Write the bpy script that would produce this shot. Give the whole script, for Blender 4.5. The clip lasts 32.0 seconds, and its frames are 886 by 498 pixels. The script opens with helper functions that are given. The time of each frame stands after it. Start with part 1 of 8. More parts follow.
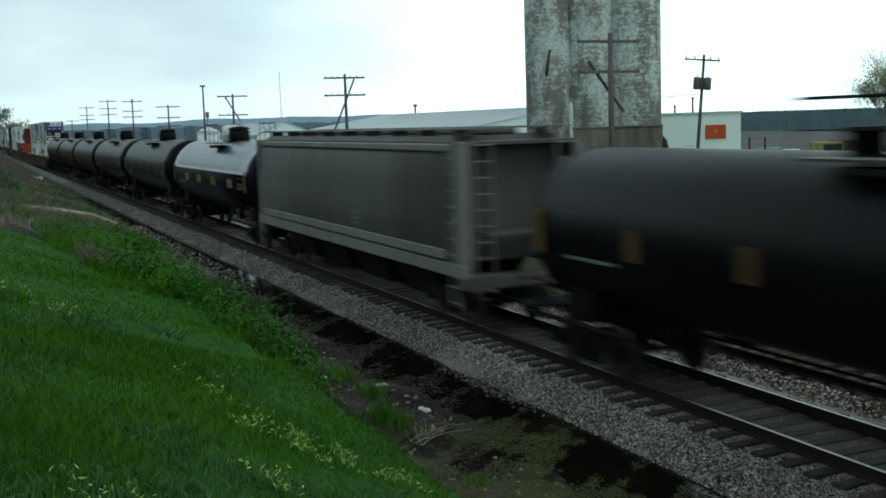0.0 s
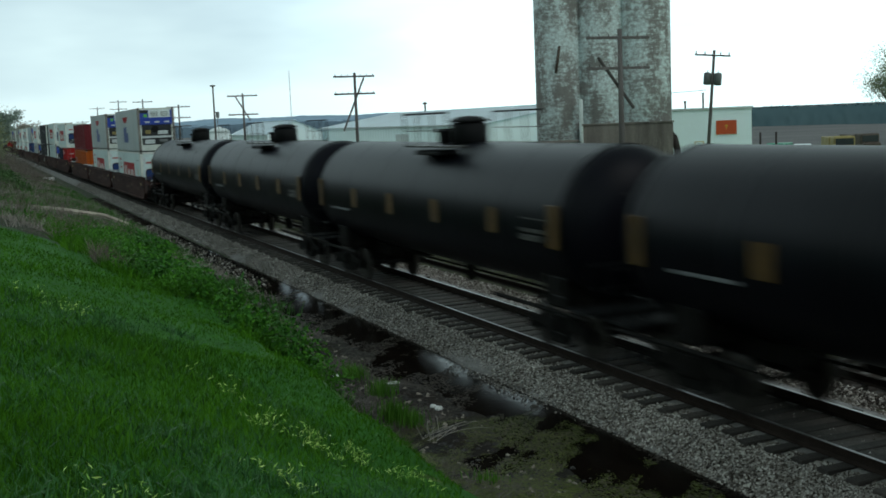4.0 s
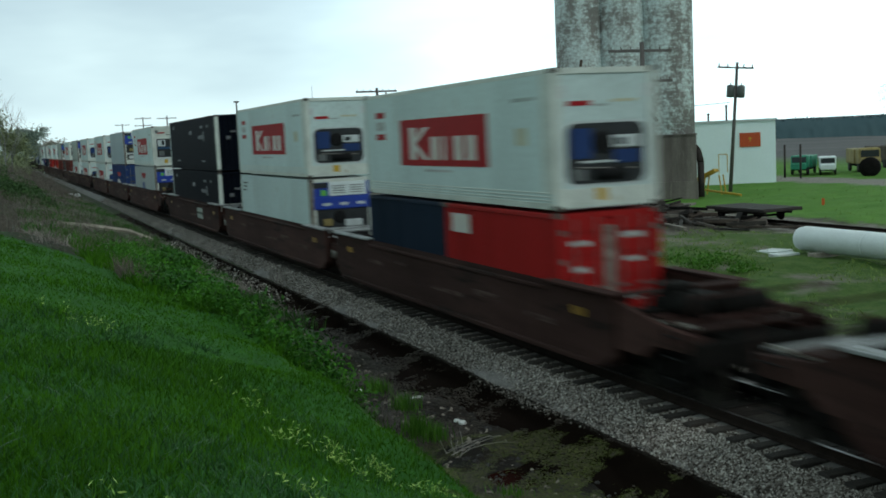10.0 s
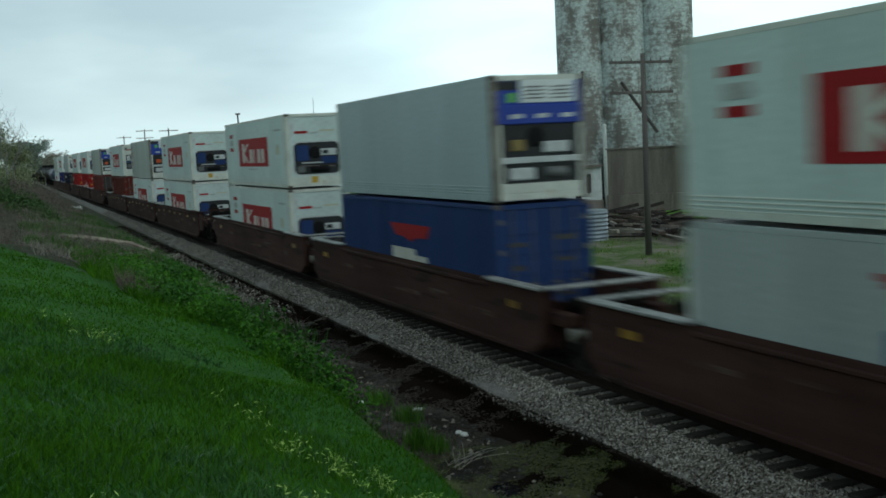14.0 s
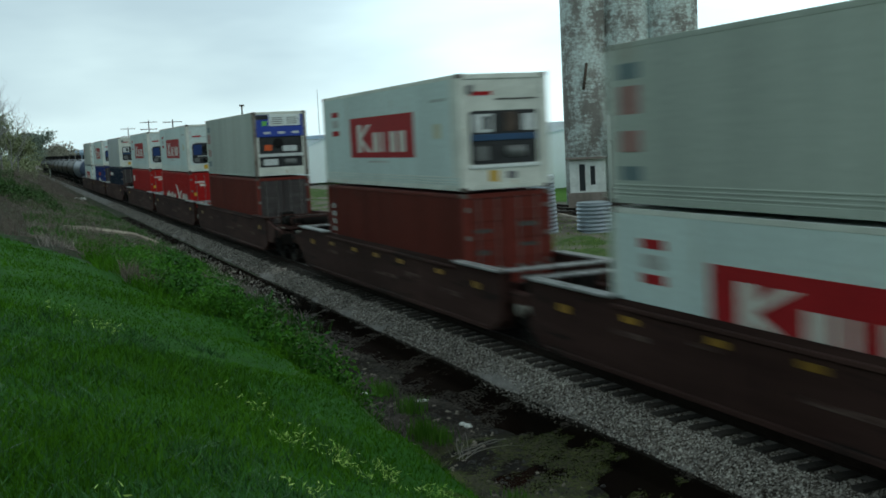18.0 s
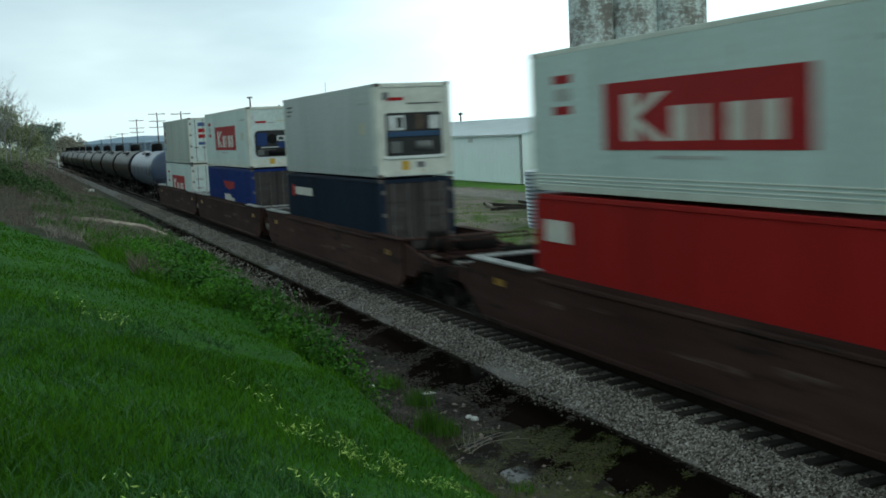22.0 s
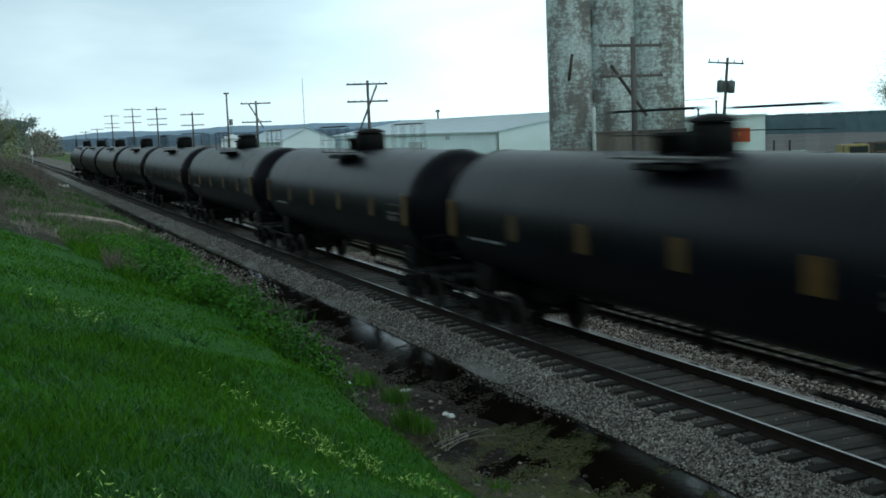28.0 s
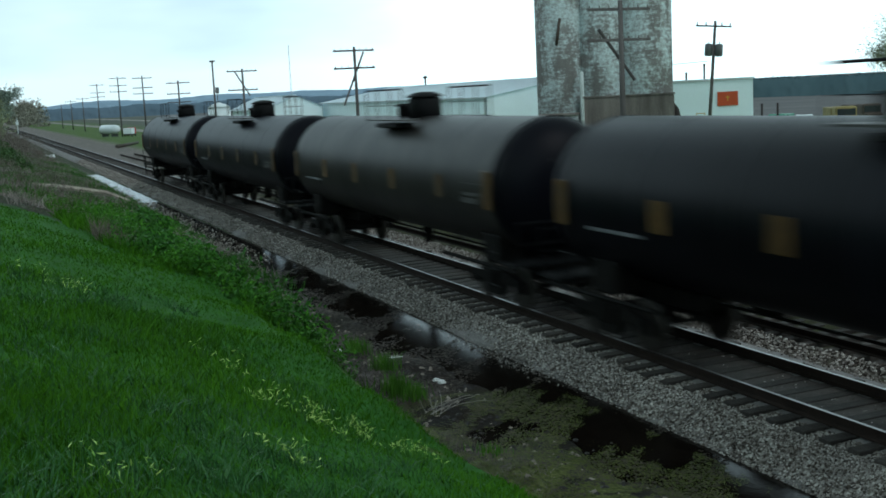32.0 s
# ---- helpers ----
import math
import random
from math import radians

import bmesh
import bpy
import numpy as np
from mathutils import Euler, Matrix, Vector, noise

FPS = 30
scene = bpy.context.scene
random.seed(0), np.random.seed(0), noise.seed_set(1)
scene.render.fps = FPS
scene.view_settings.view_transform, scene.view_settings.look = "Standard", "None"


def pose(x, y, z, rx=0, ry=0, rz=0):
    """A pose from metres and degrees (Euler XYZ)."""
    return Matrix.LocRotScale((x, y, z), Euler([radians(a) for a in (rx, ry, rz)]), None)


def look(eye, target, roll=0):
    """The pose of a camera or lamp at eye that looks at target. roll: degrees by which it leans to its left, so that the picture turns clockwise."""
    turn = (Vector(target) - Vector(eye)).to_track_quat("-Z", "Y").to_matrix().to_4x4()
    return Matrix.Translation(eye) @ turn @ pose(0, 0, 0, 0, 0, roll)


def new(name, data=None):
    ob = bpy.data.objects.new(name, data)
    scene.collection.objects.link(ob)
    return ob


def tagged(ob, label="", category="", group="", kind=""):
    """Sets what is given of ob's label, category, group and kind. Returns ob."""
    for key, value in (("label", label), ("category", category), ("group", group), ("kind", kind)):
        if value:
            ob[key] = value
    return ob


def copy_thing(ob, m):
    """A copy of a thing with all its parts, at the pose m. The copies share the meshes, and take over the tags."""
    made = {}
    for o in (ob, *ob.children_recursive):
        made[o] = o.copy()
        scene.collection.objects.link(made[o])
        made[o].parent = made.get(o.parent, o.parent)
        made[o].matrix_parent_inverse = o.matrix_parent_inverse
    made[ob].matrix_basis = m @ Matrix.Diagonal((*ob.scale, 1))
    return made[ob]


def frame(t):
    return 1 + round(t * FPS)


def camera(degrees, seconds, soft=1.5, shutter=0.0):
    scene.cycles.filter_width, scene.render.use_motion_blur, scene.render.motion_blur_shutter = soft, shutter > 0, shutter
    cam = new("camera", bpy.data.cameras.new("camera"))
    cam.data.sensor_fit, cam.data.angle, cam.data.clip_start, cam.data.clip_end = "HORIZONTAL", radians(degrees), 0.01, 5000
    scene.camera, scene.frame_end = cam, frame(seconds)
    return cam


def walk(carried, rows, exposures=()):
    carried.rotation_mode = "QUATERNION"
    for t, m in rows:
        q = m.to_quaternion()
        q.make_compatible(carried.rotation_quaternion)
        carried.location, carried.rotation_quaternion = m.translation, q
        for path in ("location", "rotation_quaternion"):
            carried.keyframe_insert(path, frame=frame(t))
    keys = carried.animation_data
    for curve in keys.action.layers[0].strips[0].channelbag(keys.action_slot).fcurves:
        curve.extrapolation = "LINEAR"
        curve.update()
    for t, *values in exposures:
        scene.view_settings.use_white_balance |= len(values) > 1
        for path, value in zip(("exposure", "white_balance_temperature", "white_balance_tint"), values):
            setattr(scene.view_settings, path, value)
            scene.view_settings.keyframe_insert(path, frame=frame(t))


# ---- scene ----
# ---- camera ----
EYE = (0.0, -11.59, 4.79)
cam = camera(43.8, 32.0, soft=1.7, shutter=0.85)
PATH = [
    (0.0, 83.34, 1.87, 66.38),
    (0.5, 83.26, 2.04, 66.37),
    (1.0, 83.36, 2.03, 66.49),
    (1.5, 83.37, 2.00, 66.45),
    (2.0, 83.34, 1.94, 66.66),
    (2.5, 83.39, 2.23, 66.60),
    (3.0, 83.46, 2.34, 66.82),
    (3.5, 83.21, 2.30, 66.87),
    (5.5, 83.58, 2.74, 67.11),
    (6.0, 83.48, 2.84, 67.34),
    (6.5, 83.50, 2.84, 67.37),
    (7.0, 83.52, 2.72, 67.40),
    (7.5, 83.47, 2.91, 67.34),
    (8.0, 83.26, 3.00, 67.34),
    (8.5, 83.39, 2.99, 67.48),
    (9.0, 83.74, 3.05, 67.61),
    (9.5, 83.94, 2.91, 67.98),
    (10.0, 84.03, 2.72, 68.05),
    (10.5, 84.29, 2.91, 68.56),
    (11.0, 84.35, 2.92, 68.43),
    (11.5, 84.34, 3.03, 68.44),
    (12.0, 84.41, 2.83, 68.43),
    (12.5, 84.72, 2.59, 68.50),
    (13.0, 84.60, 2.81, 68.44),
    (13.5, 84.57, 2.82, 68.38),
    (14.0, 84.63, 2.87, 68.11),
    (14.5, 84.54, 2.84, 68.16),
    (16.5, 84.23, 2.69, 67.81),
    (17.0, 84.35, 2.68, 67.99),
    (17.5, 84.14, 2.71, 68.25),
    (18.0, 84.21, 2.81, 68.32),
    (18.5, 84.15, 2.77, 68.44),
    (19.0, 83.99, 2.82, 68.40),
    (19.5, 83.89, 2.65, 68.23),
    (20.0, 83.73, 2.58, 68.23),
    (20.5, 83.77, 2.78, 68.27),
    (21.0, 83.59, 2.54, 68.26),
    (21.5, 83.76, 2.40, 68.69),
    (22.0, 83.86, 2.62, 68.73),
    (22.5, 83.61, 2.76, 67.96),
    (23.0, 83.85, 2.28, 68.40),
    (23.5, 83.78, 2.81, 68.64),
    (24.0, 83.88, 2.81, 68.23),
    (24.5, 84.04, 2.86, 67.71),
    (25.0, 83.27, 2.74, 67.12),
    (25.5, 82.80, 2.64, 66.51),
    (27.5, 83.64, 2.62, 67.61),
    (28.0, 83.66, 2.32, 67.55),
    (28.5, 83.82, 2.34, 67.41),
    (29.0, 83.62, 2.54, 67.41),
    (29.5, 83.51, 2.64, 67.51),
    (30.0, 83.14, 2.54, 67.67),
    (30.5, 82.80, 2.59, 67.43),
    (31.0, 82.26, 2.79, 67.15),
    (31.5, 81.95, 2.88, 67.03),
    (32.0, 81.90, 2.84, 66.91),
]
walk(cam, [(t, pose(*EYE, rx, ry, rz)) for t, rx, ry, rz in PATH], exposures=[(0, 0.07, 6550, 10), (10, 0.07, 6500, 10), (12, -0.03, 6500, 10), (14, -0.13, 6500, 10), (17, -0.09, 6450, 10), (20, 0.07, 6550, 10), (21.5, 0.12, 6550, 10), (23, 0.07, 6500, 10), (25, 0.01, 6350, 10), (28, 0.04, 6200, 10), (31, 0.07, 6150, 10), (32, 0.22, 6150, 10)])

# ---- world and light: a bright overcast sky, one soft sun behind the cloud ----
SUN_EL, SUN_AZ = radians(48), radians(150)
world = bpy.data.worlds.new("overcast_sky")
scene.world = world
world.use_nodes = True
wt = world.node_tree
wt.nodes.clear()
w_out = wt.nodes.new("ShaderNodeOutputWorld")
w_bg = wt.nodes.new("ShaderNodeBackground")
w_sky = wt.nodes.new("ShaderNodeTexSky")
w_sky.sky_type, w_sky.sun_disc = "NISHITA", False
w_sky.sun_elevation, w_sky.sun_rotation = SUN_EL, SUN_AZ
w_dim = wt.nodes.new("ShaderNodeMix")
w_dim.data_type, w_dim.blend_type = "RGBA", "MULTIPLY"
w_dim.inputs["Factor"].default_value = 1.0
w_dim.inputs[7].default_value = (0.1, 0.1, 0.1, 1)
w_co = wt.nodes.new("ShaderNodeTexCoord")
w_map = wt.nodes.new("ShaderNodeMapping")
w_map.inputs["Scale"].default_value = (1.0, 1.0, 3.6)
w_map.inputs["Location"].default_value = (0.35, 0.2, 0.1)
w_no = wt.nodes.new("ShaderNodeTexNoise")
w_no.inputs["Scale"].default_value, w_no.inputs["Detail"].default_value, w_no.inputs["Roughness"].default_value = 1.5, 5.0, 0.5
w_ramp = wt.nodes.new("ShaderNodeValToRGB")
w_ramp.color_ramp.elements[0].position, w_ramp.color_ramp.elements[0].color = 0.35, (0.70, 0.94, 1.03, 1)
w_ramp.color_ramp.elements[1].position, w_ramp.color_ramp.elements[1].color = 0.51, (1.03, 1.34, 1.38, 1)
w_mix = wt.nodes.new("ShaderNodeMix")
w_mix.data_type = "RGBA"
w_mix.inputs["Factor"].default_value = 0.95
wt.links.new(w_sky.outputs[0], w_dim.inputs[6])
wt.links.new(w_co.outputs["Generated"], w_map.inputs[0])
wt.links.new(w_map.outputs[0], w_no.inputs["Vector"])
wt.links.new(w_no.outputs["Fac"], w_ramp.inputs[0])
wt.links.new(w_dim.outputs[2], w_mix.inputs[6])
wt.links.new(w_ramp.outputs[0], w_mix.inputs[7])
w_sep = wt.nodes.new("ShaderNodeSeparateXYZ")
w_up = wt.nodes.new("ShaderNodeMapRange")
w_up.interpolation_type = "SMOOTHSTEP"
w_up.inputs[1].default_value, w_up.inputs[2].default_value, w_up.inputs[3].default_value, w_up.inputs[4].default_value = 0.22, 0.85, 1.07, 0.48
w_deck = wt.nodes.new("ShaderNodeMix")
w_deck.data_type, w_deck.blend_type = "RGBA", "MULTIPLY"
w_deck.inputs["Factor"].default_value = 1.0
wt.links.new(w_co.outputs["Generated"], w_sep.inputs[0])
wt.links.new(w_sep.outputs["Z"], w_up.inputs[0])
wt.links.new(w_mix.outputs[2], w_deck.inputs[6])
w_west = wt.nodes.new("ShaderNodeMapRange")
w_west.interpolation_type = "SMOOTHSTEP"
w_west.inputs[1].default_value, w_west.inputs[2].default_value, w_west.inputs[3].default_value, w_west.inputs[4].default_value = -1.0, -0.90, 0.70, 1.0
w_mul = wt.nodes.new("ShaderNodeMath")
w_mul.operation = "MULTIPLY"
wt.links.new(w_sep.outputs["X"], w_west.inputs[0])
wt.links.new(w_up.outputs[0], w_mul.inputs[0])
wt.links.new(w_west.outputs[0], w_mul.inputs[1])
wt.links.new(w_mul.outputs[0], w_deck.inputs[7])
w_east = wt.nodes.new("ShaderNodeMapRange")
w_east.interpolation_type = "SMOOTHSTEP"
w_east.inputs[1].default_value, w_east.inputs[2].default_value = -0.80, -0.52
w_mint = wt.nodes.new("ShaderNodeMix")
w_mint.data_type, w_mint.blend_type = "RGBA", "MULTIPLY"
w_mint.inputs[7].default_value = (0.685, 0.69, 0.65, 1)
wt.links.new(w_sep.outputs["X"], w_east.inputs[0])
wt.links.new(w_east.outputs[0], w_mint.inputs[0])
wt.links.new(w_deck.outputs[2], w_mint.inputs[6])
wt.links.new(w_mint.outputs[2], w_bg.inputs[0])
wt.links.new(w_bg.outputs[0], w_out.inputs[0])
w_bg.inputs[1].default_value = 1.0
sun = new("sun", bpy.data.lights.new("sun", "SUN"))
sun.data.energy, sun.data.angle, sun.data.color = 0.5, radians(25), (1.0, 0.97, 0.92)
sun.matrix_basis = look((60 * math.cos(SUN_EL), 30 * math.cos(SUN_EL), 60 * math.sin(SUN_EL)), (0, 0, 0))
scene.view_settings.exposure = 0.0


# ---- materials ----
def mat(name, col, rough=0.6, metal=0.0, var=0.3, size=0.8, grain=30.0, bump=0.12, dirt=None, dirt_at=0.58, streak=False, rnd=0.0, col2=None, spec=0.4, fine=0.25):
    """Paint, metal, stone and the like: broad stains, fine grain, an optional dirt or rust, streaks that run down."""
    m = bpy.data.materials.new(name)
    m.use_nodes = True
    nt = m.node_tree
    b = nt.nodes["Principled BSDF"]
    co = nt.nodes.new("ShaderNodeTexCoord")
    mp = nt.nodes.new("ShaderNodeMapping")
    if streak:
        mp.inputs["Scale"].default_value = (0.14, 1.0, 1.0) if streak == "along" else (1.0, 1.0, 0.16)
    nt.links.new(co.outputs["Object"], mp.inputs[0])
    n1 = nt.nodes.new("ShaderNodeTexNoise")
    n1.inputs["Scale"].default_value, n1.inputs["Detail"].default_value, n1.inputs["Roughness"].default_value = size, 6.0, 0.62
    n2 = nt.nodes.new("ShaderNodeTexNoise")
    n2.inputs["Scale"].default_value, n2.inputs["Detail"].default_value = grain, 3.0
    nt.links.new(mp.outputs[0], n1.inputs["Vector"])
    nt.links.new(co.outputs["Object"], n2.inputs["Vector"])
    r1 = nt.nodes.new("ShaderNodeMapRange")
    r1.inputs[1].default_value, r1.inputs[2].default_value = 0.32, 0.68
    nt.links.new(n1.outputs["Fac"], r1.inputs[0])
    mx = nt.nodes.new("ShaderNodeMix")
    mx.data_type = "RGBA"
    mx.inputs[6].default_value = (*[c * (1 - var) for c in col], 1)
    mx.inputs[7].default_value = (*(col2 if col2 else [min(1, c * (1 + 0.5 * var)) for c in col]), 1)
    nt.links.new(r1.outputs[0], mx.inputs[0])
    last = mx.outputs[2]
    if dirt:
        n3 = nt.nodes.new("ShaderNodeTexNoise")
        n3.inputs["Scale"].default_value, n3.inputs["Detail"].default_value, n3.inputs["Roughness"].default_value = size * 2.3, 8.0, 0.7
        nt.links.new(mp.outputs[0], n3.inputs["Vector"])
        r3 = nt.nodes.new("ShaderNodeMapRange")
        r3.inputs[1].default_value, r3.inputs[2].default_value = dirt_at, dirt_at + 0.1
        nt.links.new(n3.outputs["Fac"], r3.inputs[0])
        dm = nt.nodes.new("ShaderNodeMix")
        dm.data_type = "RGBA"
        dm.inputs[7].default_value = (*dirt, 1)
        nt.links.new(r3.outputs[0], dm.inputs[0])
        nt.links.new(last, dm.inputs[6])
        last = dm.outputs[2]
    r2 = nt.nodes.new("ShaderNodeMapRange")
    r2.inputs[3].default_value, r2.inputs[4].default_value = 1 - fine, 1 + fine
    nt.links.new(n2.outputs["Fac"], r2.inputs[0])
    value = r2.outputs[0]
    if rnd:
        oi = nt.nodes.new("ShaderNodeObjectInfo")
        r4 = nt.nodes.new("ShaderNodeMapRange")
        r4.inputs[3].default_value, r4.inputs[4].default_value = 1 - rnd, 1 + rnd
        nt.links.new(oi.outputs["Random"], r4.inputs[0])
        mu = nt.nodes.new("ShaderNodeMath")
        mu.operation = "MULTIPLY"
        nt.links.new(value, mu.inputs[0])
        nt.links.new(r4.outputs[0], mu.inputs[1])
        value = mu.outputs[0]
    hs = nt.nodes.new("ShaderNodeHueSaturation")
    nt.links.new(value, hs.inputs["Value"])
    nt.links.new(last, hs.inputs["Color"])
    nt.links.new(hs.outputs[0], b.inputs["Base Color"])
    b.inputs["Roughness"].default_value, b.inputs["Metallic"].default_value = rough, metal
    b.inputs["Specular IOR Level"].default_value = spec
    if bump:
        bp = nt.nodes.new("ShaderNodeBump")
        bp.inputs["Strength"].default_value, bp.inputs["Distance"].default_value = bump, 0.02
        nt.links.new(n2.outputs["Fac"], bp.inputs["Height"])
        nt.links.new(bp.outputs[0], b.inputs["Normal"])
    return m


def leaf_mat(name, a, b_, rough=0.55, size=0.7, spec=0.1):
    """Leaves, blades and stalks: each island takes its own tone, and patches of the place theirs."""
    m = bpy.data.materials.new(name)
    m.use_nodes = True
    nt = m.node_tree
    b = nt.nodes["Principled BSDF"]
    ge = nt.nodes.new("ShaderNodeNewGeometry")
    co = nt.nodes.new("ShaderNodeTexCoord")
    n1 = nt.nodes.new("ShaderNodeTexNoise")
    n1.inputs["Scale"].default_value, n1.inputs["Detail"].default_value = size, 4.0
    nt.links.new(co.outputs["Object"], n1.inputs["Vector"])
    ad = nt.nodes.new("ShaderNodeMath")
    ad.operation = "MULTIPLY_ADD"
    ad.inputs[1].default_value, ad.inputs[2].default_value = 0.5, 0.0
    nt.links.new(ge.outputs["Random Per Island"], ad.inputs[0])
    ad2 = nt.nodes.new("ShaderNodeMath")
    ad2.operation = "MULTIPLY_ADD"
    ad2.inputs[1].default_value = 1.3
    ad2.use_clamp = True
    nt.links.new(n1.outputs["Fac"], ad2.inputs[0])
    sh = nt.nodes.new("ShaderNodeMath")
    sh.operation = "SUBTRACT"
    sh.inputs[1].default_value = 0.4
    nt.links.new(ad.outputs[0], sh.inputs[0])
    nt.links.new(sh.outputs[0], ad2.inputs[2])
    mx = nt.nodes.new("ShaderNodeMix")
    mx.data_type = "RGBA"
    mx.inputs[6].default_value, mx.inputs[7].default_value = (*a, 1), (*b_, 1)
    nt.links.new(ad2.outputs[0], mx.inputs[0])
    nt.links.new(mx.outputs[2], b.inputs["Base Color"])
    b.inputs["Roughness"].default_value = rough
    b.inputs["Specular IOR Level"].default_value = spec
    return m


M_TANK = mat("black_tank_paint", (0.0047, 0.0049, 0.0082), 0.41, var=0.35, size=0.5, grain=14, bump=0.03, dirt=(0.0082, 0.0074, 0.0096), dirt_at=0.58, streak=True, rnd=0.3, spec=0.075)
M_TANKDUST = mat("dust_coated_tank_paint", (0.020, 0.018, 0.018), 0.45, var=0.3, size=0.5, grain=14, bump=0.03, dirt=(0.034, 0.031, 0.028), dirt_at=0.5, streak=True, spec=0.14)
M_TANKBLUE = mat("blue_grey_tank_paint", (0.068, 0.094, 0.155), 0.36, spec=0.25, var=0.2, size=0.6, grain=14, bump=0.03, dirt=(0.07, 0.08, 0.10), streak=True)
# blue-grey of the sky mirrored in black gloss, as a colour
M_SKYSHEEN = mat("sky_sheen_tank_colour", (0.042, 0.062, 0.098), 0.30, var=0.2, size=0.6, grain=14, bump=0.03, dirt=(0.035, 0.048, 0.07), dirt_at=0.6, streak=True, spec=0.25)
M_UNDER = mat("grimy_running_gear", (0.008, 0.0072, 0.0068), 0.85, var=0.4, size=2.0, grain=25, dirt=(0.018, 0.0135, 0.011), rnd=0.25, spec=0.1)
M_WHEEL = mat("wheel_steel", (0.035, 0.03, 0.027), 0.5, 0.4, var=0.3, size=3.0)
M_BLACK = mat("black_fittings", (0.009, 0.009, 0.010), 0.65, var=0.3, size=2.0, spec=0.12)
M_GRATE = mat("galvanised_grating", (0.13, 0.13, 0.13), 0.55, 0.3, var=0.3, size=3.0)
M_YELLOW = mat("faded_yellow_reflector", (0.28, 0.148, 0.011), 0.5, var=0.4, size=4.0, rnd=0.3)
M_ORANGEMARK = mat("rusty_orange_reflector", (0.090, 0.043, 0.005), 0.5, var=0.4, size=4.0, rnd=0.3)
M_OCHREMARK = mat("yellow_ochre_reflector", (0.20, 0.105, 0.012), 0.5, var=0.4, size=4.0)
M_PLACARD = mat("faded_pale_placard", (0.33, 0.36, 0.33), 0.7, var=0.3, size=3.0, dirt=(0.10, 0.085, 0.075), dirt_at=0.6)
M_PLACARDGREEN = mat("dull_green_band", (0.03, 0.06, 0.04), 0.7, var=0.3, size=3.0)
M_STENCIL = mat("faded_grey_stencil", (0.06, 0.058, 0.056), 0.6, var=0.4, size=5.0, dirt=(0.025, 0.023, 0.022), dirt_at=0.48)
M_DIMMARK = mat("dim_grey_marking", (0.17, 0.175, 0.19), 0.6, var=0.5, size=4.0, dirt=(0.03, 0.032, 0.04), dirt_at=0.5)
M_MARK = mat("worn_white_stencil", (0.42, 0.43, 0.43), 0.6, var=0.4, size=5.0, dirt=(0.12, 0.12, 0.12), dirt_at=0.55)
M_HOPPER = mat("weathered_grey_hopper_paint", (0.080, 0.077, 0.077), 0.66, var=0.3, size=0.6, grain=12, bump=0.05, dirt=(0.06, 0.05, 0.042), dirt_at=0.58, streak=True)
M_HOPPERTRIM = mat("pale_grey_hopper_sill", (0.19, 0.185, 0.183), 0.64, var=0.3, size=1.0, dirt=(0.11, 0.09, 0.07), streak=True)
M_WELL = mat("weathered_oxide_brown_well_car", (0.040, 0.0185, 0.0165), 0.85, var=0.4, col2=(0.066, 0.034, 0.030), size=0.9, grain=16, bump=0.06, dirt=(0.017, 0.0125, 0.0118), dirt_at=0.55, streak="along", rnd=0.22, spec=0.08)
M_WELLWORN = mat("scuffed_pale_well_paint", (0.105, 0.072, 0.064), 0.85, var=0.5, size=2.0, grain=20, dirt=(0.045, 0.022, 0.019), dirt_at=0.48, streak="along", spec=0.08)
M_WELLTOP = mat("bare_galvanised_walkway", (0.30, 0.31, 0.32), 0.6, 0.1, var=0.4, size=2.0, dirt=(0.05, 0.04, 0.035), dirt_at=0.5)
M_WHITE = mat("white_reefer_paint", (0.51, 0.62, 0.625), 0.6, spec=0.2, var=0.12, size=0.5, grain=10, bump=0.03, dirt=(0.40, 0.40, 0.36), dirt_at=0.6, streak=True, rnd=0.05)
M_GREY = mat("grey_reefer_paint", (0.36, 0.41, 0.42), 0.45, var=0.12, size=0.5, grain=10, bump=0.03, dirt=(0.27, 0.29, 0.28), dirt_at=0.6, streak=True)
M_CREAM = mat("greyish_cream_reefer_paint", (0.37, 0.42, 0.39), 0.55, var=0.2, size=0.35, grain=10, bump=0.03, spec=0.2, dirt=(0.25, 0.225, 0.18), dirt_at=0.6, streak=True, rnd=0.06)
M_PALEBLUE = mat("pale_blue_grey_reefer_paint", (0.35, 0.43, 0.47), 0.45, var=0.1, size=0.5, grain=10, bump=0.03, dirt=(0.27, 0.31, 0.33), dirt_at=0.62, streak=True)
M_FRAME = mat("stained_pale_container_frame", (0.57, 0.61, 0.575), 0.5, var=0.2, size=1.5, dirt=(0.38, 0.30, 0.20), dirt_at=0.62)
M_REDLOGO = mat("red_logo_panel", (0.33, 0.014, 0.018), 0.6, var=0.15, size=1.5, spec=0.1)
M_WHITELOGO = mat("white_logo_shape", (0.60, 0.58, 0.55), 0.5, var=0.15, size=2.5)
M_BLUELOGO = mat("blue_logo_shape", (0.045, 0.085, 0.25), 0.45, var=0.15, size=1.5)
M_DARKRED = mat("dark_maroon_container_paint", (0.14, 0.022, 0.028), 0.6, spec=0.1, var=0.25, size=0.6, dirt=(0.06, 0.022, 0.022), dirt_at=0.58, streak=True)
M_ORANGE = mat("orange_container_paint", (0.36, 0.078, 0.012), 0.6, spec=0.1, var=0.25, size=0.7, dirt=(0.22, 0.075, 0.02), dirt_at=0.56, streak=True)
M_RED = mat("bright_red_container_paint", (0.33, 0.014, 0.014), 0.6, var=0.2, size=0.7, spec=0.1, dirt=(0.22, 0.018, 0.016), dirt_at=0.6, streak=True)
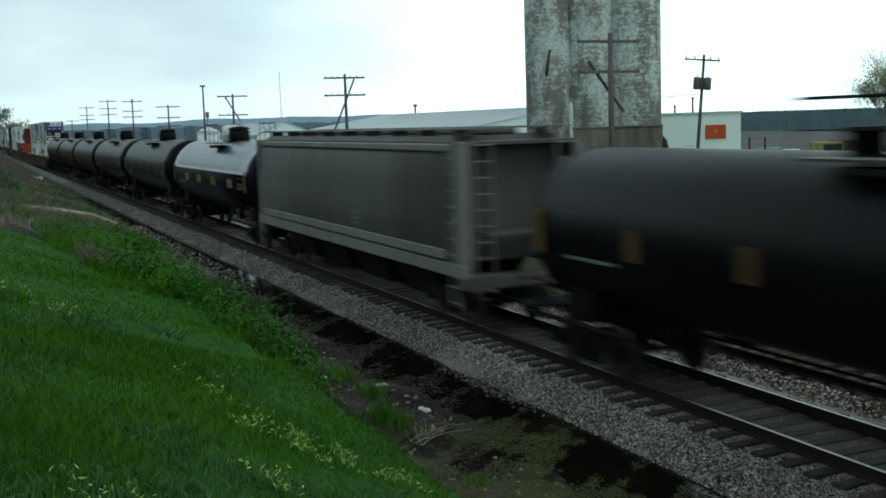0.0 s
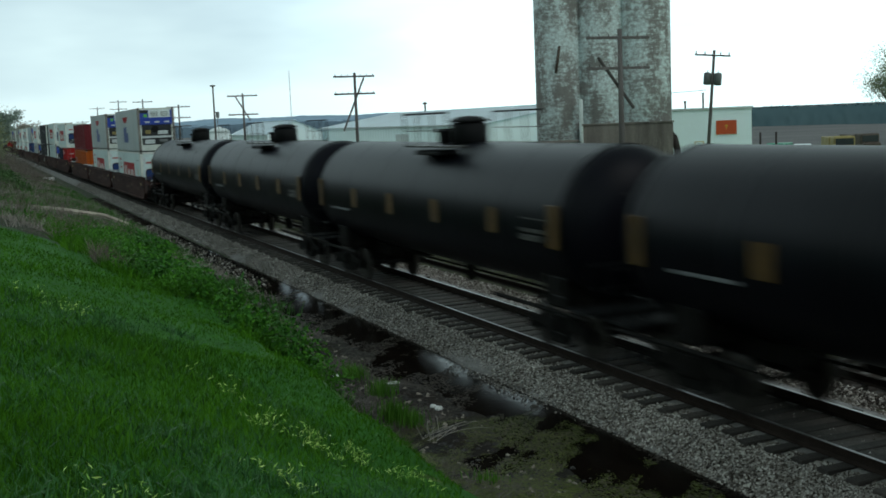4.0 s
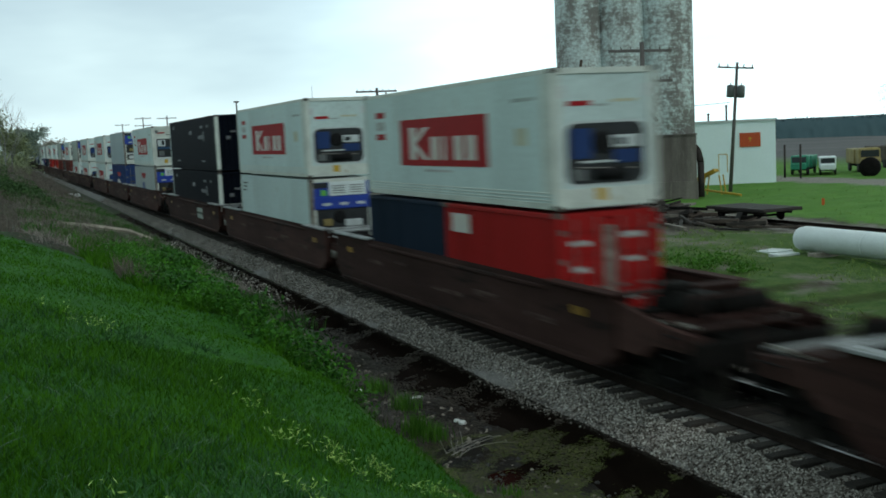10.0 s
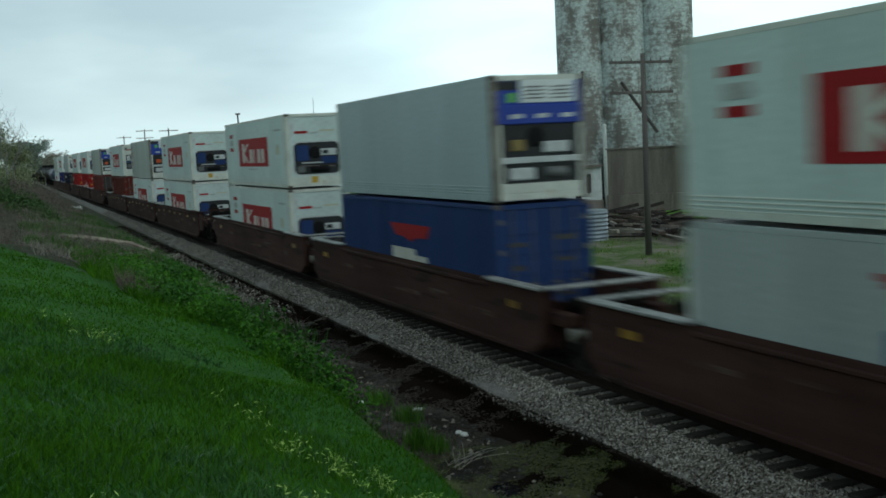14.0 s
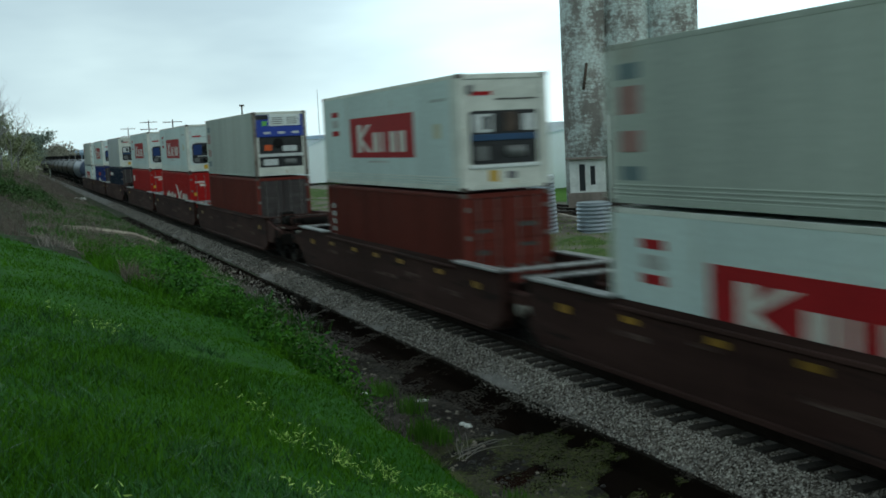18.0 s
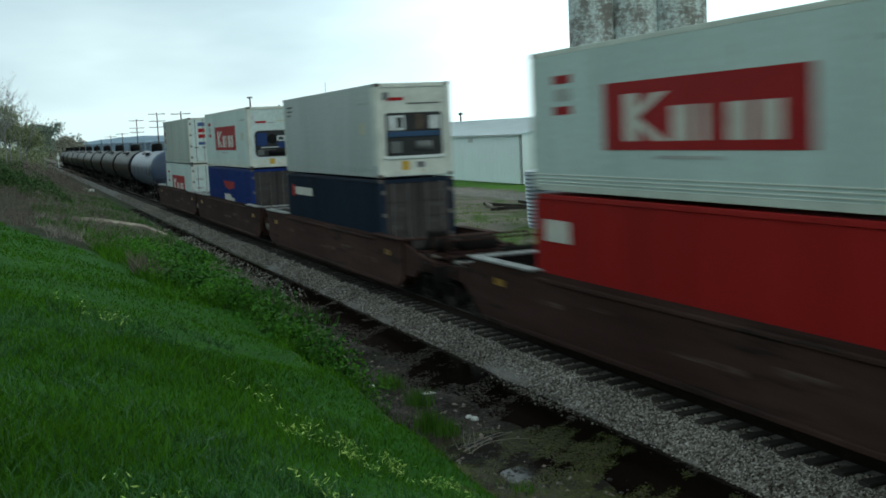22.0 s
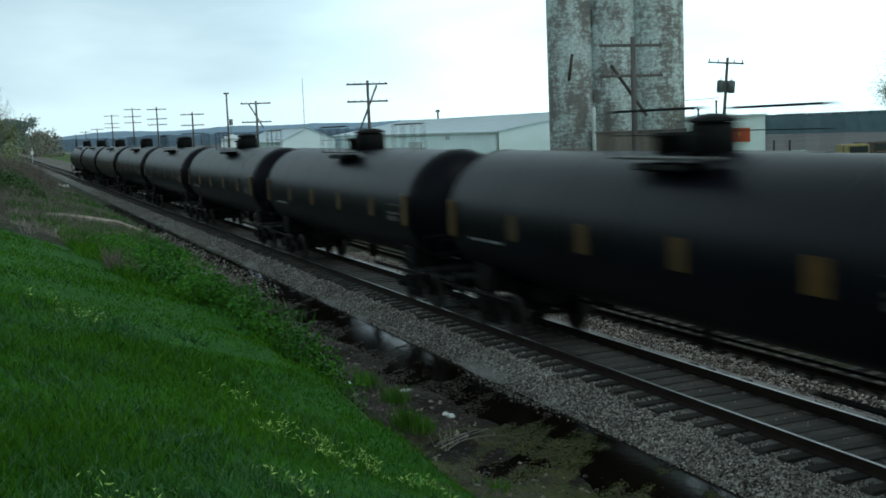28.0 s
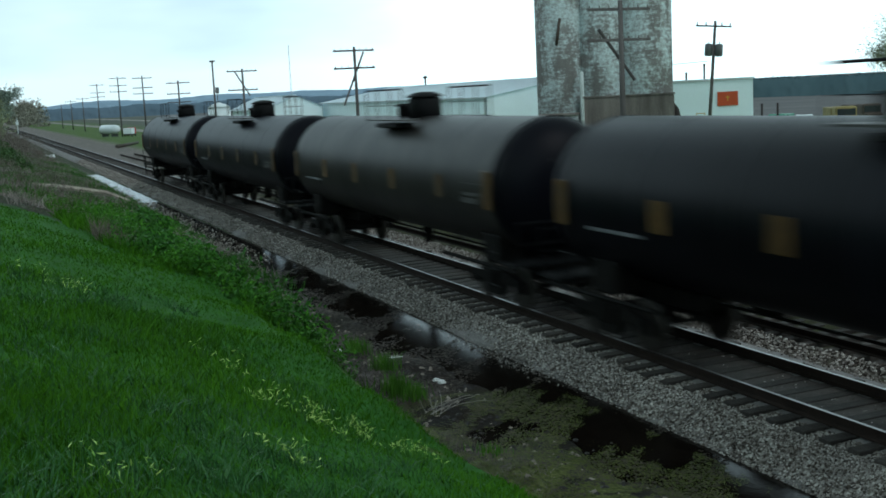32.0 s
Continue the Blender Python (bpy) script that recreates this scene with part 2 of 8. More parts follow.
M_BROWNRED = mat("brown_red_container_paint", (0.125, 0.025, 0.019), 0.6, spec=0.1, var=0.25, size=0.7, dirt=(0.07, 0.023, 0.019), dirt_at=0.57, streak=True, rnd=0.15)
M_NAVY = mat("navy_container_paint", (0.013, 0.023, 0.043), 0.6, spec=0.06, var=0.25, size=0.7, dirt=(0.035, 0.04, 0.055), dirt_at=0.6, streak=True)
M_NAVY2 = mat("dark_navy_domestic_container_paint", (0.0032, 0.0050, 0.0105), 0.6, var=0.25, size=0.6, dirt=(0.0058, 0.0078, 0.013), dirt_at=0.62, streak=True, spec=0.04)
M_BLUE = mat("blue_container_paint", (0.022, 0.048, 0.15), 0.6, spec=0.1, var=0.2, size=0.7, dirt=(0.03, 0.045, 0.11), dirt_at=0.6, streak=True)
M_BRIGHTBLUE = mat("bright_blue_container_paint", (0.008, 0.03, 0.16), 0.6, var=0.2, size=0.7, spec=0.1, dirt=(0.009, 0.022, 0.10), dirt_at=0.6, streak=True)
M_DIRTEND = mat("grimy_dark_container_end", (0.062, 0.056, 0.058), 0.7, spec=0.1, var=0.3, size=1.2, dirt=(0.024, 0.02, 0.02), streak=True)
M_STAINPOST = mat("rust_stained_grey_post", (0.20, 0.19, 0.17), 0.6, var=0.4, size=2.0, dirt=(0.085, 0.055, 0.04), dirt_at=0.5)
M_PALELABEL = mat("faded_yellowish_label", (0.50, 0.49, 0.36), 0.6, var=0.2, size=2.0)
M_FAINTGREY = mat("faint_grey_stencil", (0.34, 0.39, 0.39), 0.6, var=0.3, size=4.0)
M_FADEDRED = mat("sun_faded_red_mark", (0.30, 0.15, 0.14), 0.6, var=0.3, size=3.0)
M_FADEDTEAL = mat("sun_faded_teal_mark", (0.10, 0.155, 0.175), 0.6, var=0.3, size=3.0)
M_CASTING = mat("corner_casting_steel", (0.10, 0.085, 0.075), 0.6, 0.2, var=0.3, size=6.0)
M_MACHINE = mat("dark_refrigeration_machinery", (0.012, 0.014, 0.018), 0.5, var=0.5, size=4.0, grain=12)
M_TEALBEAM = mat("dull_blue_beam_paint", (0.014, 0.062, 0.15), 0.5, var=0.25, size=2.0)
M_MACHINEBLUE = mat("blue_refrigeration_panel", (0.012, 0.045, 0.33), 0.35, var=0.15, size=2.0)
M_GREYMETAL = mat("pale_unit_metal", (0.52, 0.56, 0.58), 0.4, 0.1, var=0.2, size=4.0)
M_GREENLABEL = mat("green_label", (0.12, 0.42, 0.08), 0.5, var=0.15)
M_SAFETYORANGE = mat("orange_fan_cover", (0.62, 0.10, 0.02), 0.5, var=0.15)
M_ROD = mat("lock_rod_steel", (0.15, 0.145, 0.14), 0.45, 0.5, var=0.2)
M_RAIL = mat("rusty_rail_side", (0.022, 0.015, 0.0125), 0.85, var=0.3, size=3.0, spec=0.1)
M_RAILTOP = mat("polished_rail_head", (0.24, 0.23, 0.225), 0.36, 0.9, var=0.1, size=2.0, fine=0.05)
# oily stone between the rails, darkened further for shade under the train
M_OILSHADEBALLAST = mat("oily_shaded_ballast", (0.070, 0.060, 0.053), 0.9, var=0.5, size=1.2, grain=22, bump=1.0, fine=0.6)
M_TIE = mat("old_creosoted_timber_tie", (0.040, 0.033, 0.029), 0.85, var=0.4, size=3.0, grain=40, bump=0.5, dirt=(0.075, 0.066, 0.060), dirt_at=0.57, rnd=0.45)
M_BALLAST = mat("crushed_grey_ballast", (0.19, 0.177, 0.172), 0.9, var=0.45, size=1.5, grain=22, bump=1.0, fine=0.6)
M_CONCRETE = mat("weathered_silo_concrete", (0.235, 0.205, 0.185), 0.85, var=0.3, size=1.5, grain=11, bump=0.25, dirt=(0.38, 0.42, 0.405), dirt_at=0.47, fine=0.5)


def silo_mat():
    """Brown-grey concrete with large flaking patches of old white paint that thin out in vertical drips."""
    m = bpy.data.materials.new("flaking_white_silo_paint")
    m.use_nodes = True
    nt = m.node_tree
    b = nt.nodes["Principled BSDF"]
    co = nt.nodes.new("ShaderNodeTexCoord")

    def tex(scale, stretch, detail, rough):
        mp = nt.nodes.new("ShaderNodeMapping")
        mp.inputs["Scale"].default_value = (1, 1, stretch)
        n = nt.nodes.new("ShaderNodeTexNoise")
        n.inputs["Scale"].default_value, n.inputs["Detail"].default_value, n.inputs["Roughness"].default_value = scale, detail, rough
        nt.links.new(co.outputs["Object"], mp.inputs[0])
        nt.links.new(mp.outputs[0], n.inputs["Vector"])
        return n.outputs["Fac"]

    def span(s, a, c, lo=0.0, hi=1.0):
        n = nt.nodes.new("ShaderNodeMapRange")
        n.inputs[1].default_value, n.inputs[2].default_value, n.inputs[3].default_value, n.inputs[4].default_value = a, c, lo, hi
        nt.links.new(s, n.inputs[0])
        return n.outputs[0]

    def add(a, c, kind="ADD"):
        n = nt.nodes.new("ShaderNodeMath")
        n.operation = kind
        nt.links.new(a, n.inputs[0])
        nt.links.new(c, n.inputs[1])
        return n.outputs[0]

    def blend(f, a, c):
        n = nt.nodes.new("ShaderNodeMix")
        n.data_type = "RGBA"
        nt.links.new(f, n.inputs[0])
        for i, s in ((6, a), (7, c)):
            if isinstance(s, tuple):
                n.inputs[i].default_value = (*s, 1)
            else:
                nt.links.new(s, n.inputs[i])
        return n.outputs[2]

    broad, flakes, drips = tex(0.62, 0.42, 4, 0.55), tex(2.1, 0.85, 10, 0.74), tex(4.6, 1.3, 6, 0.65)
    rows = tex(0.8, 5.5, 4, 0.6)
    concrete = blend(span(broad, 0.4, 0.6), (0.205, 0.197, 0.19), (0.33, 0.325, 0.32))
    paint = blend(span(drips, 0.35, 0.65), (0.42, 0.475, 0.48), (0.64, 0.735, 0.75))
    mask = span(add(add(add(span(broad, 0, 1, 0, 0.95), span(flakes, 0, 1, 0, 0.85)), span(drips, 0, 1, 0, 0.45)), span(rows, 0, 1, 0, 0.55)), 1.31, 1.50)
    colour = blend(mask, concrete, paint)
    shade = nt.nodes.new("ShaderNodeHueSaturation")
    nt.links.new(span(tex(9, 1, 4, 0.6), 0.25, 0.75, 0.75, 1.2), shade.inputs["Value"])
    nt.links.new(colour, shade.inputs["Color"])
    nt.links.new(shade.outputs[0], b.inputs["Base Color"])
    b.inputs["Roughness"].default_value, b.inputs["Specular IOR Level"].default_value = 0.9, 0.15
    bp = nt.nodes.new("ShaderNodeBump")
    bp.inputs["Strength"].default_value, bp.inputs["Distance"].default_value = 0.35, 0.02
    nt.links.new(mask, bp.inputs["Height"])
    nt.links.new(bp.outputs[0], b.inputs["Normal"])
    return m


M_SILO = silo_mat()
M_CONCRETE2 = mat("bare_brown_concrete", (0.165, 0.145, 0.132), 0.88, var=0.55, size=0.6, grain=8, bump=0.25, dirt=(0.19, 0.17, 0.155), dirt_at=0.57, streak=True)
M_WHITEPIPE = mat("flaking_white_downspout_paint", (0.58, 0.63, 0.63), 0.7, var=0.2, size=1.5, dirt=(0.26, 0.24, 0.22), dirt_at=0.64)
M_SHED = mat("white_ribbed_steel_cladding", (0.80, 0.91, 0.95), 0.5, var=0.04, size=0.3, grain=6, bump=0.008, fine=0.04)
M_SHEDROOF = mat("pale_steel_roofing", (0.74, 0.84, 0.90), 0.4, 0.0, var=0.08, size=0.3)
M_SIGN = mat("orange_red_sign_panel", (0.52, 0.075, 0.02), 0.5, var=0.1)
M_POLE = mat("weathered_pole_timber", (0.115, 0.104, 0.102), 0.85, var=0.35, size=2.0, bump=0.3, streak=True, rnd=0.2)
M_GALV = mat("galvanised_corrugated_bin", (0.29, 0.345, 0.40), 0.4, 0.35, var=0.2, size=1.5)
M_WHITETANK = mat("white_tank_paint", (0.66, 0.72, 0.74), 0.4, var=0.1, size=0.8)
M_TRANSFORMER = mat("transformer_grey", (0.13, 0.14, 0.145), 0.5, 0.1, var=0.2)
M_RUST = mat("rusty_scrap_steel", (0.075, 0.055, 0.045), 0.8, var=0.45, size=2.0, dirt=(0.14, 0.10, 0.08))
M_RUSTDARK = mat("dark_rusted_iron", (0.028, 0.021, 0.019), 0.8, var=0.45, size=2.0, dirt=(0.06, 0.042, 0.032))
M_PLANK = mat("bleached_scrap_timber", (0.25, 0.22, 0.19), 0.85, var=0.4, size=3.0, bump=0.3, rnd=0.4)
M_YELLOWPAINT = mat("yellow_machine_paint", (0.52, 0.32, 0.03), 0.5, var=0.2, size=3.0)
M_OCHRE = mat("faded_ochre_paint", (0.26, 0.20, 0.075), 0.7, var=0.35, size=1.5, dirt=(0.12, 0.085, 0.05))
M_GREENPAINT = mat("green_cab_paint", (0.02, 0.22, 0.13), 0.45, var=0.2)
M_GLASS = mat("dark_window_glass", (0.03, 0.035, 0.04), 0.12, var=0.1)
M_TYRE = mat("tyre_rubber", (0.02, 0.02, 0.02), 0.85, var=0.2)
M_BARK = mat("grey_brown_bark", (0.09, 0.078, 0.068), 0.9, var=0.4, size=4.0, bump=0.5)
M_STICK = mat("bleached_fallen_pole", (0.40, 0.36, 0.30), 0.85, var=0.4, size=2.0, bump=0.3)
M_LITTER = mat("white_plastic_litter", (0.72, 0.74, 0.74), 0.4, var=0.15, size=6.0)
M_GRASS = leaf_mat("fresh_spring_grass", (0.0170, 0.075, 0.003), (0.062, 0.188, 0.006), 0.8, size=0.45)
M_WEED = leaf_mat("coarse_green_weed", (0.018, 0.080, 0.010), (0.058, 0.175, 0.022))
M_DOCK = leaf_mat("dark_broadleaf_weeds", (0.012, 0.056, 0.007), (0.042, 0.150, 0.02), size=1.2)
M_BUSH = leaf_mat("low_leafy_undergrowth", (0.013, 0.070, 0.006), (0.085, 0.260, 0.020), size=0.9)
M_BLUETUFT = leaf_mat("bluish_coarse_grass", (0.008, 0.045, 0.010), (0.046, 0.150, 0.042), 0.42, 0.8, 0.2)
M_FLOWER = leaf_mat("pale_yellow_flower_heads", (0.07, 0.26, 0.02), (0.52, 0.68, 0.20), 0.5, 7.0, 0.2)
M_REED = leaf_mat("fresh_ditch_weed", (0.035, 0.115, 0.012), (0.095, 0.23, 0.03), size=2.0)
M_TWIG = mat("grey_dead_twigs", (0.26, 0.245, 0.225), 0.9, var=0.3, size=4.0)
M_DRY = leaf_mat("dry_brown_stalks", (0.085, 0.072, 0.064), (0.18, 0.15, 0.13), size=1.0)
M_YARDGRASS = leaf_mat("pale_rough_yard_grass", (0.12, 0.21, 0.045), (0.22, 0.30, 0.09), size=0.3)
M_DEAD = leaf_mat("grey_dead_grass", (0.14, 0.125, 0.115), (0.30, 0.27, 0.24), size=2.0)
M_DEADWET = leaf_mat("sodden_dead_leaves", (0.010, 0.008, 0.006), (0.085, 0.070, 0.058), size=2.5)
M_DEADLITTER = leaf_mat("grey_flattened_reeds", (0.040, 0.034, 0.030), (0.20, 0.18, 0.165), size=2.0)
M_ALGAE = leaf_mat("olive_algae", (0.036, 0.052, 0.012), (0.128, 0.150, 0.040), size=1.5)
M_CROWN2 = leaf_mat("greyish_budding_leaves", (0.17, 0.20, 0.135), (0.31, 0.34, 0.23), size=0.3, spec=0.0)
# trees far down the line: colours greyed and lightened to carry the haze
M_HAZETREE = leaf_mat("haze_greyed_spring_foliage", (0.18, 0.235, 0.21), (0.28, 0.335, 0.275), size=0.15, spec=0.0)
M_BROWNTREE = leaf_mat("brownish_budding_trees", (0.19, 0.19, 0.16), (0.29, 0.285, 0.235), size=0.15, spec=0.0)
M_SCRUB = leaf_mat("dull_green_scrub", (0.022, 0.058, 0.016), (0.068, 0.135, 0.042), size=0.9)
M_OLIVE = leaf_mat("olive_budding_foliage", (0.13, 0.165, 0.085), (0.24, 0.27, 0.15), size=0.2)
# bark of far trees, paled in its colour for haze
M_PALEBARK = mat("haze_tinted_pale_bark", (0.22, 0.22, 0.225), 0.9, var=0.3, size=4.0)
# far woods and ridge: aerial haze is mixed into the base colours as blue
M_WOODS = leaf_mat("haze_tinted_far_woods", (0.050, 0.086, 0.102), (0.072, 0.112, 0.126), size=0.09, spec=0.0)
M_BLUEWOODS = leaf_mat("haze_tinted_distant_woods", (0.085, 0.125, 0.165), (0.115, 0.16, 0.205), size=0.03, spec=0.0)
M_HILL = mat("haze_tinted_wooded_hill", (0.25, 0.345, 0.44), 1.0, var=0.15, size=0.01, grain=0.06, bump=0, spec=0.0)


# ---- mesh helpers ----
def box(bm, x0, x1, y0, y1, z0, z1):
    v = [bm.verts.new((x, y, z)) for x in (x0, x1) for y in (y0, y1) for z in (z0, z1)]
    for q in ((0, 1, 3, 2), (4, 6, 7, 5), (0, 4, 5, 1), (2, 3, 7, 6), (0, 2, 6, 4), (1, 5, 7, 3)):
        bm.faces.new([v[i] for i in q])
    return bm


def bbox(x0, x1, y0, y1, z0, z1, bev=0.0):
    bm = box(bmesh.new(), min(x0, x1), max(x0, x1), min(y0, y1), max(y0, y1), min(z0, z1), max(z0, z1))
    if bev:
        bmesh.ops.bevel(bm, geom=bm.edges[:], offset=bev, segments=1, affect="EDGES", profile=0.5)
    return bm


def rod(bm, a, b, r0, r1=None, seg=8, cap=True):
    """A tapered round bar from a to b."""
    a, b = Vector(a), Vector(b)
    r1 = r0 if r1 is None else r1
    d = (b - a).normalized()
    s = d.cross(Vector((0, 0, 1)) if abs(d.z) < 0.9 else Vector((1, 0, 0))).normalized()
    u = s.cross(d)
    rings = []
    for c, r in ((a, r0), (b, r1)):
        rings.append([bm.verts.new(c + r * (math.cos(2 * math.pi * i / seg) * s + math.sin(2 * math.pi * i / seg) * u)) for i in range(seg)])
    for i in range(seg):
        bm.faces.new((rings[0][i], rings[0][(i + 1) % seg], rings[1][(i + 1) % seg], rings[1][i])).smooth = seg > 6
    if cap:
        bm.faces.new(rings[0][::-1])
        bm.faces.new(rings[1])
    return bm


def lathe(bm, profile, axis="x", seg=32, at=(0, 0, 0), smooth=True):
    """Turns (along, radius) pairs round an axis."""
    rings = []
    for a, r in profile:
        ring = []
        for i in range(seg):
            c, s = r * math.cos(2 * math.pi * i / seg), r * math.sin(2 * math.pi * i / seg)
            p = {"x": (a, c, s), "y": (s, a, c), "z": (c, s, a)}[axis]
            ring.append(bm.verts.new((p[0] + at[0], p[1] + at[1], p[2] + at[2])))
        rings.append(ring)
    for k in range(len(rings) - 1):
        for i in range(seg):
            bm.faces.new((rings[k][i], rings[k][(i + 1) % seg], rings[k + 1][(i + 1) % seg], rings[k + 1][i])).smooth = smooth
    bm.faces.new(rings[0][::-1])
    bm.faces.new(rings[-1])
    bmesh.ops.recalc_face_normals(bm, faces=bm.faces[:])
    return bm


def mesh_of(name, bm, material):
    me = bpy.data.meshes.new(name)
    bm.normal_update()
    bm.to_mesh(me)
    bm.free()
    me.materials.append(material)
    return me


def part(name, bm, material, parent, label=""):
    ob = new(name, mesh_of(name, bm, material))
    ob.parent = parent
    return tagged(ob, label=label)


def share(name, me, parent, m=None, label=""):
    ob = new(name, me)
    ob.parent = parent
    if m is not None:
        ob.matrix_basis = m
    return tagged(ob, label=label)


def thing(name, label, category, group="", m=None, kind=""):
    ob = new(name)
    ob.empty_display_size = 0.3
    if m is not None:
        ob.matrix_basis = m
    return tagged(ob, label, category, group, kind)


def solid(name, bm, material, label, category, group="", kind="", m=None):
    ob = new(name, mesh_of(name, bm, material))
    if m is not None:
        ob.matrix_basis = m
    return tagged(ob, label, category, group, kind)


def soup(name, verts, faces, material):
    me = bpy.data.meshes.new(name)
    me.from_pydata(verts, [], faces)
    me.materials.append(material)
    return me


rng = np.random.default_rng(7)


# ---- the lie of the land ----
def smooth(a, b, v):
    k = np.clip((v - a) / (b - a), 0, 1)
    return k * k * (3 - 2 * k)


# below y = -17 an unseen rise is added to cut off low sky
NEAR_Y, NEAR_Z = (-400, -90, -40, -17, -12, -7.76, -5.9, -5.2, -4.2, -3.5, -2.9, -2.5, -2.1, -1.9, 1.9, 2.6, 6, 14, 20, 26, 31, 60, 110, 450, 3000), (34, 26, 13, 3.9, 3.22, 1.5, -0.42, -0.5, -0.53, -0.62, -0.72, -0.72, -0.6, -0.6, -0.6, -0.62, -0.48, -0.35, -0.55, -0.86, -0.75, -0.5, -1.0, -6.0, -7.0)
FAR_Y, FAR_Z = (-400, -90, -40, -17, -13, -9.2, -5.2, -3.7, -3.2, -2.55, -2.2, -1.9, 1.9, 2.6, 6, 14, 20, 26, 31, 60, 110, 450, 3000), (34, 26, 12, 3.2, 2.45, 1.6, 0.35, -0.48, -0.66, -0.68, -0.56, -0.6, -0.6, -0.62, -0.48, -0.35, -0.55, -0.86, -0.75, -0.5, -1.0, -6.0, -7.0)

# the lawn's slope rolls over without creases
LAWN_Y = np.concatenate([NEAR_Y[:3], np.arange(-20, -8.2, 0.1), np.array(NEAR_Y[5:])])
LAWN_Z = np.array([np.interp(v + np.linspace(-1, 1, 21) * min(2.2, 0.75 * (-7.76 - v)), NEAR_Y, NEAR_Z).mean() if -20 <= v < -7.8 else np.interp(v, NEAR_Y, NEAR_Z) for v in LAWN_Y])


def ground_z(x, y):
    """Height of the ground: lawn bank, an added rise behind the viewer, ditch, track bed, yard, falling fields."""
    x, y = np.asarray(x, float), np.asarray(y, float)
    k = smooth(-20, -50, x)
    z = np.interp(y, LAWN_Y, LAWN_Z) * (1 - k) + np.interp(y, FAR_Y, FAR_Z) * k
    rough = 0.05 * np.sin(x * 0.9 + 1.3 * np.sin(y * 0.7)) + 0.04 * np.sin(x * 2.1 + y * 1.7) + 0.03 * np.sin(y * 3.1 - x * 1.3)
    off = np.clip((np.abs(y) - 2.2) / 2, 0, 1) * (1 - 0.72 * smooth(-8.5, -9.6, y) * smooth(-30, -24, x))
    west = smooth(-150, -500, x) * smooth(14, 110, y)
    return z + rough * off + west * (-0.45 - z) * 0.9


def ground_mat():
    """Lawn soil, wet ditch with moss, cinders beside the track, rough yard grass, gravel and a bare field, told apart by place with ragged borders."""
    m = bpy.data.materials.new("ground")
    m.use_nodes = True
    nt = m.node_tree
    b = nt.nodes["Principled BSDF"]
    ge = nt.nodes.new("ShaderNodeNewGeometry")
    sep = nt.nodes.new("ShaderNodeSeparateXYZ")
    nt.links.new(ge.outputs["Position"], sep.inputs[0])

    def noise_at(scale, detail=6.0, rough=0.6):
        n = nt.nodes.new("ShaderNodeTexNoise")
        n.inputs["Scale"].default_value, n.inputs["Detail"].default_value, n.inputs["Roughness"].default_value = scale, detail, rough
        nt.links.new(ge.outputs["Position"], n.inputs["Vector"])
        return n.outputs["Fac"]

    def rng_map(sock, a, c, lo=0.0, hi=1.0):
        n = nt.nodes.new("ShaderNodeMapRange")
        n.inputs[1].default_value, n.inputs[2].default_value, n.inputs[3].default_value, n.inputs[4].default_value = a, c, lo, hi
        nt.links.new(sock, n.inputs[0])
        return n.outputs[0]

    def op(kind, a, c):
        n = nt.nodes.new("ShaderNodeMath")
        n.operation = kind
        for i, s in enumerate((a, c)):
            if isinstance(s, (int, float)):
                n.inputs[i].default_value = s
            else:
                nt.links.new(s, n.inputs[i])
        return n.outputs[0]

    def mixc(f, a, c):
        n = nt.nodes.new("ShaderNodeMix")
        n.data_type = "RGBA"
        nt.links.new(f, n.inputs[0])
        for i, s in ((6, a), (7, c)):
            if isinstance(s, tuple):
                n.inputs[i].default_value = (*s, 1)
            else:
                nt.links.new(s, n.inputs[i])
        return n.outputs[2]

    big, mid, fine = noise_at(0.5), noise_at(2.2), noise_at(14.0)
    ywob = op("ADD", sep.outputs["Y"], rng_map(mid, 0.3, 0.7, -0.7, 0.7))
    ybig = op("ADD", sep.outputs["Y"], rng_map(big, 0.3, 0.7, -3.0, 3.0))
    lawn = mixc(rng_map(mid, 0.3, 0.7), (0.016, 0.075, 0.010), (0.03, 0.12, 0.016))
    mud = mixc(rng_map(mid, 0.35, 0.65), (0.005, 0.004, 0.0035), (0.028, 0.022, 0.019))
    moss = mixc(rng_map(fine, 0.35, 0.65), (0.042, 0.056, 0.014), (0.105, 0.12, 0.04))
    mossf = op("MULTIPLY", rng_map(noise_at(1.1, 8.0, 0.7), 0.46, 0.52), op("MULTIPLY", rng_map(sep.outputs["X"], -18.0, -14.5), rng_map(ywob, -2.9, -3.6)))
    ditch = mixc(mossf, mud, moss)
    pale = mixc(rng_map(noise_at(3.0, 8.0, 0.75), 0.61, 0.66), ditch, (0.15, 0.137, 0.128))
    brush = mixc(rng_map(mid, 0.35, 0.65), (0.045, 0.038, 0.034), (0.035, 0.06, 0.02))
    farf = rng_map(op("ADD", sep.outputs["X"], rng_map(big, 0.3, 0.7, -4, 4)), -24.0, -34.0)
    ditch2 = mixc(farf, pale, brush)
    shift = op("MULTIPLY", op("MINIMUM", op("ADD", sep.outputs["X"], 19.0), 0.0), 0.36)
    c = mixc(rng_map(op("SUBTRACT", ywob, shift), -7.7, -7.1), lawn, ditch2)
    cinder = mixc(rng_map(fine, 0.35, 0.65), (0.075, 0.066, 0.06), (0.20, 0.18, 0.165))
    c = mixc(rng_map(ywob, -2.0, -1.7), c, cinder)
    weedy = mixc(rng_map(mid, 0.35, 0.65), (0.024, 0.022, 0.014), (0.05, 0.056, 0.026))
    c = mixc(op("MULTIPLY", rng_map(ywob, 2.6, 3.1), rng_map(sep.outputs["X"], -85.0, -60.0)), c, weedy)
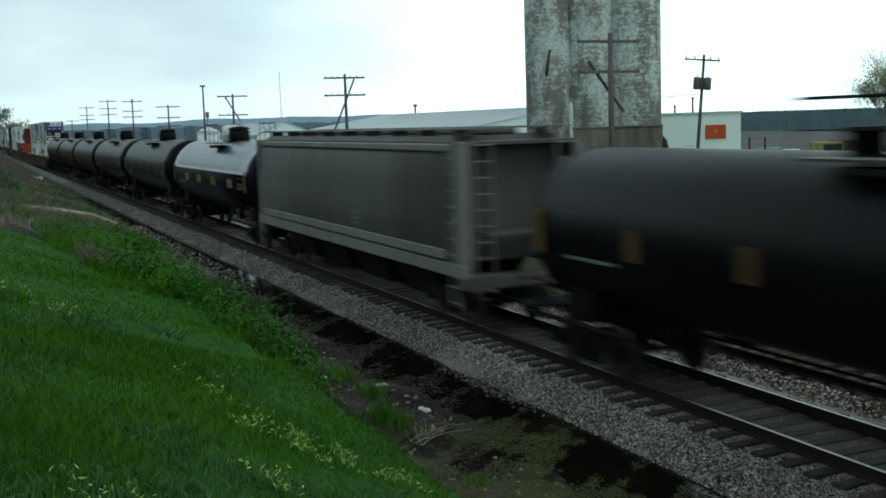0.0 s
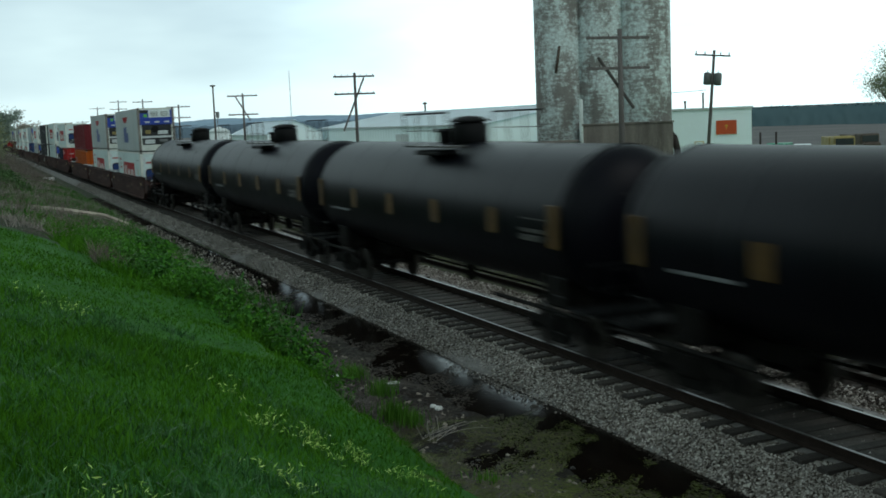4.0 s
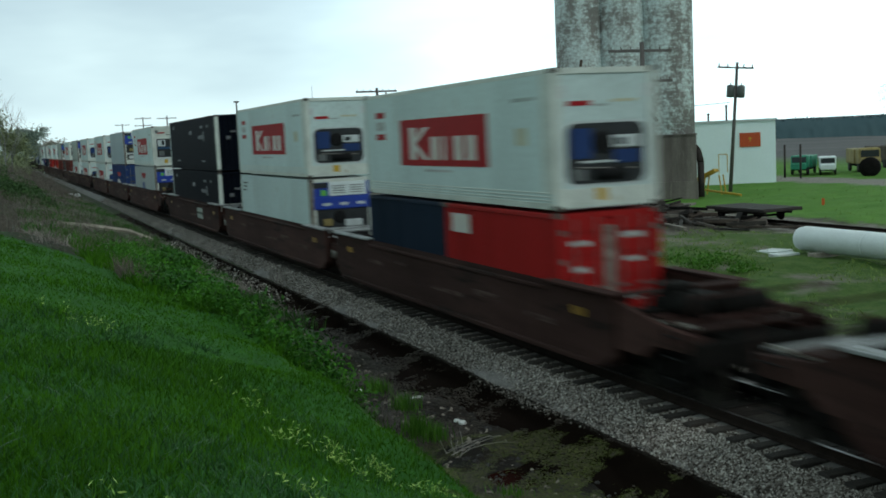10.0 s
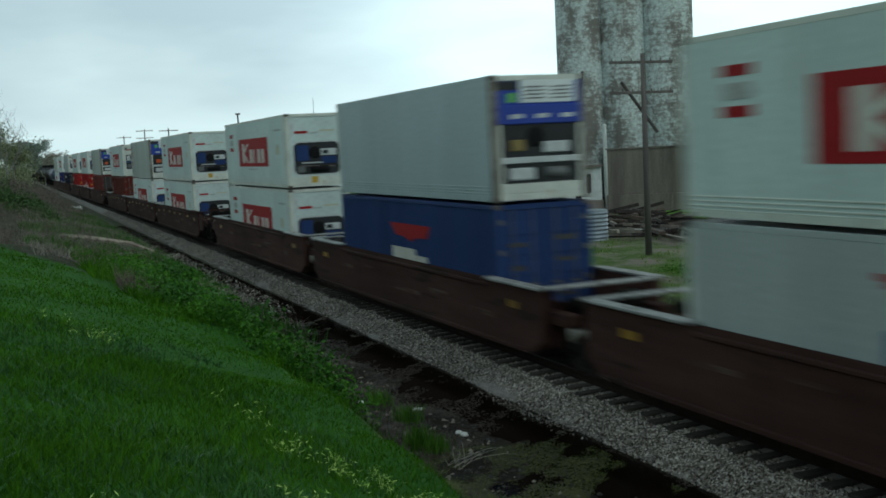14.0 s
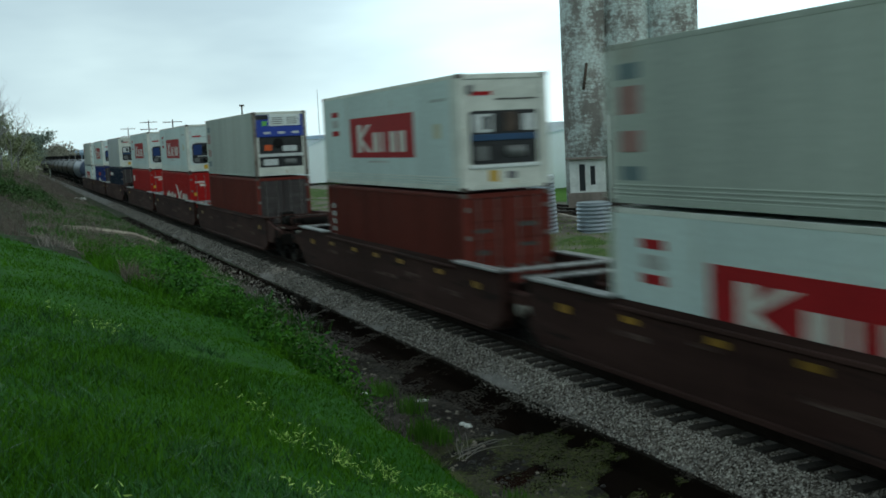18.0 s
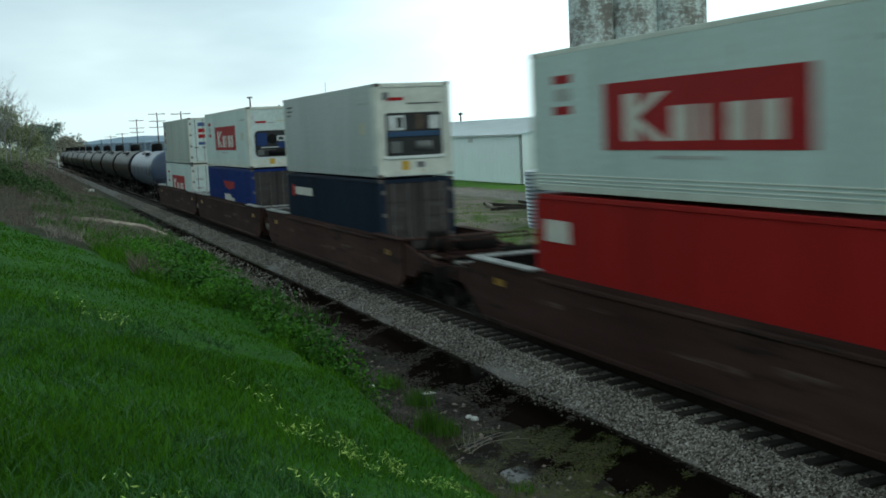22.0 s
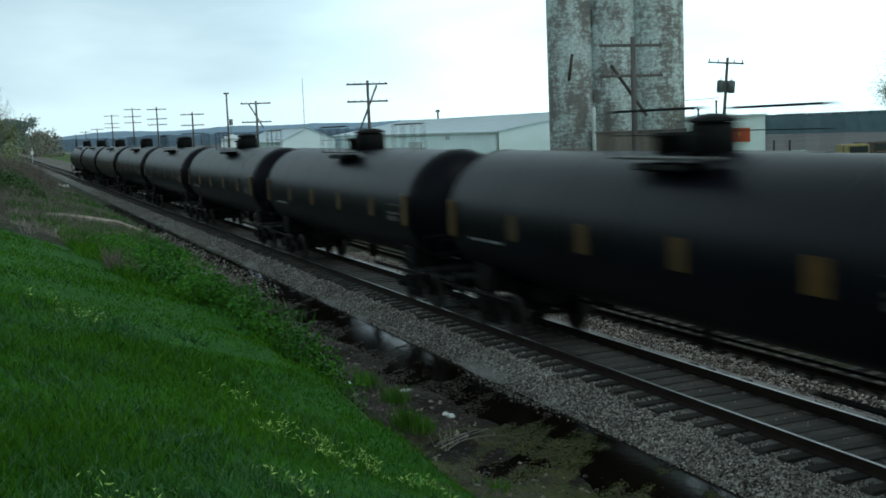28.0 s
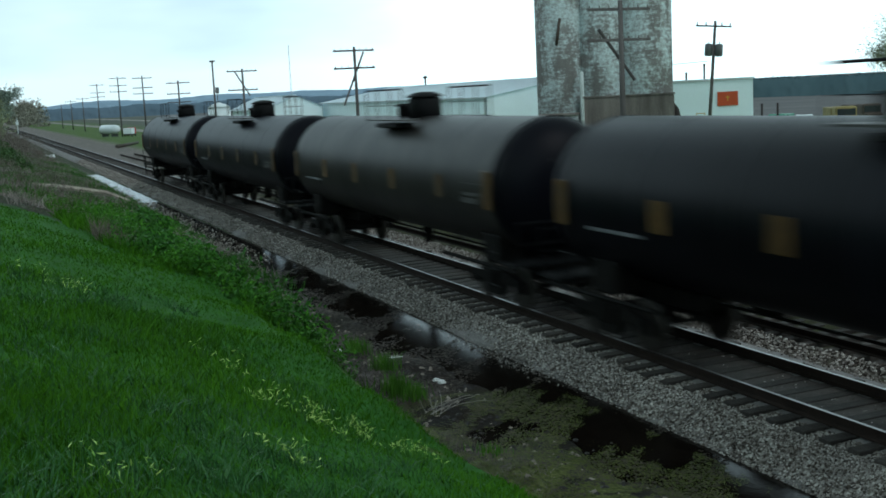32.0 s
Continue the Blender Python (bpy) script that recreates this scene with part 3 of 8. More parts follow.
    yardn = op("ADD", noise_at(0.35, 7.0, 0.65), op("ADD", rng_map(sep.outputs["X"], -56.0, -34.0, -0.03, 0.11), rng_map(sep.outputs["X"], -90.0, -120.0, 0.0, 0.2)))
    yard = mixc(rng_map(yardn, 0.46, 0.58), (0.17, 0.152, 0.13), mixc(rng_map(mid, 0.3, 0.7), (0.036, 0.085, 0.015), (0.085, 0.13, 0.034)))
    trodden = op("MULTIPLY", rng_map(op("ADD", sep.outputs["X"], rng_map(big, 0.3, 0.7, -4.0, 4.0)), -42.0, -47.0), op("MULTIPLY", rng_map(ybig, 15.5, 18.5), rng_map(sep.outputs["X"], -74.0, -68.0)))
    yard = mixc(trodden, yard, mixc(rng_map(mid, 0.35, 0.65), (0.05, 0.043, 0.037), (0.12, 0.105, 0.088)))
    c = mixc(rng_map(ywob, 7.0, 9.0), c, yard)
    gravel = mixc(rng_map(fine, 0.35, 0.65), (0.16, 0.145, 0.13), (0.30, 0.28, 0.26))
    track = op("MULTIPLY", rng_map(ywob, 23.2, 24.2), rng_map(ywob, 29.0, 28.0))
    c = mixc(track, c, gravel)
    green = mixc(rng_map(big, 0.3, 0.7), (0.068, 0.17, 0.026), (0.11, 0.235, 0.045))
    c = mixc(op("MULTIPLY", rng_map(ywob, 29.0, 30.0), rng_map(sep.outputs["X"], -150.0, -120.0)), c, green)
    c = mixc(op("MULTIPLY", rng_map(ywob, 24.0, 40.0), rng_map(sep.outputs["X"], -150.0, -220.0)), c, (0.075, 0.085, 0.07))
    road = op("MULTIPLY", rng_map(ywob, 49.0, 50.0), rng_map(ywob, 55.0, 54.0))
    c = mixc(road, c, gravel)
    field = mixc(rng_map(noise_at(0.05), 0.35, 0.65), (0.092, 0.092, 0.096), (0.13, 0.124, 0.126))
    c = mixc(rng_map(ybig, 70.0, 95.0), c, field)
    shade = nt.nodes.new("ShaderNodeHueSaturation")
    nt.links.new(rng_map(fine, 0.2, 0.8, 0.65, 1.35), shade.inputs["Value"])
    nt.links.new(c, shade.inputs["Color"])
    nt.links.new(shade.outputs[0], b.inputs["Base Color"])
    wet = op("MULTIPLY", op("MULTIPLY", rng_map(ywob, -6.6, -5.8), rng_map(ywob, -2.3, -2.7)), rng_map(mid, 0.55, 0.4))
    nt.links.new(rng_map(wet, 0.0, 1.0, 0.95, 0.7), b.inputs["Roughness"])
    b.inputs["Specular IOR Level"].default_value = 0.12
    bp = nt.nodes.new("ShaderNodeBump")
    bp.inputs["Strength"].default_value, bp.inputs["Distance"].default_value = 0.6, 0.05
    nt.links.new(fine, bp.inputs["Height"])
    nt.links.new(bp.outputs[0], b.inputs["Normal"])
    return m


def build_ground():
    xs = np.unique(np.concatenate([np.linspace(-3500, -700, 15), np.linspace(-700, -120, 60), np.linspace(-120, -60, 80), np.linspace(-60, 4, 190), np.linspace(4, 60, 20), np.linspace(60, 1500, 12)]))
    ys = np.unique(np.concatenate([np.linspace(-400, -30, 10), np.linspace(-30, -13, 18), np.linspace(-13, -1.5, 60), np.linspace(-1.5, 3, 8), np.linspace(3, 30, 50), np.linspace(30, 120, 30), np.linspace(120, 3200, 40)]))
    X, Y = np.meshgrid(xs, ys, indexing="ij")
    Z = ground_z(X, Y)
    n, k = X.shape
    idx = np.arange(n * k).reshape(n, k)
    faces = np.stack([idx[:-1, :-1], idx[1:, :-1], idx[1:, 1:], idx[:-1, 1:]], -1).reshape(-1, 4)
    me = soup("ground", np.stack([X, Y, Z], -1).reshape(-1, 3).tolist(), faces.tolist(), ground_mat())
    me.polygons.foreach_set("use_smooth", [True] * len(me.polygons))
    tagged(new("ground", me), "green bank, wet mossy ditch, yard and bare fields", "ground", kind="structure")


build_ground()


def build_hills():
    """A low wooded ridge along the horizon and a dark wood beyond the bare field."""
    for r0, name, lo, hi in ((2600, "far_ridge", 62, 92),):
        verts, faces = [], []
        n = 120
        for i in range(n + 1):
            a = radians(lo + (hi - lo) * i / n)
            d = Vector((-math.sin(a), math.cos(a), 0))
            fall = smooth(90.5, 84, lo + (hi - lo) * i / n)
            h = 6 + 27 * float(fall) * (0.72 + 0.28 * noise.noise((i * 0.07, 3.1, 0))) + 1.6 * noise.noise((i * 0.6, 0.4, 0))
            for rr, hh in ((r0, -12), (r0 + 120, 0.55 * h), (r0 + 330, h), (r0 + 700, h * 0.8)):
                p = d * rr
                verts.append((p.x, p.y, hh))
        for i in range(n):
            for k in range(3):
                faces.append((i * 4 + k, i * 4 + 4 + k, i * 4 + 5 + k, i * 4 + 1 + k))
        tagged(new(name, soup(name, verts, faces, M_HILL)), "low wooded ridge on the horizon, coloured blue-grey with haze", "hill", kind="structure")


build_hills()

# ---- railway tracks ----
GAUGE = 0.755
TIE_STEP = 0.533


def rail_mesh(x0, x1, name):
    """Flat-bottomed rail, its head's top at z = 0."""
    prof = [(-0.07, -0.172), (0.07, -0.172), (0.07, -0.16), (0.012, -0.135), (0.010, -0.05), (0.036, -0.038), (0.036, -0.006), (-0.036, -0.006), (-0.036, -0.038), (-0.010, -0.05), (-0.012, -0.135), (-0.07, -0.16)]
    bm = bmesh.new()
    ends = [[bm.verts.new((x, y, z)) for y, z in prof] for x in (x0, x1)]
    for i in range(len(prof)):
        bm.faces.new((ends[0][i], ends[0][(i + 1) % len(prof)], ends[1][(i + 1) % len(prof)], ends[1][i]))
    bm.faces.new(ends[0][::-1])
    bm.faces.new(ends[1])
    bmesh.ops.recalc_face_normals(bm, faces=bm.faces[:])
    return bm


def tie_mesh():
    return mesh_of("tie", bbox(-0.115, 0.115, -1.3, 1.3, -0.17, 0.0, 0.012), M_TIE)


def build_main_track():
    tr = thing("main_track", "railway track with polished rails on old timber ties", "railway track", kind="structure")
    for s in (-1, 1):
        rail = part("rail", rail_mesh(-900, 120, "rail"), M_RAIL, tr, "rusty steel rail")
        rail.location.y = s * GAUGE
        part("rail_head", bbox(-900, 120, -0.026, 0.026, -0.006, 0.0), M_RAILTOP, rail, "polished rail head")
    me = tie_mesh()
    for i in range(300):
        x = 4.0 - i * TIE_STEP
        share("tie", me, tr, pose(x + random.uniform(-0.03, 0.03), random.gauss(0, 0.06), -0.174 + random.uniform(-0.012, 0.004), 0, random.uniform(-0.6, 0.6), random.uniform(-1.2, 1.2)))
    bm = bmesh.new()
    for i in range(300, 900):
        x = 4.0 - i * TIE_STEP
        box(bm, x - 0.115, x + 0.115, -1.3, 1.3, -0.34, -0.174)
    tagged(part("far_ties", bm, M_TIE, tr), kind="stuff")
    # ballast bed with shoulders
    prof = [(-2.45, -0.95), (-2.02, -0.53), (-1.66, -0.315), (-1.45, -0.262), (-1.05, -0.228), (-0.68, -0.196), (0.68, -0.196), (1.05, -0.21), (1.45, -0.235), (1.68, -0.28), (2.5, -0.6), (3.0, -0.9)]
    bm = bmesh.new()
    rows = []
    xs = [-900 + 40 * i for i in range(20)] + [-100 + 0.8 * i for i in range(135)] + [40, 120]
    for x in xs:
        w = 1.0 if x > -120 else 0.0
        rows.append([bm.verts.new((x, y + w * (y < -1.9) * (0.16 * noise.noise((x * 0.35, y, 0)) + 0.08 * noise.noise((x * 1.3, y, 2))), z + w * 0.015 * noise.noise((x * 1.1, y * 2, 5)))) for y, z in prof])
    for a, b in zip(rows, rows[1:]):
        for i in range(len(prof) - 1):
            bm.faces.new((a[i], b[i], b[i + 1], a[i + 1]))
    bmesh.ops.recalc_face_normals(bm, faces=bm.faces[:])
    bed = part("ballast_bed", bm, M_BALLAST, tr, "bed of crushed grey stone")
    # centre strip takes the oily colour with the under-train shade in it
    bed.data.materials.append(M_OILSHADEBALLAST)
    bed.data.polygons.foreach_set("material_index", [1 if abs(p.center.y) < 0.7 else 0 for p in bed.data.polygons])


def stones(name, n, sampler, lo, hi, material, label, category, flat=0.7):
    """Loose angular stones in one mesh."""
    base = np.array([(1, 0, 0), (-1, 0, 0), (0, 1, 0), (0, -1, 0), (0, 0, 1), (0, 0, -1)], float)
    tri = np.array([(0, 2, 4), (2, 1, 4), (1, 3, 4), (3, 0, 4), (2, 0, 5), (1, 2, 5), (3, 1, 5), (0, 3, 5)])
    P = sampler(n)
    n = len(P)
    S = rng.uniform(lo, hi, (n, 1, 1)) * rng.uniform(0.65, 1.25, (n, 6, 3))
    S[:, :, 2] *= flat
    A = rng.uniform(0, 2 * np.pi, n)
    R = np.zeros((n, 3, 3))
    R[:, 0, 0], R[:, 0, 1], R[:, 1, 0], R[:, 1, 1], R[:, 2, 2] = np.cos(A), -np.sin(A), np.sin(A), np.cos(A), 1
    tilt = rng.normal(0, 0.35, (n, 2))
    R[:, 0, 2], R[:, 1, 2] = tilt[:, 0], tilt[:, 1]
    V = np.einsum("nij,nkj->nki", R, base[None] * S) + P[:, None, :]
    F = tri[None] + 6 * np.arange(n)[:, None, None]
    return tagged(new(name, soup(name, V.reshape(-1, 3).tolist(), F.reshape(-1, 3).tolist(), material)), label, category, kind="stuff")


def stone_mat():
    """Crushed stone: each stone its own tone, dark brown to pale grey."""
    m = bpy.data.materials.new("ballast_stone")
    m.use_nodes = True
    nt = m.node_tree
    b = nt.nodes["Principled BSDF"]
    ge = nt.nodes.new("ShaderNodeNewGeometry")
    ramp = nt.nodes.new("ShaderNodeValToRGB")
    ramp.color_ramp.elements[0].color, ramp.color_ramp.elements[1].color = (0.036, 0.028, 0.023, 1), (0.70, 0.655, 0.61, 1)
    for at, c in ((0.28, (0.118, 0.097, 0.083, 1)), (0.55, (0.265, 0.238, 0.218, 1)), (0.8, (0.41, 0.376, 0.35, 1))):
        ramp.color_ramp.elements.new(at).color = c
    no = nt.nodes.new("ShaderNodeTexNoise")
    no.inputs["Scale"].default_value = 1.1
    sc = nt.nodes.new("ShaderNodeMapRange")
    sc.inputs[1].default_value, sc.inputs[2].default_value, sc.inputs[3].default_value, sc.inputs[4].default_value = 0.3, 0.7, 0.64, 1.0
    hs = nt.nodes.new("ShaderNodeHueSaturation")
    nt.links.new(ge.outputs["Position"], no.inputs["Vector"])
    nt.links.new(ge.outputs["Random Per Island"], ramp.inputs[0])
    nt.links.new(no.outputs["Fac"], sc.inputs[0])
    nt.links.new(sc.outputs[0], hs.inputs["Value"])
    nt.links.new(ramp.outputs[0], hs.inputs["Color"])
    nt.links.new(hs.outputs[0], b.inputs["Base Color"])
    b.inputs["Roughness"].default_value, b.inputs["Specular IOR Level"].default_value = 0.9, 0.15
    return m


def ballast_sampler(n):
    x = -8 - 112 * rng.random(n) ** 2.2
    y = np.where(rng.random(n) < 0.93, rng.uniform(-2.14, -0.9, n) - np.abs(rng.normal(0, 0.09, n)), rng.uniform(-1.25, 2.6, n))
    z = np.interp(y, (-2.45, -2.02, -1.66, -1.45, -1.05, 1.05, 1.45, 1.68, 2.5, 3.0), (-0.95, -0.53, -0.315, -0.262, -0.228, -0.21, -0.235, -0.28, -0.6, -0.9))
    tie = np.abs((4.0 - x + TIE_STEP / 2) % TIE_STEP - TIE_STEP / 2) < 0.145
    keep = (np.abs(np.abs(y) - GAUGE) > 0.12) & ~(tie & (y > -1.34 + 0.1 * rng.random(n)) & (rng.random(n) > 0.07))
    return np.stack([x, y, z + 0.012], 1)[keep]


build_main_track()
M_STONE = stone_mat()
stones("ballast_stones", 120000, ballast_sampler, 0.014, 0.036, M_STONE, "loose crushed grey stones of the track bed", "ballast")


def build_siding(y0, z0, x0, x1, label, n_ties, rust):
    tr = thing("siding_track", label, "railway track", kind="structure")
    for s in (-1, 1):
        r = part("rail", rail_mesh(x0, x1, "rail"), rust, tr)
        r.location = (0, y0 + s * GAUGE, z0)
    me = tie_mesh()
    for i in range(n_ties):
        share("tie", me, tr, pose(x1 - 2 - i * 0.58 + random.uniform(-0.06, 0.06), y0 + random.uniform(-0.1, 0.1), z0 - 0.19, 0, 0, random.uniform(-3, 3)))


def scatter_flat(n, x0, x1, y0, y1, z):
    return np.stack([rng.uniform(x0, x1, n), rng.uniform(y0, y1, n), rng.normal(z, 0.012, n)], 1)


build_siding(4.15, -0.28, -128, 60, "rusty siding track sunk in cinders", 150, M_RAIL)
build_siding(26.0, -0.62, -75, 0, "disused siding track beside a gravel strip", 90, M_RAIL)


stones("siding_ballast", 14000, lambda n: scatter_flat(n, -44, -7, 1.75, 2.7, -0.33), 0.016, 0.04, M_STONE, "pale crushed stone between the main and siding tracks", "ballast")


# ---- standing water in the ditch ----
def ditch_water():
    m = mat("murky_still_water", (0.008, 0.0058, 0.0044), 0.10, var=0.5, size=1.0, grain=7.0, bump=0.08, spec=0.065, fine=0.1)
    verts, faces = [], []
    xs = [-96 + 1.5 * i for i in range(63)]
    for x in xs:
        for y in (-6.2, -4.6, -3.2, -1.95):
            verts.append((x, y, -0.585))
    for i in range(len(xs) - 1):
        for k in range(3):
            a = i * 4 + k
            faces.append((a, a + 4, a + 5, a + 1))
    tagged(new("ditch_water", soup("ditch_water", verts, faces, m)), "still murky water standing in the trackside ditch", "water", kind="structure")


ditch_water()

# ---- the train: parts shared by all cars ----
SPEED = 19.65


def truck_meshes():
    out = {}
    bm = bmesh.new()
    lathe(bm, [(-0.065, 0.40), (-0.06, 0.455), (0.02, 0.46), (0.03, 0.495), (0.06, 0.49), (0.065, 0.41)], "y", 24)
    out["wheel"] = mesh_of("wheel", bm, M_WHEEL)
    out["axle"] = mesh_of("axle", rod(bmesh.new(), (0, -1.0, 0), (0, 1.0, 0), 0.08, seg=10), M_UNDER)
    # cast side frame: arched top bar, drop centre, journal ends
    prof = [(-1.25, 0.38), (-1.25, 0.62), (-0.95, 0.66), (-0.55, 0.80), (0.55, 0.80), (0.95, 0.66), (1.25, 0.62), (1.25, 0.38), (0.98, 0.36), (0.98, 0.52), (0.62, 0.52), (0.40, 0.22), (-0.40, 0.22), (-0.62, 0.52), (-0.98, 0.52), (-0.98, 0.36)]
    bm = bmesh.new()
    a = [bm.verts.new((x, -0.07, z)) for x, z in prof]
    b = [bm.verts.new((x, 0.07, z)) for x, z in prof]
    for i in range(len(prof)):
        bm.faces.new((a[i], a[(i + 1) % len(prof)], b[(i + 1) % len(prof)], b[i]))
    bm.faces.new(a[::-1])
    bm.faces.new(b)
    bmesh.ops.triangulate(bm, faces=[f for f in bm.faces if len(f.verts) > 4])
    bmesh.ops.recalc_face_normals(bm, faces=bm.faces[:])
    out["side_frame"] = mesh_of("side_frame", bm, M_UNDER)
    out["bolster"] = mesh_of("bolster", bbox(-0.22, 0.22, -1.2, 1.2, 0.42, 0.78, 0.05), M_UNDER)
    bm = bmesh.new()
    for dx in (-0.16, 0, 0.16):
        lathe(bm, [(0.24, 0.07), (0.30, 0.07), (0.33, 0.05), (0.36, 0.07), (0.42, 0.05), (0.45, 0.07), (0.52, 0.07)], "z", 8, (dx, 0, 0))
    out["springs"] = mesh_of("springs", bm, M_UNDER)
    bm = box(bmesh.new(), -0.1, 0.62, -0.09, 0.09, 0.72, 0.92)
    box(bm, 0.55, 0.84, -0.16, 0.14, 0.68, 1.0)
    bmesh.ops.bevel(bm, geom=bm.edges[:], offset=0.02, segments=1, affect="EDGES")
    out["coupler"] = mesh_of("coupler", bm, M_UNDER)
    return out


TRUCK = truck_meshes()


def add_truck(car, x, name="truck"):
    t = share(name, TRUCK["bolster"], car, pose(x, 0, 0), "grimy cast-steel truck")
    for s in (-1, 1):
        share("side_frame", TRUCK["side_frame"], t, pose(0, s * 1.0, 0))
        share("springs", TRUCK["springs"], t, pose(0, s * 1.0, 0))
        share("axle", TRUCK["axle"], t, pose(s * 0.9, 0, 0.46))
        for q in (-1, 1):
            share("wheel", TRUCK["wheel"], t, pose(q * 0.9, s * 0.755, 0.46, 0, 0, 0 if s > 0 else 180))
    return t


def add_couplers(car, half):
    share("coupler", TRUCK["coupler"], car, pose(half - 0.7, 0, 0))
    share("coupler", TRUCK["coupler"], car, pose(-half + 0.7, 0, 0, 0, 0, 180))


def ladder(parent, x, y, z0, z1, w=0.42, along="x", material=None, name="ladder", step=0.36):
    bm = bmesh.new()
    d = Vector((1, 0, 0)) if along == "x" else Vector((0, 1, 0))
    c = Vector((x, y, 0))
    for s in (-1, 1):
        p = c + d * (s * w / 2)
        rod(bm, (p.x, p.y, z0), (p.x, p.y, z1), 0.022, seg=6)
    z = z0 + 0.08
    while z < z1:
        a, b = c - d * (w / 2), c + d * (w / 2)
        rod(bm, (a.x, a.y, z), (b.x, b.y, z), 0.018, seg=6)
        z += step
    return part(name, bm, material or M_BLACK, parent)


def bars(parent, x, z, rows, w, h, y=-1.0, gap=0.04, material=None, name="stencil_line", normal="y", face=None):
    """Lines of lettering too small to read, as flat strips laid on a surface."""
    for i in range(rows):
        ww = w * (1 - 0.22 * ((i * 7) % 3) / 2)
        zz = z - i * (h + gap)
        bm = box(bmesh.new(), x, x + ww, y, y + 0.006, zz - h, zz)
        if face:
            for v in bm.verts:
                v.co = Vector(face(v.co))
        part(name, bm, material or M_MARK, parent)


# ---- tank cars ----
def tank_car(paint, label, group, u, style="black"):
    car = thing("tank_car", label, "tank car", group)
    R, ZC, HALF, SH = 1.53, 2.64, 9.0, 7.75
    cap = [(SH + 0.78 * math.sin(a), R * math.cos(a) ** 0.9) for a in [radians(d) for d in (0, 12, 24, 36, 48, 60, 70, 78, 84)]]
    if style == "sky_sheen":
        bm = bmesh.new()
        lathe(bm, [(-SH, R), (-2.6, R), (2.6, R), (SH, R)], "x", 48, (0, 0, ZC))
        shell = part("tank_shell", bm, M_TANK, car, "black tank shell")
        # shell of its own over the top: the sky's reflection, painted in
        bm = bmesh.new()
        rows = []
        for x in [-SH + 0.02 + (2 * SH - 0.04) * i / 12 for i in range(13)]:
            rows.append([bm.verts.new((x, (R + 0.012) * math.cos(radians(a)), ZC + (R + 0.012) * math.sin(radians(a)))) for a in range(8, 173, 6)])
        for a, b in zip(rows, rows[1:]):
            for i in range(len(a) - 1):
                bm.faces.new((a[i], b[i], b[i + 1], a[i + 1])).smooth = True
        bmesh.ops.solidify(bm, geom=bm.faces[:], thickness=0.01)
        part("upper_jacket", bm, paint, car, "bluish shell painting the sky sheen on the upper tank")
    else:
        shell = part("tank_shell", lathe(bmesh.new(), [(-SH, R), (-SH + 0.02, R), (-2.6, R), (0, R), (2.6, R), (SH - 0.02, R), (SH, R)], "x", 48, (0, 0, ZC)), paint, car)
    for s in (-1, 1):
        hp = part("tank_head", lathe(bmesh.new(), [(s * a, r) for a, r in cap], "x", 48, (0, 0, ZC)), M_TANK if style != "blue" else paint, car, "domed tank end")
        part("head_band", lathe(bmesh.new(), [(s * (SH - 0.06), R + 0.012), (s * (SH + 0.03), R + 0.012)], "x", 48, (0, 0, ZC)), M_TANK if style != "blue" else paint, car)
        for i in range(3):
            part("stencil_line", bbox(s * (SH + 0.66 - 0.02 * i), s * (SH + 0.70 - 0.02 * i), -0.42 + 0.06 * i, 0.42 - 0.06 * i, ZC + 0.56 - 0.13 * i, ZC + 0.63 - 0.13 * i), M_MARK if style == "blue" else M_STENCIL, hp)
        # stub sill, saddle and end platform
        part("stub_sill", bbox(s * 5.2, s * (HALF - 0.35), -0.22, 0.22, 0.74, 1.06, 0.02), M_UNDER, car)
        part("saddle", bbox(s * 6.35, s * 7.25, -1.15, 1.15, 0.95, 1.62, 0.06), M_UNDER, car)
        part("end_platform", bbox(s * 7.9, s * (HALF - 0.3), -1.45, 1.45, 1.06, 1.12), M_BLACK, car, "open grating end platform")
        bm = bmesh.new()
        for y in (-1.42, 1.42):
            rod(bm, (s * (HALF - 0.33), y, 1.1), (s * (HALF - 0.33), y, 2.0), 0.02, seg=6)
        rod(bm, (s * (HALF - 0.33), -1.42, 2.0), (s * (HALF - 0.33), 1.42, 2.0), 0.02, seg=6)
        rod(bm, (s * (HALF - 0.33), -1.42, 1.55), (s * (HALF - 0.33), 1.42, 1.55), 0.016, seg=6)
        part("end_handrail", bm, M_BLACK, car)
        for q in (-1, 1):
            part("reflector_panel", bbox(s * (SH - 0.34), s * (SH - 0.02), q * (R + 0.004), q * (R + 0.03), ZC - 0.42, ZC + 0.42, 0.01), M_ORANGEMARK, car, "rusty orange upright panel at the tank end")
            # side grab ladder at the car end
            ladder(car, s * 7.62, q * 1.46, 0.5, 1.7, 0.4)
        add_truck(car, s * 6.75)
    # shell seams and low side rail
    for x in (-5.2, -2.6, 0, 2.6, 5.2):
        part("weld_band", lathe(bmesh.new(), [(x - 0.05, R + 0.001), (x - 0.02, R + 0.003), (x + 0.02, R + 0.003), (x + 0.05, R + 0.001)], "x", 48, (0, 0, ZC)), M_TANK if style == "sky_sheen" else paint, car)
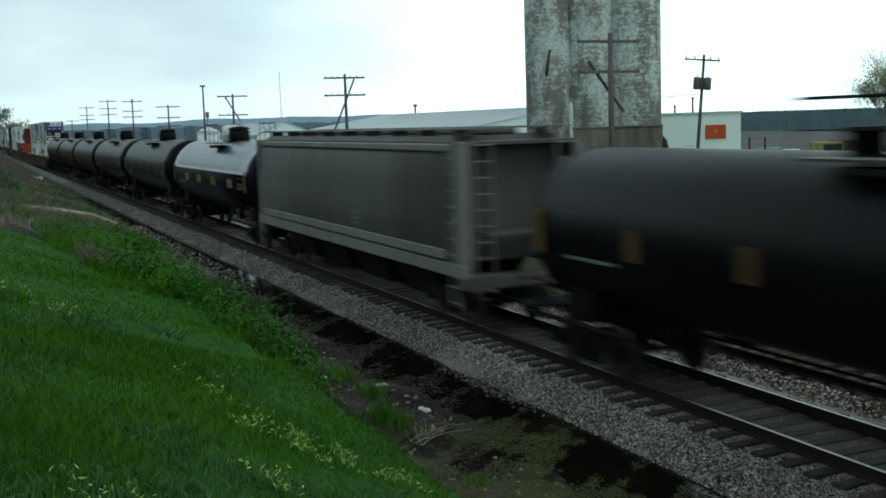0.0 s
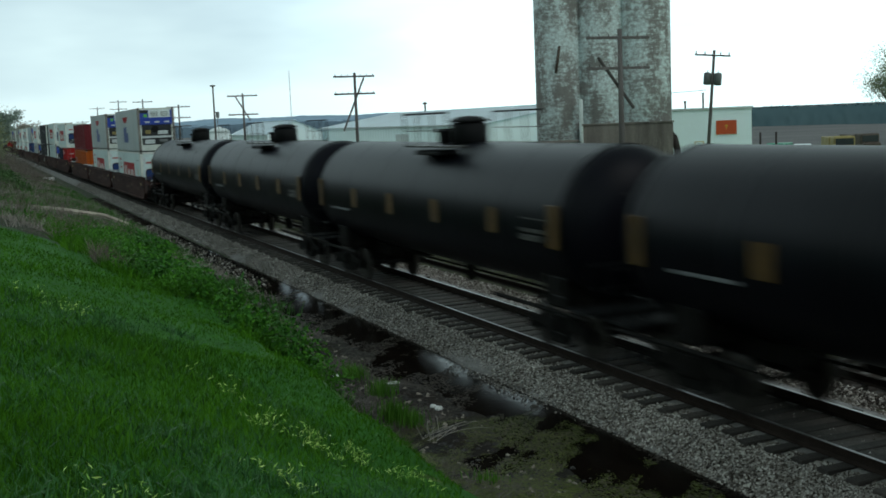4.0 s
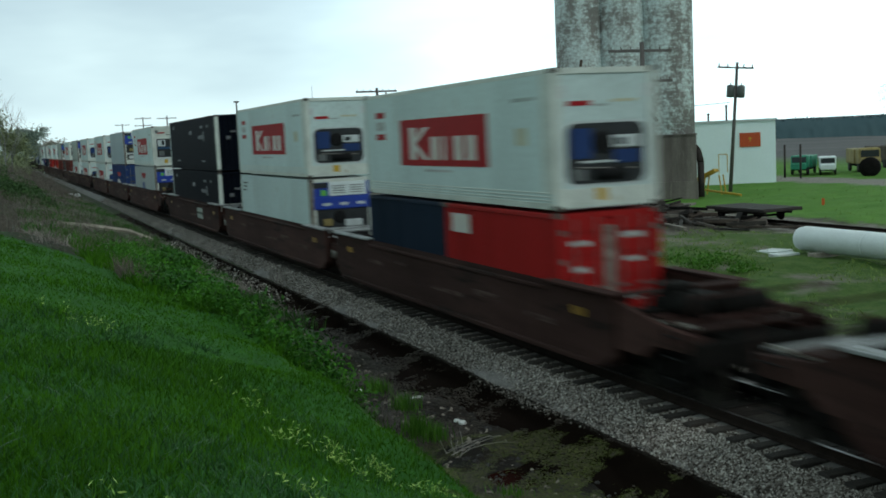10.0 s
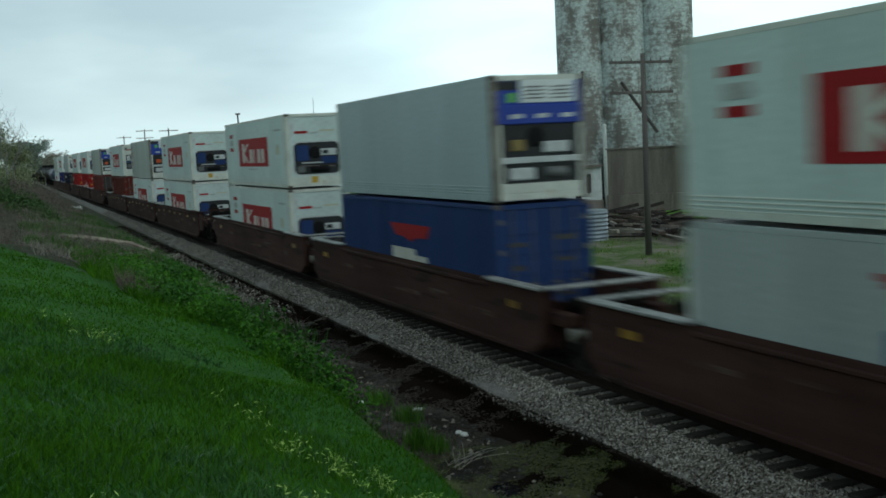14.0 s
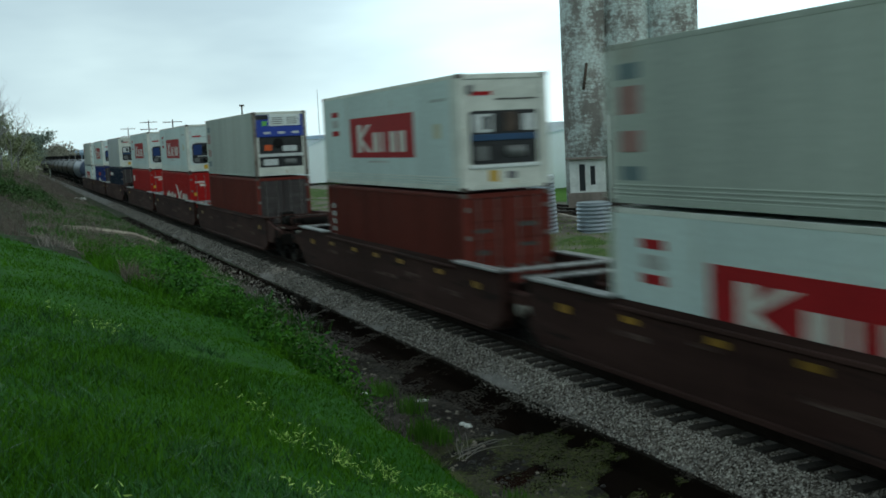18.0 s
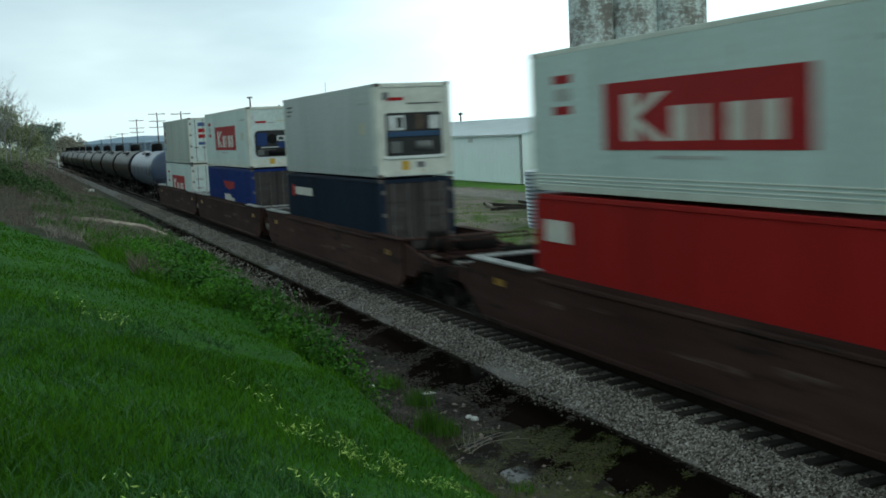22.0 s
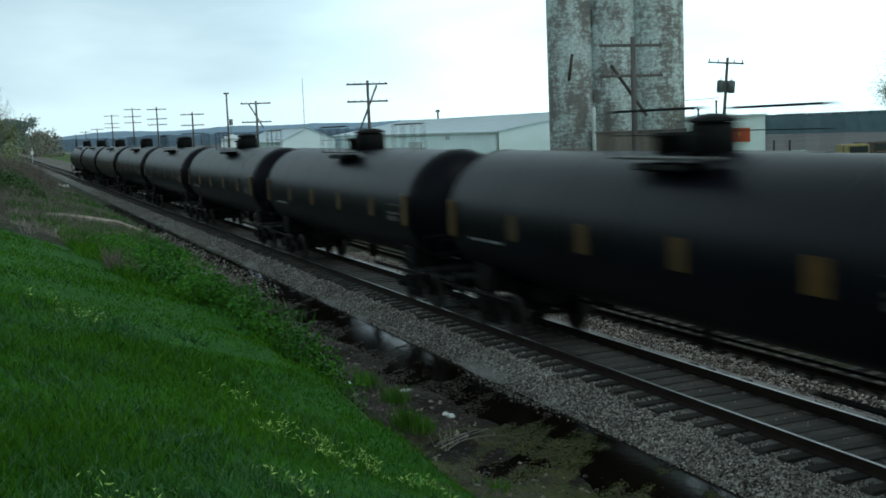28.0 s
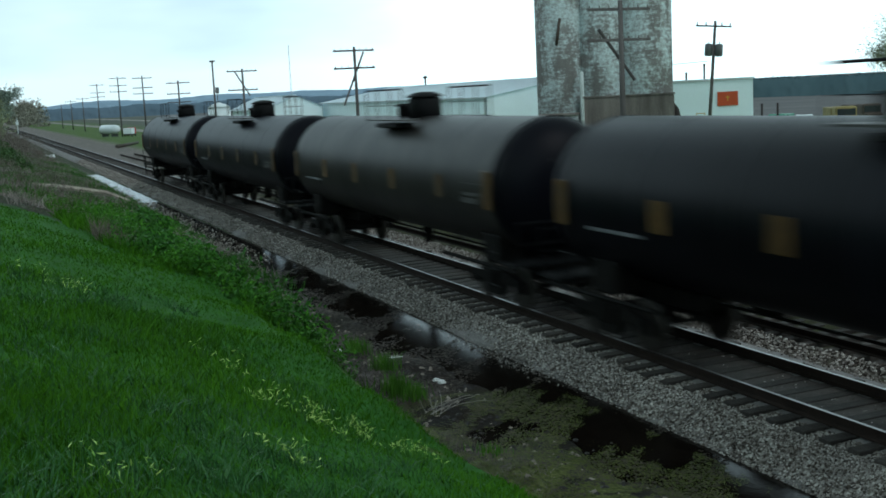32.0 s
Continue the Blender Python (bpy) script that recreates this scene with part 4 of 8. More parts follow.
    for q in (-1, 1):
        for a, b in ((-8.5, -4.6), (4.6, 8.5)):
            bm = bmesh.new()
            rod(bm, (a, q * 1.42, 0.98), (b, q * 1.42, 0.98), 0.045, seg=6)
            for x in (a + 0.4, (a + b) / 2, b - 0.4):
                rod(bm, (x, q * 1.42, 0.98), (x, q * 1.1, 1.3), 0.024, seg=6)
            part("side_handrail", bm, M_UNDER, car)
        for x in (-4.62, -1.68, 1.42, 4.62):
            if style == "sky_sheen":
                part("reflector_square", bbox(x - 0.2, x + 0.62, q * (R + 0.002), q * (R + 0.014), ZC - 0.32, ZC + 0.02), M_OCHREMARK, car, "yellow oblong mark")
            else:
                part("reflector_square", bbox(x + 0.04, x + 0.42, q * (R + 0.002), q * (R + 0.012), ZC - 0.30, ZC + 0.24), M_ORANGEMARK, car, "faded rusty-yellow square mark")
        yy = R + 0.006
        bars(car, -6.7, ZC - 0.28, 1, 1.7, 0.17, q * (R - 0.05), 0.06, M_DIMMARK)
        bars(car, 6.15, ZC + 0.12, 3, 1.1, 0.12, q * (R - 0.006), 0.05, M_STENCIL)
        part("shell_saddle", bbox(-0.1, 1.4, q * 0.60, q * 1.26, 3.90, 4.02, 0.03), M_BLACK, car, "dark plate under the top platform")
    # manway, valve housing, top platform with rails and side ladders
    part("valve_housing", lathe(bmesh.new(), [(4.0, 0.47), (4.58, 0.47), (4.66, 0.44), (4.68, 0.34)], "z", 20, (0.5, 0, 0)), M_BLACK, car, "black valve housing with domed lid")
    part("housing_lid", lathe(bmesh.new(), [(4.68, 0.50), (4.72, 0.50), (4.80, 0.32), (4.83, 0.1)], "z", 20, (0.5, 0, 0)), M_BLACK, car)
    part("manway_nozzle", lathe(bmesh.new(), [(4.05, 0.30), (4.42, 0.30), (4.44, 0.36), (4.52, 0.36)], "z", 16, (-0.75, 0, 0)), M_WHITETANK if style == "sky_sheen" else M_BLACK, car)
    if style == "sky_sheen":
        part("white_valve_cover", lathe(bmesh.new(), [(4.05, 0.42), (4.8, 0.42), (4.9, 0.3)], "z", 16, (-1.5, 0.1, 0)), M_WHITETANK, car, "white cylindrical valve cover")
    for q in (-1, 1):
        part("platform", bbox(-0.75, 2.0, q * 0.75, q * 1.30, 4.09, 4.13), M_STENCIL, car, "grating platform beside the housing")
        bm = bmesh.new()
        for x in (-0.75, 0.15, 1.1, 2.0):
            rod(bm, (x, q * 1.27, 4.12), (x, q * 1.27, 4.92), 0.017, seg=6)
        for z, r in ((4.5, 0.010), (4.92, 0.026)):
            rod(bm, (-0.75, q * 1.27, z), (2.0, q * 1.27, z), r, seg=6)
        part("platform_railing", bm, M_BLACK, car, "black tubular railing")
    bm = rod(bmesh.new(), (0.3, 0, 1.15), (0.3, 0, 0.62), 0.17, 0.13, 12)
    part("outlet_valve", bm, M_UNDER, car)
    part("air_reservoir", lathe(bmesh.new(), [(-4.6, 0.05), (-4.55, 0.17), (-3.7, 0.17), (-3.65, 0.05)], "x", 12, (0, 0.5, 0.92)), M_UNDER, car)
    part("brake_pipe", rod(bmesh.new(), (-8.2, 0.35, 0.82), (8.2, 0.35, 0.82), 0.03, seg=6), M_UNDER, car)
    add_couplers(car, HALF)
    car["u"] = u
    return car


def tank_copy(src, label, u):
    c = copy_thing(src, Matrix.Identity(4))
    tagged(c, label)
    c["u"] = u
    return c


MOVING = []
first_tank = tank_car(M_TANK, "dirty black tank car with top platform and railing", "black tank cars", 304.25)
MOVING.append(first_tank)
for u in (246.65, 228.65, 210.65, 192.85, 175.15, -234.3, -252.2, -270.6, -288.9, -307.1, -325.0, -361.8, -380.2):
    MOVING.append(tank_copy(first_tank, "dirty black tank car with top platform and railing", u))
MOVING.append(tank_car(M_TANKDUST, "dusty grey-brown tank car with top platform and railing", "black tank cars", -343.4))
MOVING.append(tank_car(M_SKYSHEEN, "black tank car, bluish sky sheen painted over the top", "two-tone tank car", 265.25, "sky_sheen"))
MOVING.append(tank_car(M_TANKBLUE, "blue-grey tank car with white stencil lines", "blue tank car", -216.2, "blue"))


# ---- covered hopper ----
def hopper_car(u):
    car = thing("covered_hopper", "weathered grey covered hopper car with ribbed sill", "hopper car")
    L2 = 8.3
    # body: curved sides that bulge, cut by slope sheets at both ends
    prof = [(-1.42, 1.55), (-1.60, 1.9), (-1.63, 2.6), (-1.62, 3.3), (-1.56, 3.9), (-1.45, 4.15), (1.45, 4.15), (1.56, 3.9), (1.62, 3.3), (1.63, 2.6), (1.60, 1.9), (1.42, 1.55)]
    bm = bmesh.new()
    rows = [[bm.verts.new((x, y, z)) for y, z in prof] for x in (-L2, -L2 / 2, 0, L2 / 2, L2)]
    for a, b in zip(rows, rows[1:]):
        for i in range(len(prof) - 1):
            bm.faces.new((a[i], b[i], b[i + 1], a[i + 1])).smooth = True
    bm.faces.new(rows[0])
    bm.faces.new(rows[-1][::-1])
    bmesh.ops.recalc_face_normals(bm, faces=bm.faces[:])
    part("body", bm, M_HOPPER, car)
    # bays under the body
    for x in (-5.2, -1.75, 1.75, 5.2):
        bm = bmesh.new()
        top = [bm.verts.new(p) for p in ((x - 1.7, -1.38, 1.6), (x + 1.7, -1.38, 1.6), (x + 1.7, 1.38, 1.6), (x - 1.7, 1.38, 1.6))]
        low = [bm.verts.new(p) for p in ((x - 1.0, -0.9, 0.4), (x + 1.0, -0.9, 0.4), (x + 1.0, 0.9, 0.4), (x - 1.0, 0.9, 0.4))]
        for i in range(4):
            bm.faces.new((top[i], top[(i + 1) % 4], low[(i + 1) % 4], low[i]))
        bm.faces.new(low)
        part("discharge_bay", bm, M_UNDER, car)
    for q in (-1, 1):
        part("side_sill", bbox(-9.1, 9.1, q * 1.46, q * 1.60, 1.26, 1.56, 0.02), M_HOPPERTRIM, car, "pale grey side sill")
        part("lower_sheet", bbox(-L2 + 0.1, L2 - 0.1, q * 1.595, q * 1.645, 1.62, 1.86, 0.02), M_HOPPERTRIM, car, "pale grey lower side sheet")
        part("top_chord", bbox(-L2 - 0.1, L2 + 0.1, q * 1.42, q * 1.58, 4.08, 4.26, 0.03), M_HOPPERTRIM, car, "pale grey top chord")
        for i in range(3):
            part("stencil_line", bbox(-7.4 + 0.1 * i, -6.2, q * 1.634, q * 1.642, 3.2 - 0.22 * i, 3.32 - 0.22 * i), M_DIMMARK, car)
        for i in range(4):
            part("stencil_line", bbox(1.5 + 0.1 * i, 2.3, q * 1.634, q * 1.642, 2.3 - 0.16 * i, 2.38 - 0.16 * i), M_DIMMARK, car)
    part("roof", bbox(-L2, L2, -1.42, 1.42, 4.15, 4.42, 0.12), M_HOPPER, car, "shallow grey roof")
    for i, x in enumerate((-6.6, -3.3, 0, 3.3, 6.6)):
        part("hatch_cover", bbox(x - 1.45, x + 1.45, -0.42, 0.42, 4.42, 4.58, 0.05), M_HOPPER, car)
    for q in (-1, 1):
        bm = box(bmesh.new(), -8.8, 8.8, q * 0.75, q * 1.3, 4.56, 4.60)
        for x in range(-8, 9, 2):
            box(bm, x - 0.04, x + 0.04, q * 0.8, q * 1.25, 4.40, 4.57)
        part("roof_walkway", bm, M_GRATE, car, "steel grating roof walkway")
    for s in (-1, 1):
        # end frame: posts, slope sheet, ladders
        bm = bmesh.new()
        v = [bm.verts.new(p) for p in ((s * 8.3, -1.4, 3.6), (s * 8.3, 1.4, 3.6), (s * 6.0, 1.3, 1.5), (s * 6.0, -1.3, 1.5))]
        bm.faces.new(v)
        bmesh.ops.solidify(bm, geom=bm.faces[:], thickness=0.05)
        part("slope_sheet", bm, M_HOPPER, car)
        for q in (-1, 1):
            part("corner_post", bbox(s * 8.9, s * 9.05, q * 1.36, q * 1.56, 1.2, 4.3, 0.02), M_HOPPERTRIM, car)
            part("end_side_sheet", bbox(s * 8.3, s * 8.9, q * 1.47, q * 1.51, 1.5, 4.2), M_HOPPERTRIM, car, "pale end side sheet")
            part("end_brace", rod(bmesh.new(), (s * 8.3, q * 1.4, 3.9), (s * 8.95, q * 1.2, 1.4), 0.05, seg=6), M_HOPPER, car)
            ladder(car, s * 8.62, q * 1.60, 0.6, 4.25, 0.5, "x", M_HOPPERTRIM)
            ladder(car, s * 9.12, q * 1.05, 0.9, 4.3, 0.45, "y", M_HOPPERTRIM)
        part("end_sill", bbox(s * 8.7, s * 9.15, -1.58, 1.58, 1.0, 1.3, 0.03), M_HOPPER, car)
        part("end_top", bbox(s * 8.3, s * 9.05, -1.5, 1.5, 4.2, 4.3, 0.02), M_HOPPER, car)
        part("brake_platform", bbox(s * 8.6, s * 9.15, -1.0, 1.0, 2.2, 2.26), M_GRATE, car)
        add_truck(car, s * 6.95)
    part("centre_sill", bbox(-8.9, 8.9, -0.2, 0.2, 0.75, 1.05), M_UNDER, car)
    add_couplers(car, 9.35)
    car["u"] = u
    return car


MOVING.append(hopper_car(284.15))


# ---- articulated well cars ----
def well_unit(front_end, rear_end, group):
    """One well: deep side sills, floor, bulkheads, raised end walkways, and the gear over the trucks. A coupled end is longer."""
    car = thing("well_car", "weathered oxide-brown articulated well car", "well car", group)
    XF, XR, Y0, Y1, ZB, ZT = 8.65, -9.15, 1.30, 1.46, 0.34, 1.58
    for q in (-1, 1):
        # side sill, its lower corners cut, its top stepped up to the end walkways
        prof = [(XR, 0.62), (XR, 1.70), (-5.9, 1.70), (-5.6, ZT), (5.9, ZT), (6.2, 1.70), (XF, 1.70), (XF, 0.62), (XF - 0.5, ZB), (XR + 0.5, ZB)]
        bm = bmesh.new()
        a = [bm.verts.new((x, q * Y0, z)) for x, z in prof]
        b = [bm.verts.new((x, q * Y1, z)) for x, z in prof]
        for i in range(len(prof)):
            bm.faces.new((a[i], a[(i + 1) % len(prof)], b[(i + 1) % len(prof)], b[i]))
        bm.faces.new(a[::-1])
        bm.faces.new(b)
        bmesh.ops.triangulate(bm, faces=[f for f in bm.faces if len(f.verts) > 4])
        bmesh.ops.recalc_face_normals(bm, faces=bm.faces[:])
        side = part("side_sill", bm, M_WELL, car)
        part("top_chord", bbox(-5.55, 5.85, q * (Y0 - 0.03), q * (Y1 + 0.06), ZT - 0.04, ZT + 0.04, 0.015), M_WELL, car)
        part("bottom_chord", bbox(XR + 0.7, XF - 0.7, q * (Y0 - 0.02), q * (Y1 + 0.05), ZB - 0.04, ZB + 0.06, 0.015), M_WELL, car)
        for k in range(9):
            x = -7.6 + k * 1.85
            part("side_stiffener", bbox(x - 0.05, x + 0.05, q * Y1, q * (Y1 + 0.006), ZB + 0.08, ZT - 0.06), M_WELL, side)
        for x in (-7.8, 7.1):
            part("reflector_strip", bbox(x, x + 0.46, q * (Y1 + 0.013), q * (Y1 + 0.018), 1.20, 1.36), M_YELLOW, side, "faded yellow reflector strip")
        # scuffed lettering and bare streaks
        for x, w, z, h in ((2.3, 1.5, 1.0, 0.14), (-5.7, 1.2, 1.06, 0.10), (-0.4, 1.9, 0.84, 0.10), (5.0, 1.3, 0.86, 0.12), (-3.2, 0.8, 1.22, 0.08)):
            part("worn_lettering", bbox(x, x + w, q * (Y1 + 0.013), q * (Y1 + 0.017), z, z + h), M_WELLWORN, side, "worn pale lettering on brown paint")
        part("walkway", bbox(6.0, XF + 0.05, q * 1.26, q * (Y1 + 0.10), 1.705, 1.76, 0.01), M_WELL if front_end == "coupled" else M_WELLTOP, car, "worn walkway edge")
        part("walkway", bbox(XR - 0.05, -5.75, q * 1.26, q * (Y1 + 0.10), 1.705, 1.76, 0.01), M_WELLTOP, car, "pale bare-metal walkway edge")
    part("well_floor", bbox(-8.25, 8.25, -1.3, 1.3, 0.36, 0.46), M_WELL, car)
    for x in (-8.3, 8.3):
        part("bulkhead", bbox(x - 0.08, x + 0.08, -1.3, 1.3, 0.46, 1.38), M_WELL, car)
    for s, kind in ((1, front_end), (-1, rear_end)):
        edge = XF if s > 0 else -XR
        end = 11.0 if kind == "coupled" else 9.55
        part("cross_walk", bbox(s * (edge - 0.22), s * (edge + 0.14), -1.26, 1.26, 1.70, 1.75, 0.01), M_WELL if s > 0 and kind == "coupled" else M_WELLTOP, car, "worn cross walkway")
        part("end_deck", bbox(s * 8.25, s * (end - 0.05), -0.62, 0.62, 0.98, 1.20, 0.03), M_UNDER, car)
        for q in (-1, 1):
            part("end_arm", bbox(s * 8.35, s * (end - 0.2), q * 0.9, q * 1.24, 0.98, 1.24, 0.02), M_WELL, car)
            part("hose", rod(bmesh.new(), (s * (end - 0.1), q * 0.45, 0.95), (s * (end + 0.25), q * 0.38, 0.45), 0.04, seg=6), M_BLACK, car)
            part("walkway_post", bbox(s * (edge - 0.10), s * edge, q * 1.14, q * 1.25, 1.2, 1.70), M_WELL, car)
        part("brake_cylinder", lathe(bmesh.new(), [(-0.35, 0.05), (-0.33, 0.16), (0.3, 0.16), (0.34, 0.06)], "y", 12, (s * 8.8, -0.55, 1.36)), M_UNDER, car)
        part("valve_block", bbox(s * 8.55, s * 9.0, 0.35, 0.85, 1.2, 1.55, 0.03), M_UNDER, car)
        if kind == "coupled":
            add_truck(car, s * 9.7)
            share("coupler", TRUCK["coupler"], car, pose(s * (11.75 - 0.7), 0, 0, 0, 0, 0 if s > 0 else 180))
            # stepped side brackets and slatted platforms over the truck
            for q in (-1, 1):
                bm = bmesh.new()
                prof = [(edge + 0.02, 0.75), (edge + 0.02, 1.62), (9.9, 1.40), (10.95, 1.32), (10.95, 1.02), (9.9, 1.0), (9.5, 0.75)]
                a = [bm.verts.new((s * x, q * 1.30, z)) for x, z in prof]
                b = [bm.verts.new((s * x, q * 1.42, z)) for x, z in prof]
                for i in range(len(prof)):
                    bm.faces.new((a[i], a[(i + 1) % len(prof)], b[(i + 1) % len(prof)], b[i]))
                bm.faces.new(a[::-1])
                bm.faces.new(b)
                bmesh.ops.triangulate(bm, faces=[f for f in bm.faces if len(f.verts) > 4])
                bmesh.ops.recalc_face_normals(bm, faces=bm.faces[:])
                part("end_bracket", bm, M_WELL, car, "stepped brown end bracket")
                ladder(car, s * 10.55, q * 1.46, 0.45, 1.35, 0.42)
            for x, z, mtl in ((9.35, 1.50, M_UNDER), (9.8, 1.44, M_WELL), (10.25, 1.40, M_WELL), (10.75, 1.36, M_WELL if s > 0 else M_GRATE)):
                part("platform_slat", bbox(s * (x - 0.13), s * (x + 0.13), -1.28, 1.28, z, z + 0.05, 0.01), mtl, car, "worn steel platform slat")
            part("buffer_beam", bbox(s * 10.9, s * 11.1, -1.4, 1.4, 0.75, 1.2, 0.02), M_UNDER, car)
            part("brake_rigging_box", bbox(s * 8.95, s * 9.55, -0.9, 0.3, 1.2, 1.72, 0.05), M_UNDER, car, "dark brake equipment box")
            if s > 0:
                part("brake_stand", bbox(9.3, 9.75, -0.95, -0.45, 1.5, 2.0, 0.05), M_UNDER, car, "dark brake stand")
                part("valve_cylinder", lathe(bmesh.new(), [(-0.4, 0.06), (-0.36, 0.2), (0.36, 0.2), (0.4, 0.06)], "x", 12, (10.0, -0.75, 1.66)), M_UNDER, car, "dark valve cylinder")
            part("air_reservoir", lathe(bmesh.new(), [(-0.55, 0.06), (-0.5, 0.24), (0.5, 0.24), (0.55, 0.06)], "y", 14, (s * 10.0, 0.3, 1.58)), M_UNDER, car, "dark air reservoir")
            part("brake_rod", rod(bmesh.new(), (s * 8.7, -1.1, 1.3), (s * 10.8, -1.2, 1.42), 0.05, seg=6), M_STAINPOST, car)
            part("brake_rod", rod(bmesh.new(), (s * 8.7, 0.9, 1.3), (s * 10.8, 1.1, 1.36), 0.05, seg=6), M_STAINPOST, car)
            bm = bmesh.new()
            for y in (-1.38, 1.38):
                rod(bm, (s * 11.0, y, 1.2), (s * 11.0, y, 1.95), 0.024, seg=6)
            rod(bm, (s * 11.0, -1.38, 1.95), (s * 11.0, 1.38, 1.95), 0.024, seg=6)
            part("end_handrail", bm, M_WELL, car)
            part("hand_brake", lathe(bmesh.new(), [(s * 11.02, 0.18), (s * 11.06, 0.2), (s * 11.08, 0.14)], "x", 14, (0, 0.8, 1.5)), M_WELL, car)
        elif s < 0:
            add_truck(car, -9.65)
            for q in (-1, 1):
                part("bearing_cap", lathe(bmesh.new(), [(q * 1.05, 0.10), (q * 1.32, 0.10), (q * 1.34, 0.14), (q * 1.40, 0.14), (q * 1.42, 0.08)], "y", 16, (-9.85, 0, 0.92)), M_STAINPOST, car, "pale round bearing cap")
    return car


WELL_SRC = {}


def well_at(front_end, rear_end, u):
    key = (front_end, rear_end)
    if key not in WELL_SRC:
        WELL_SRC[key] = car = well_unit(front_end, rear_end, "well cars")
    else:
        car = copy_thing(WELL_SRC[key], Matrix.Identity(4))
    car["u"] = u
    MOVING.append(car)
    return car


# ---- containers ----
CASTING = mesh_of("corner_casting", bbox(-0.089, 0.089, -0.081, 0.081, -0.059, 0.059, 0.01), M_CASTING)


def corrugated(x0, x1, y, z0, z1, out, pitch=0.28, depth=0.036):
    """A wall of trapezoid waves along x at y; out: +1 or -1."""
    n = max(2, round((x1 - x0) / pitch))
    p = (x1 - x0) / n
    bm = bmesh.new()
    pts = []
    for i in range(n):
        a = x0 + i * p
        pts += [(a, 0.0), (a + 0.25 * p, 0.0), (a + 0.5 * p, -depth), (a + 0.75 * p, -depth)]
    pts.append((x1, 0.0))
    lo = [bm.verts.new((x, y + out * d, z0)) for x, d in pts]
    hi = [bm.verts.new((x, y + out * d, z1)) for x, d in pts]
    for i in range(len(pts) - 1):
        f = (lo[i], lo[i + 1], hi[i + 1], hi[i])
        bm.faces.new(f if out < 0 else f[::-1])
    return bm


def corrugated_end(y0, y1, x, z0, z1, out, pitch=0.28, depth=0.04):
    bm = corrugated(y0, y1, 0, z0, z1, -1, pitch, depth)
    for v in bm.verts:
        v.co = Vector((x + out * -v.co.y * -1 if out < 0 else x - v.co.y, v.co.x, v.co.z))
    bmesh.ops.recalc_face_normals(bm, faces=bm.faces[:])
    return bm


def rounded_panel(x0, x1, y0, y1, z0, z1, r, seg=5):
    """A slab across the end wall with rounded corners."""
    pts = []
    for cy, cz, a0 in ((y1 - r, z1 - r, 0), (y0 + r, z1 - r, 90), (y0 + r, z0 + r, 180), (y1 - r, z0 + r, 270)):
        pts += [(cy + r * math.cos(radians(a0 + 90 * i / seg)), cz + r * math.sin(radians(a0 + 90 * i / seg))) for i in range(seg + 1)]
    bm = bmesh.new()
    a = [bm.verts.new((x0, y, z)) for y, z in pts]
    b = [bm.verts.new((x1, y, z)) for y, z in pts]
    bm.faces.new(a[::-1])
    bm.faces.new(b)
    for i in range(len(pts)):
        bm.faces.new((a[i], a[(i + 1) % len(pts)], b[(i + 1) % len(pts)], b[i]))
    bmesh.ops.recalc_face_normals(bm, faces=bm.faces[:])
    return bm


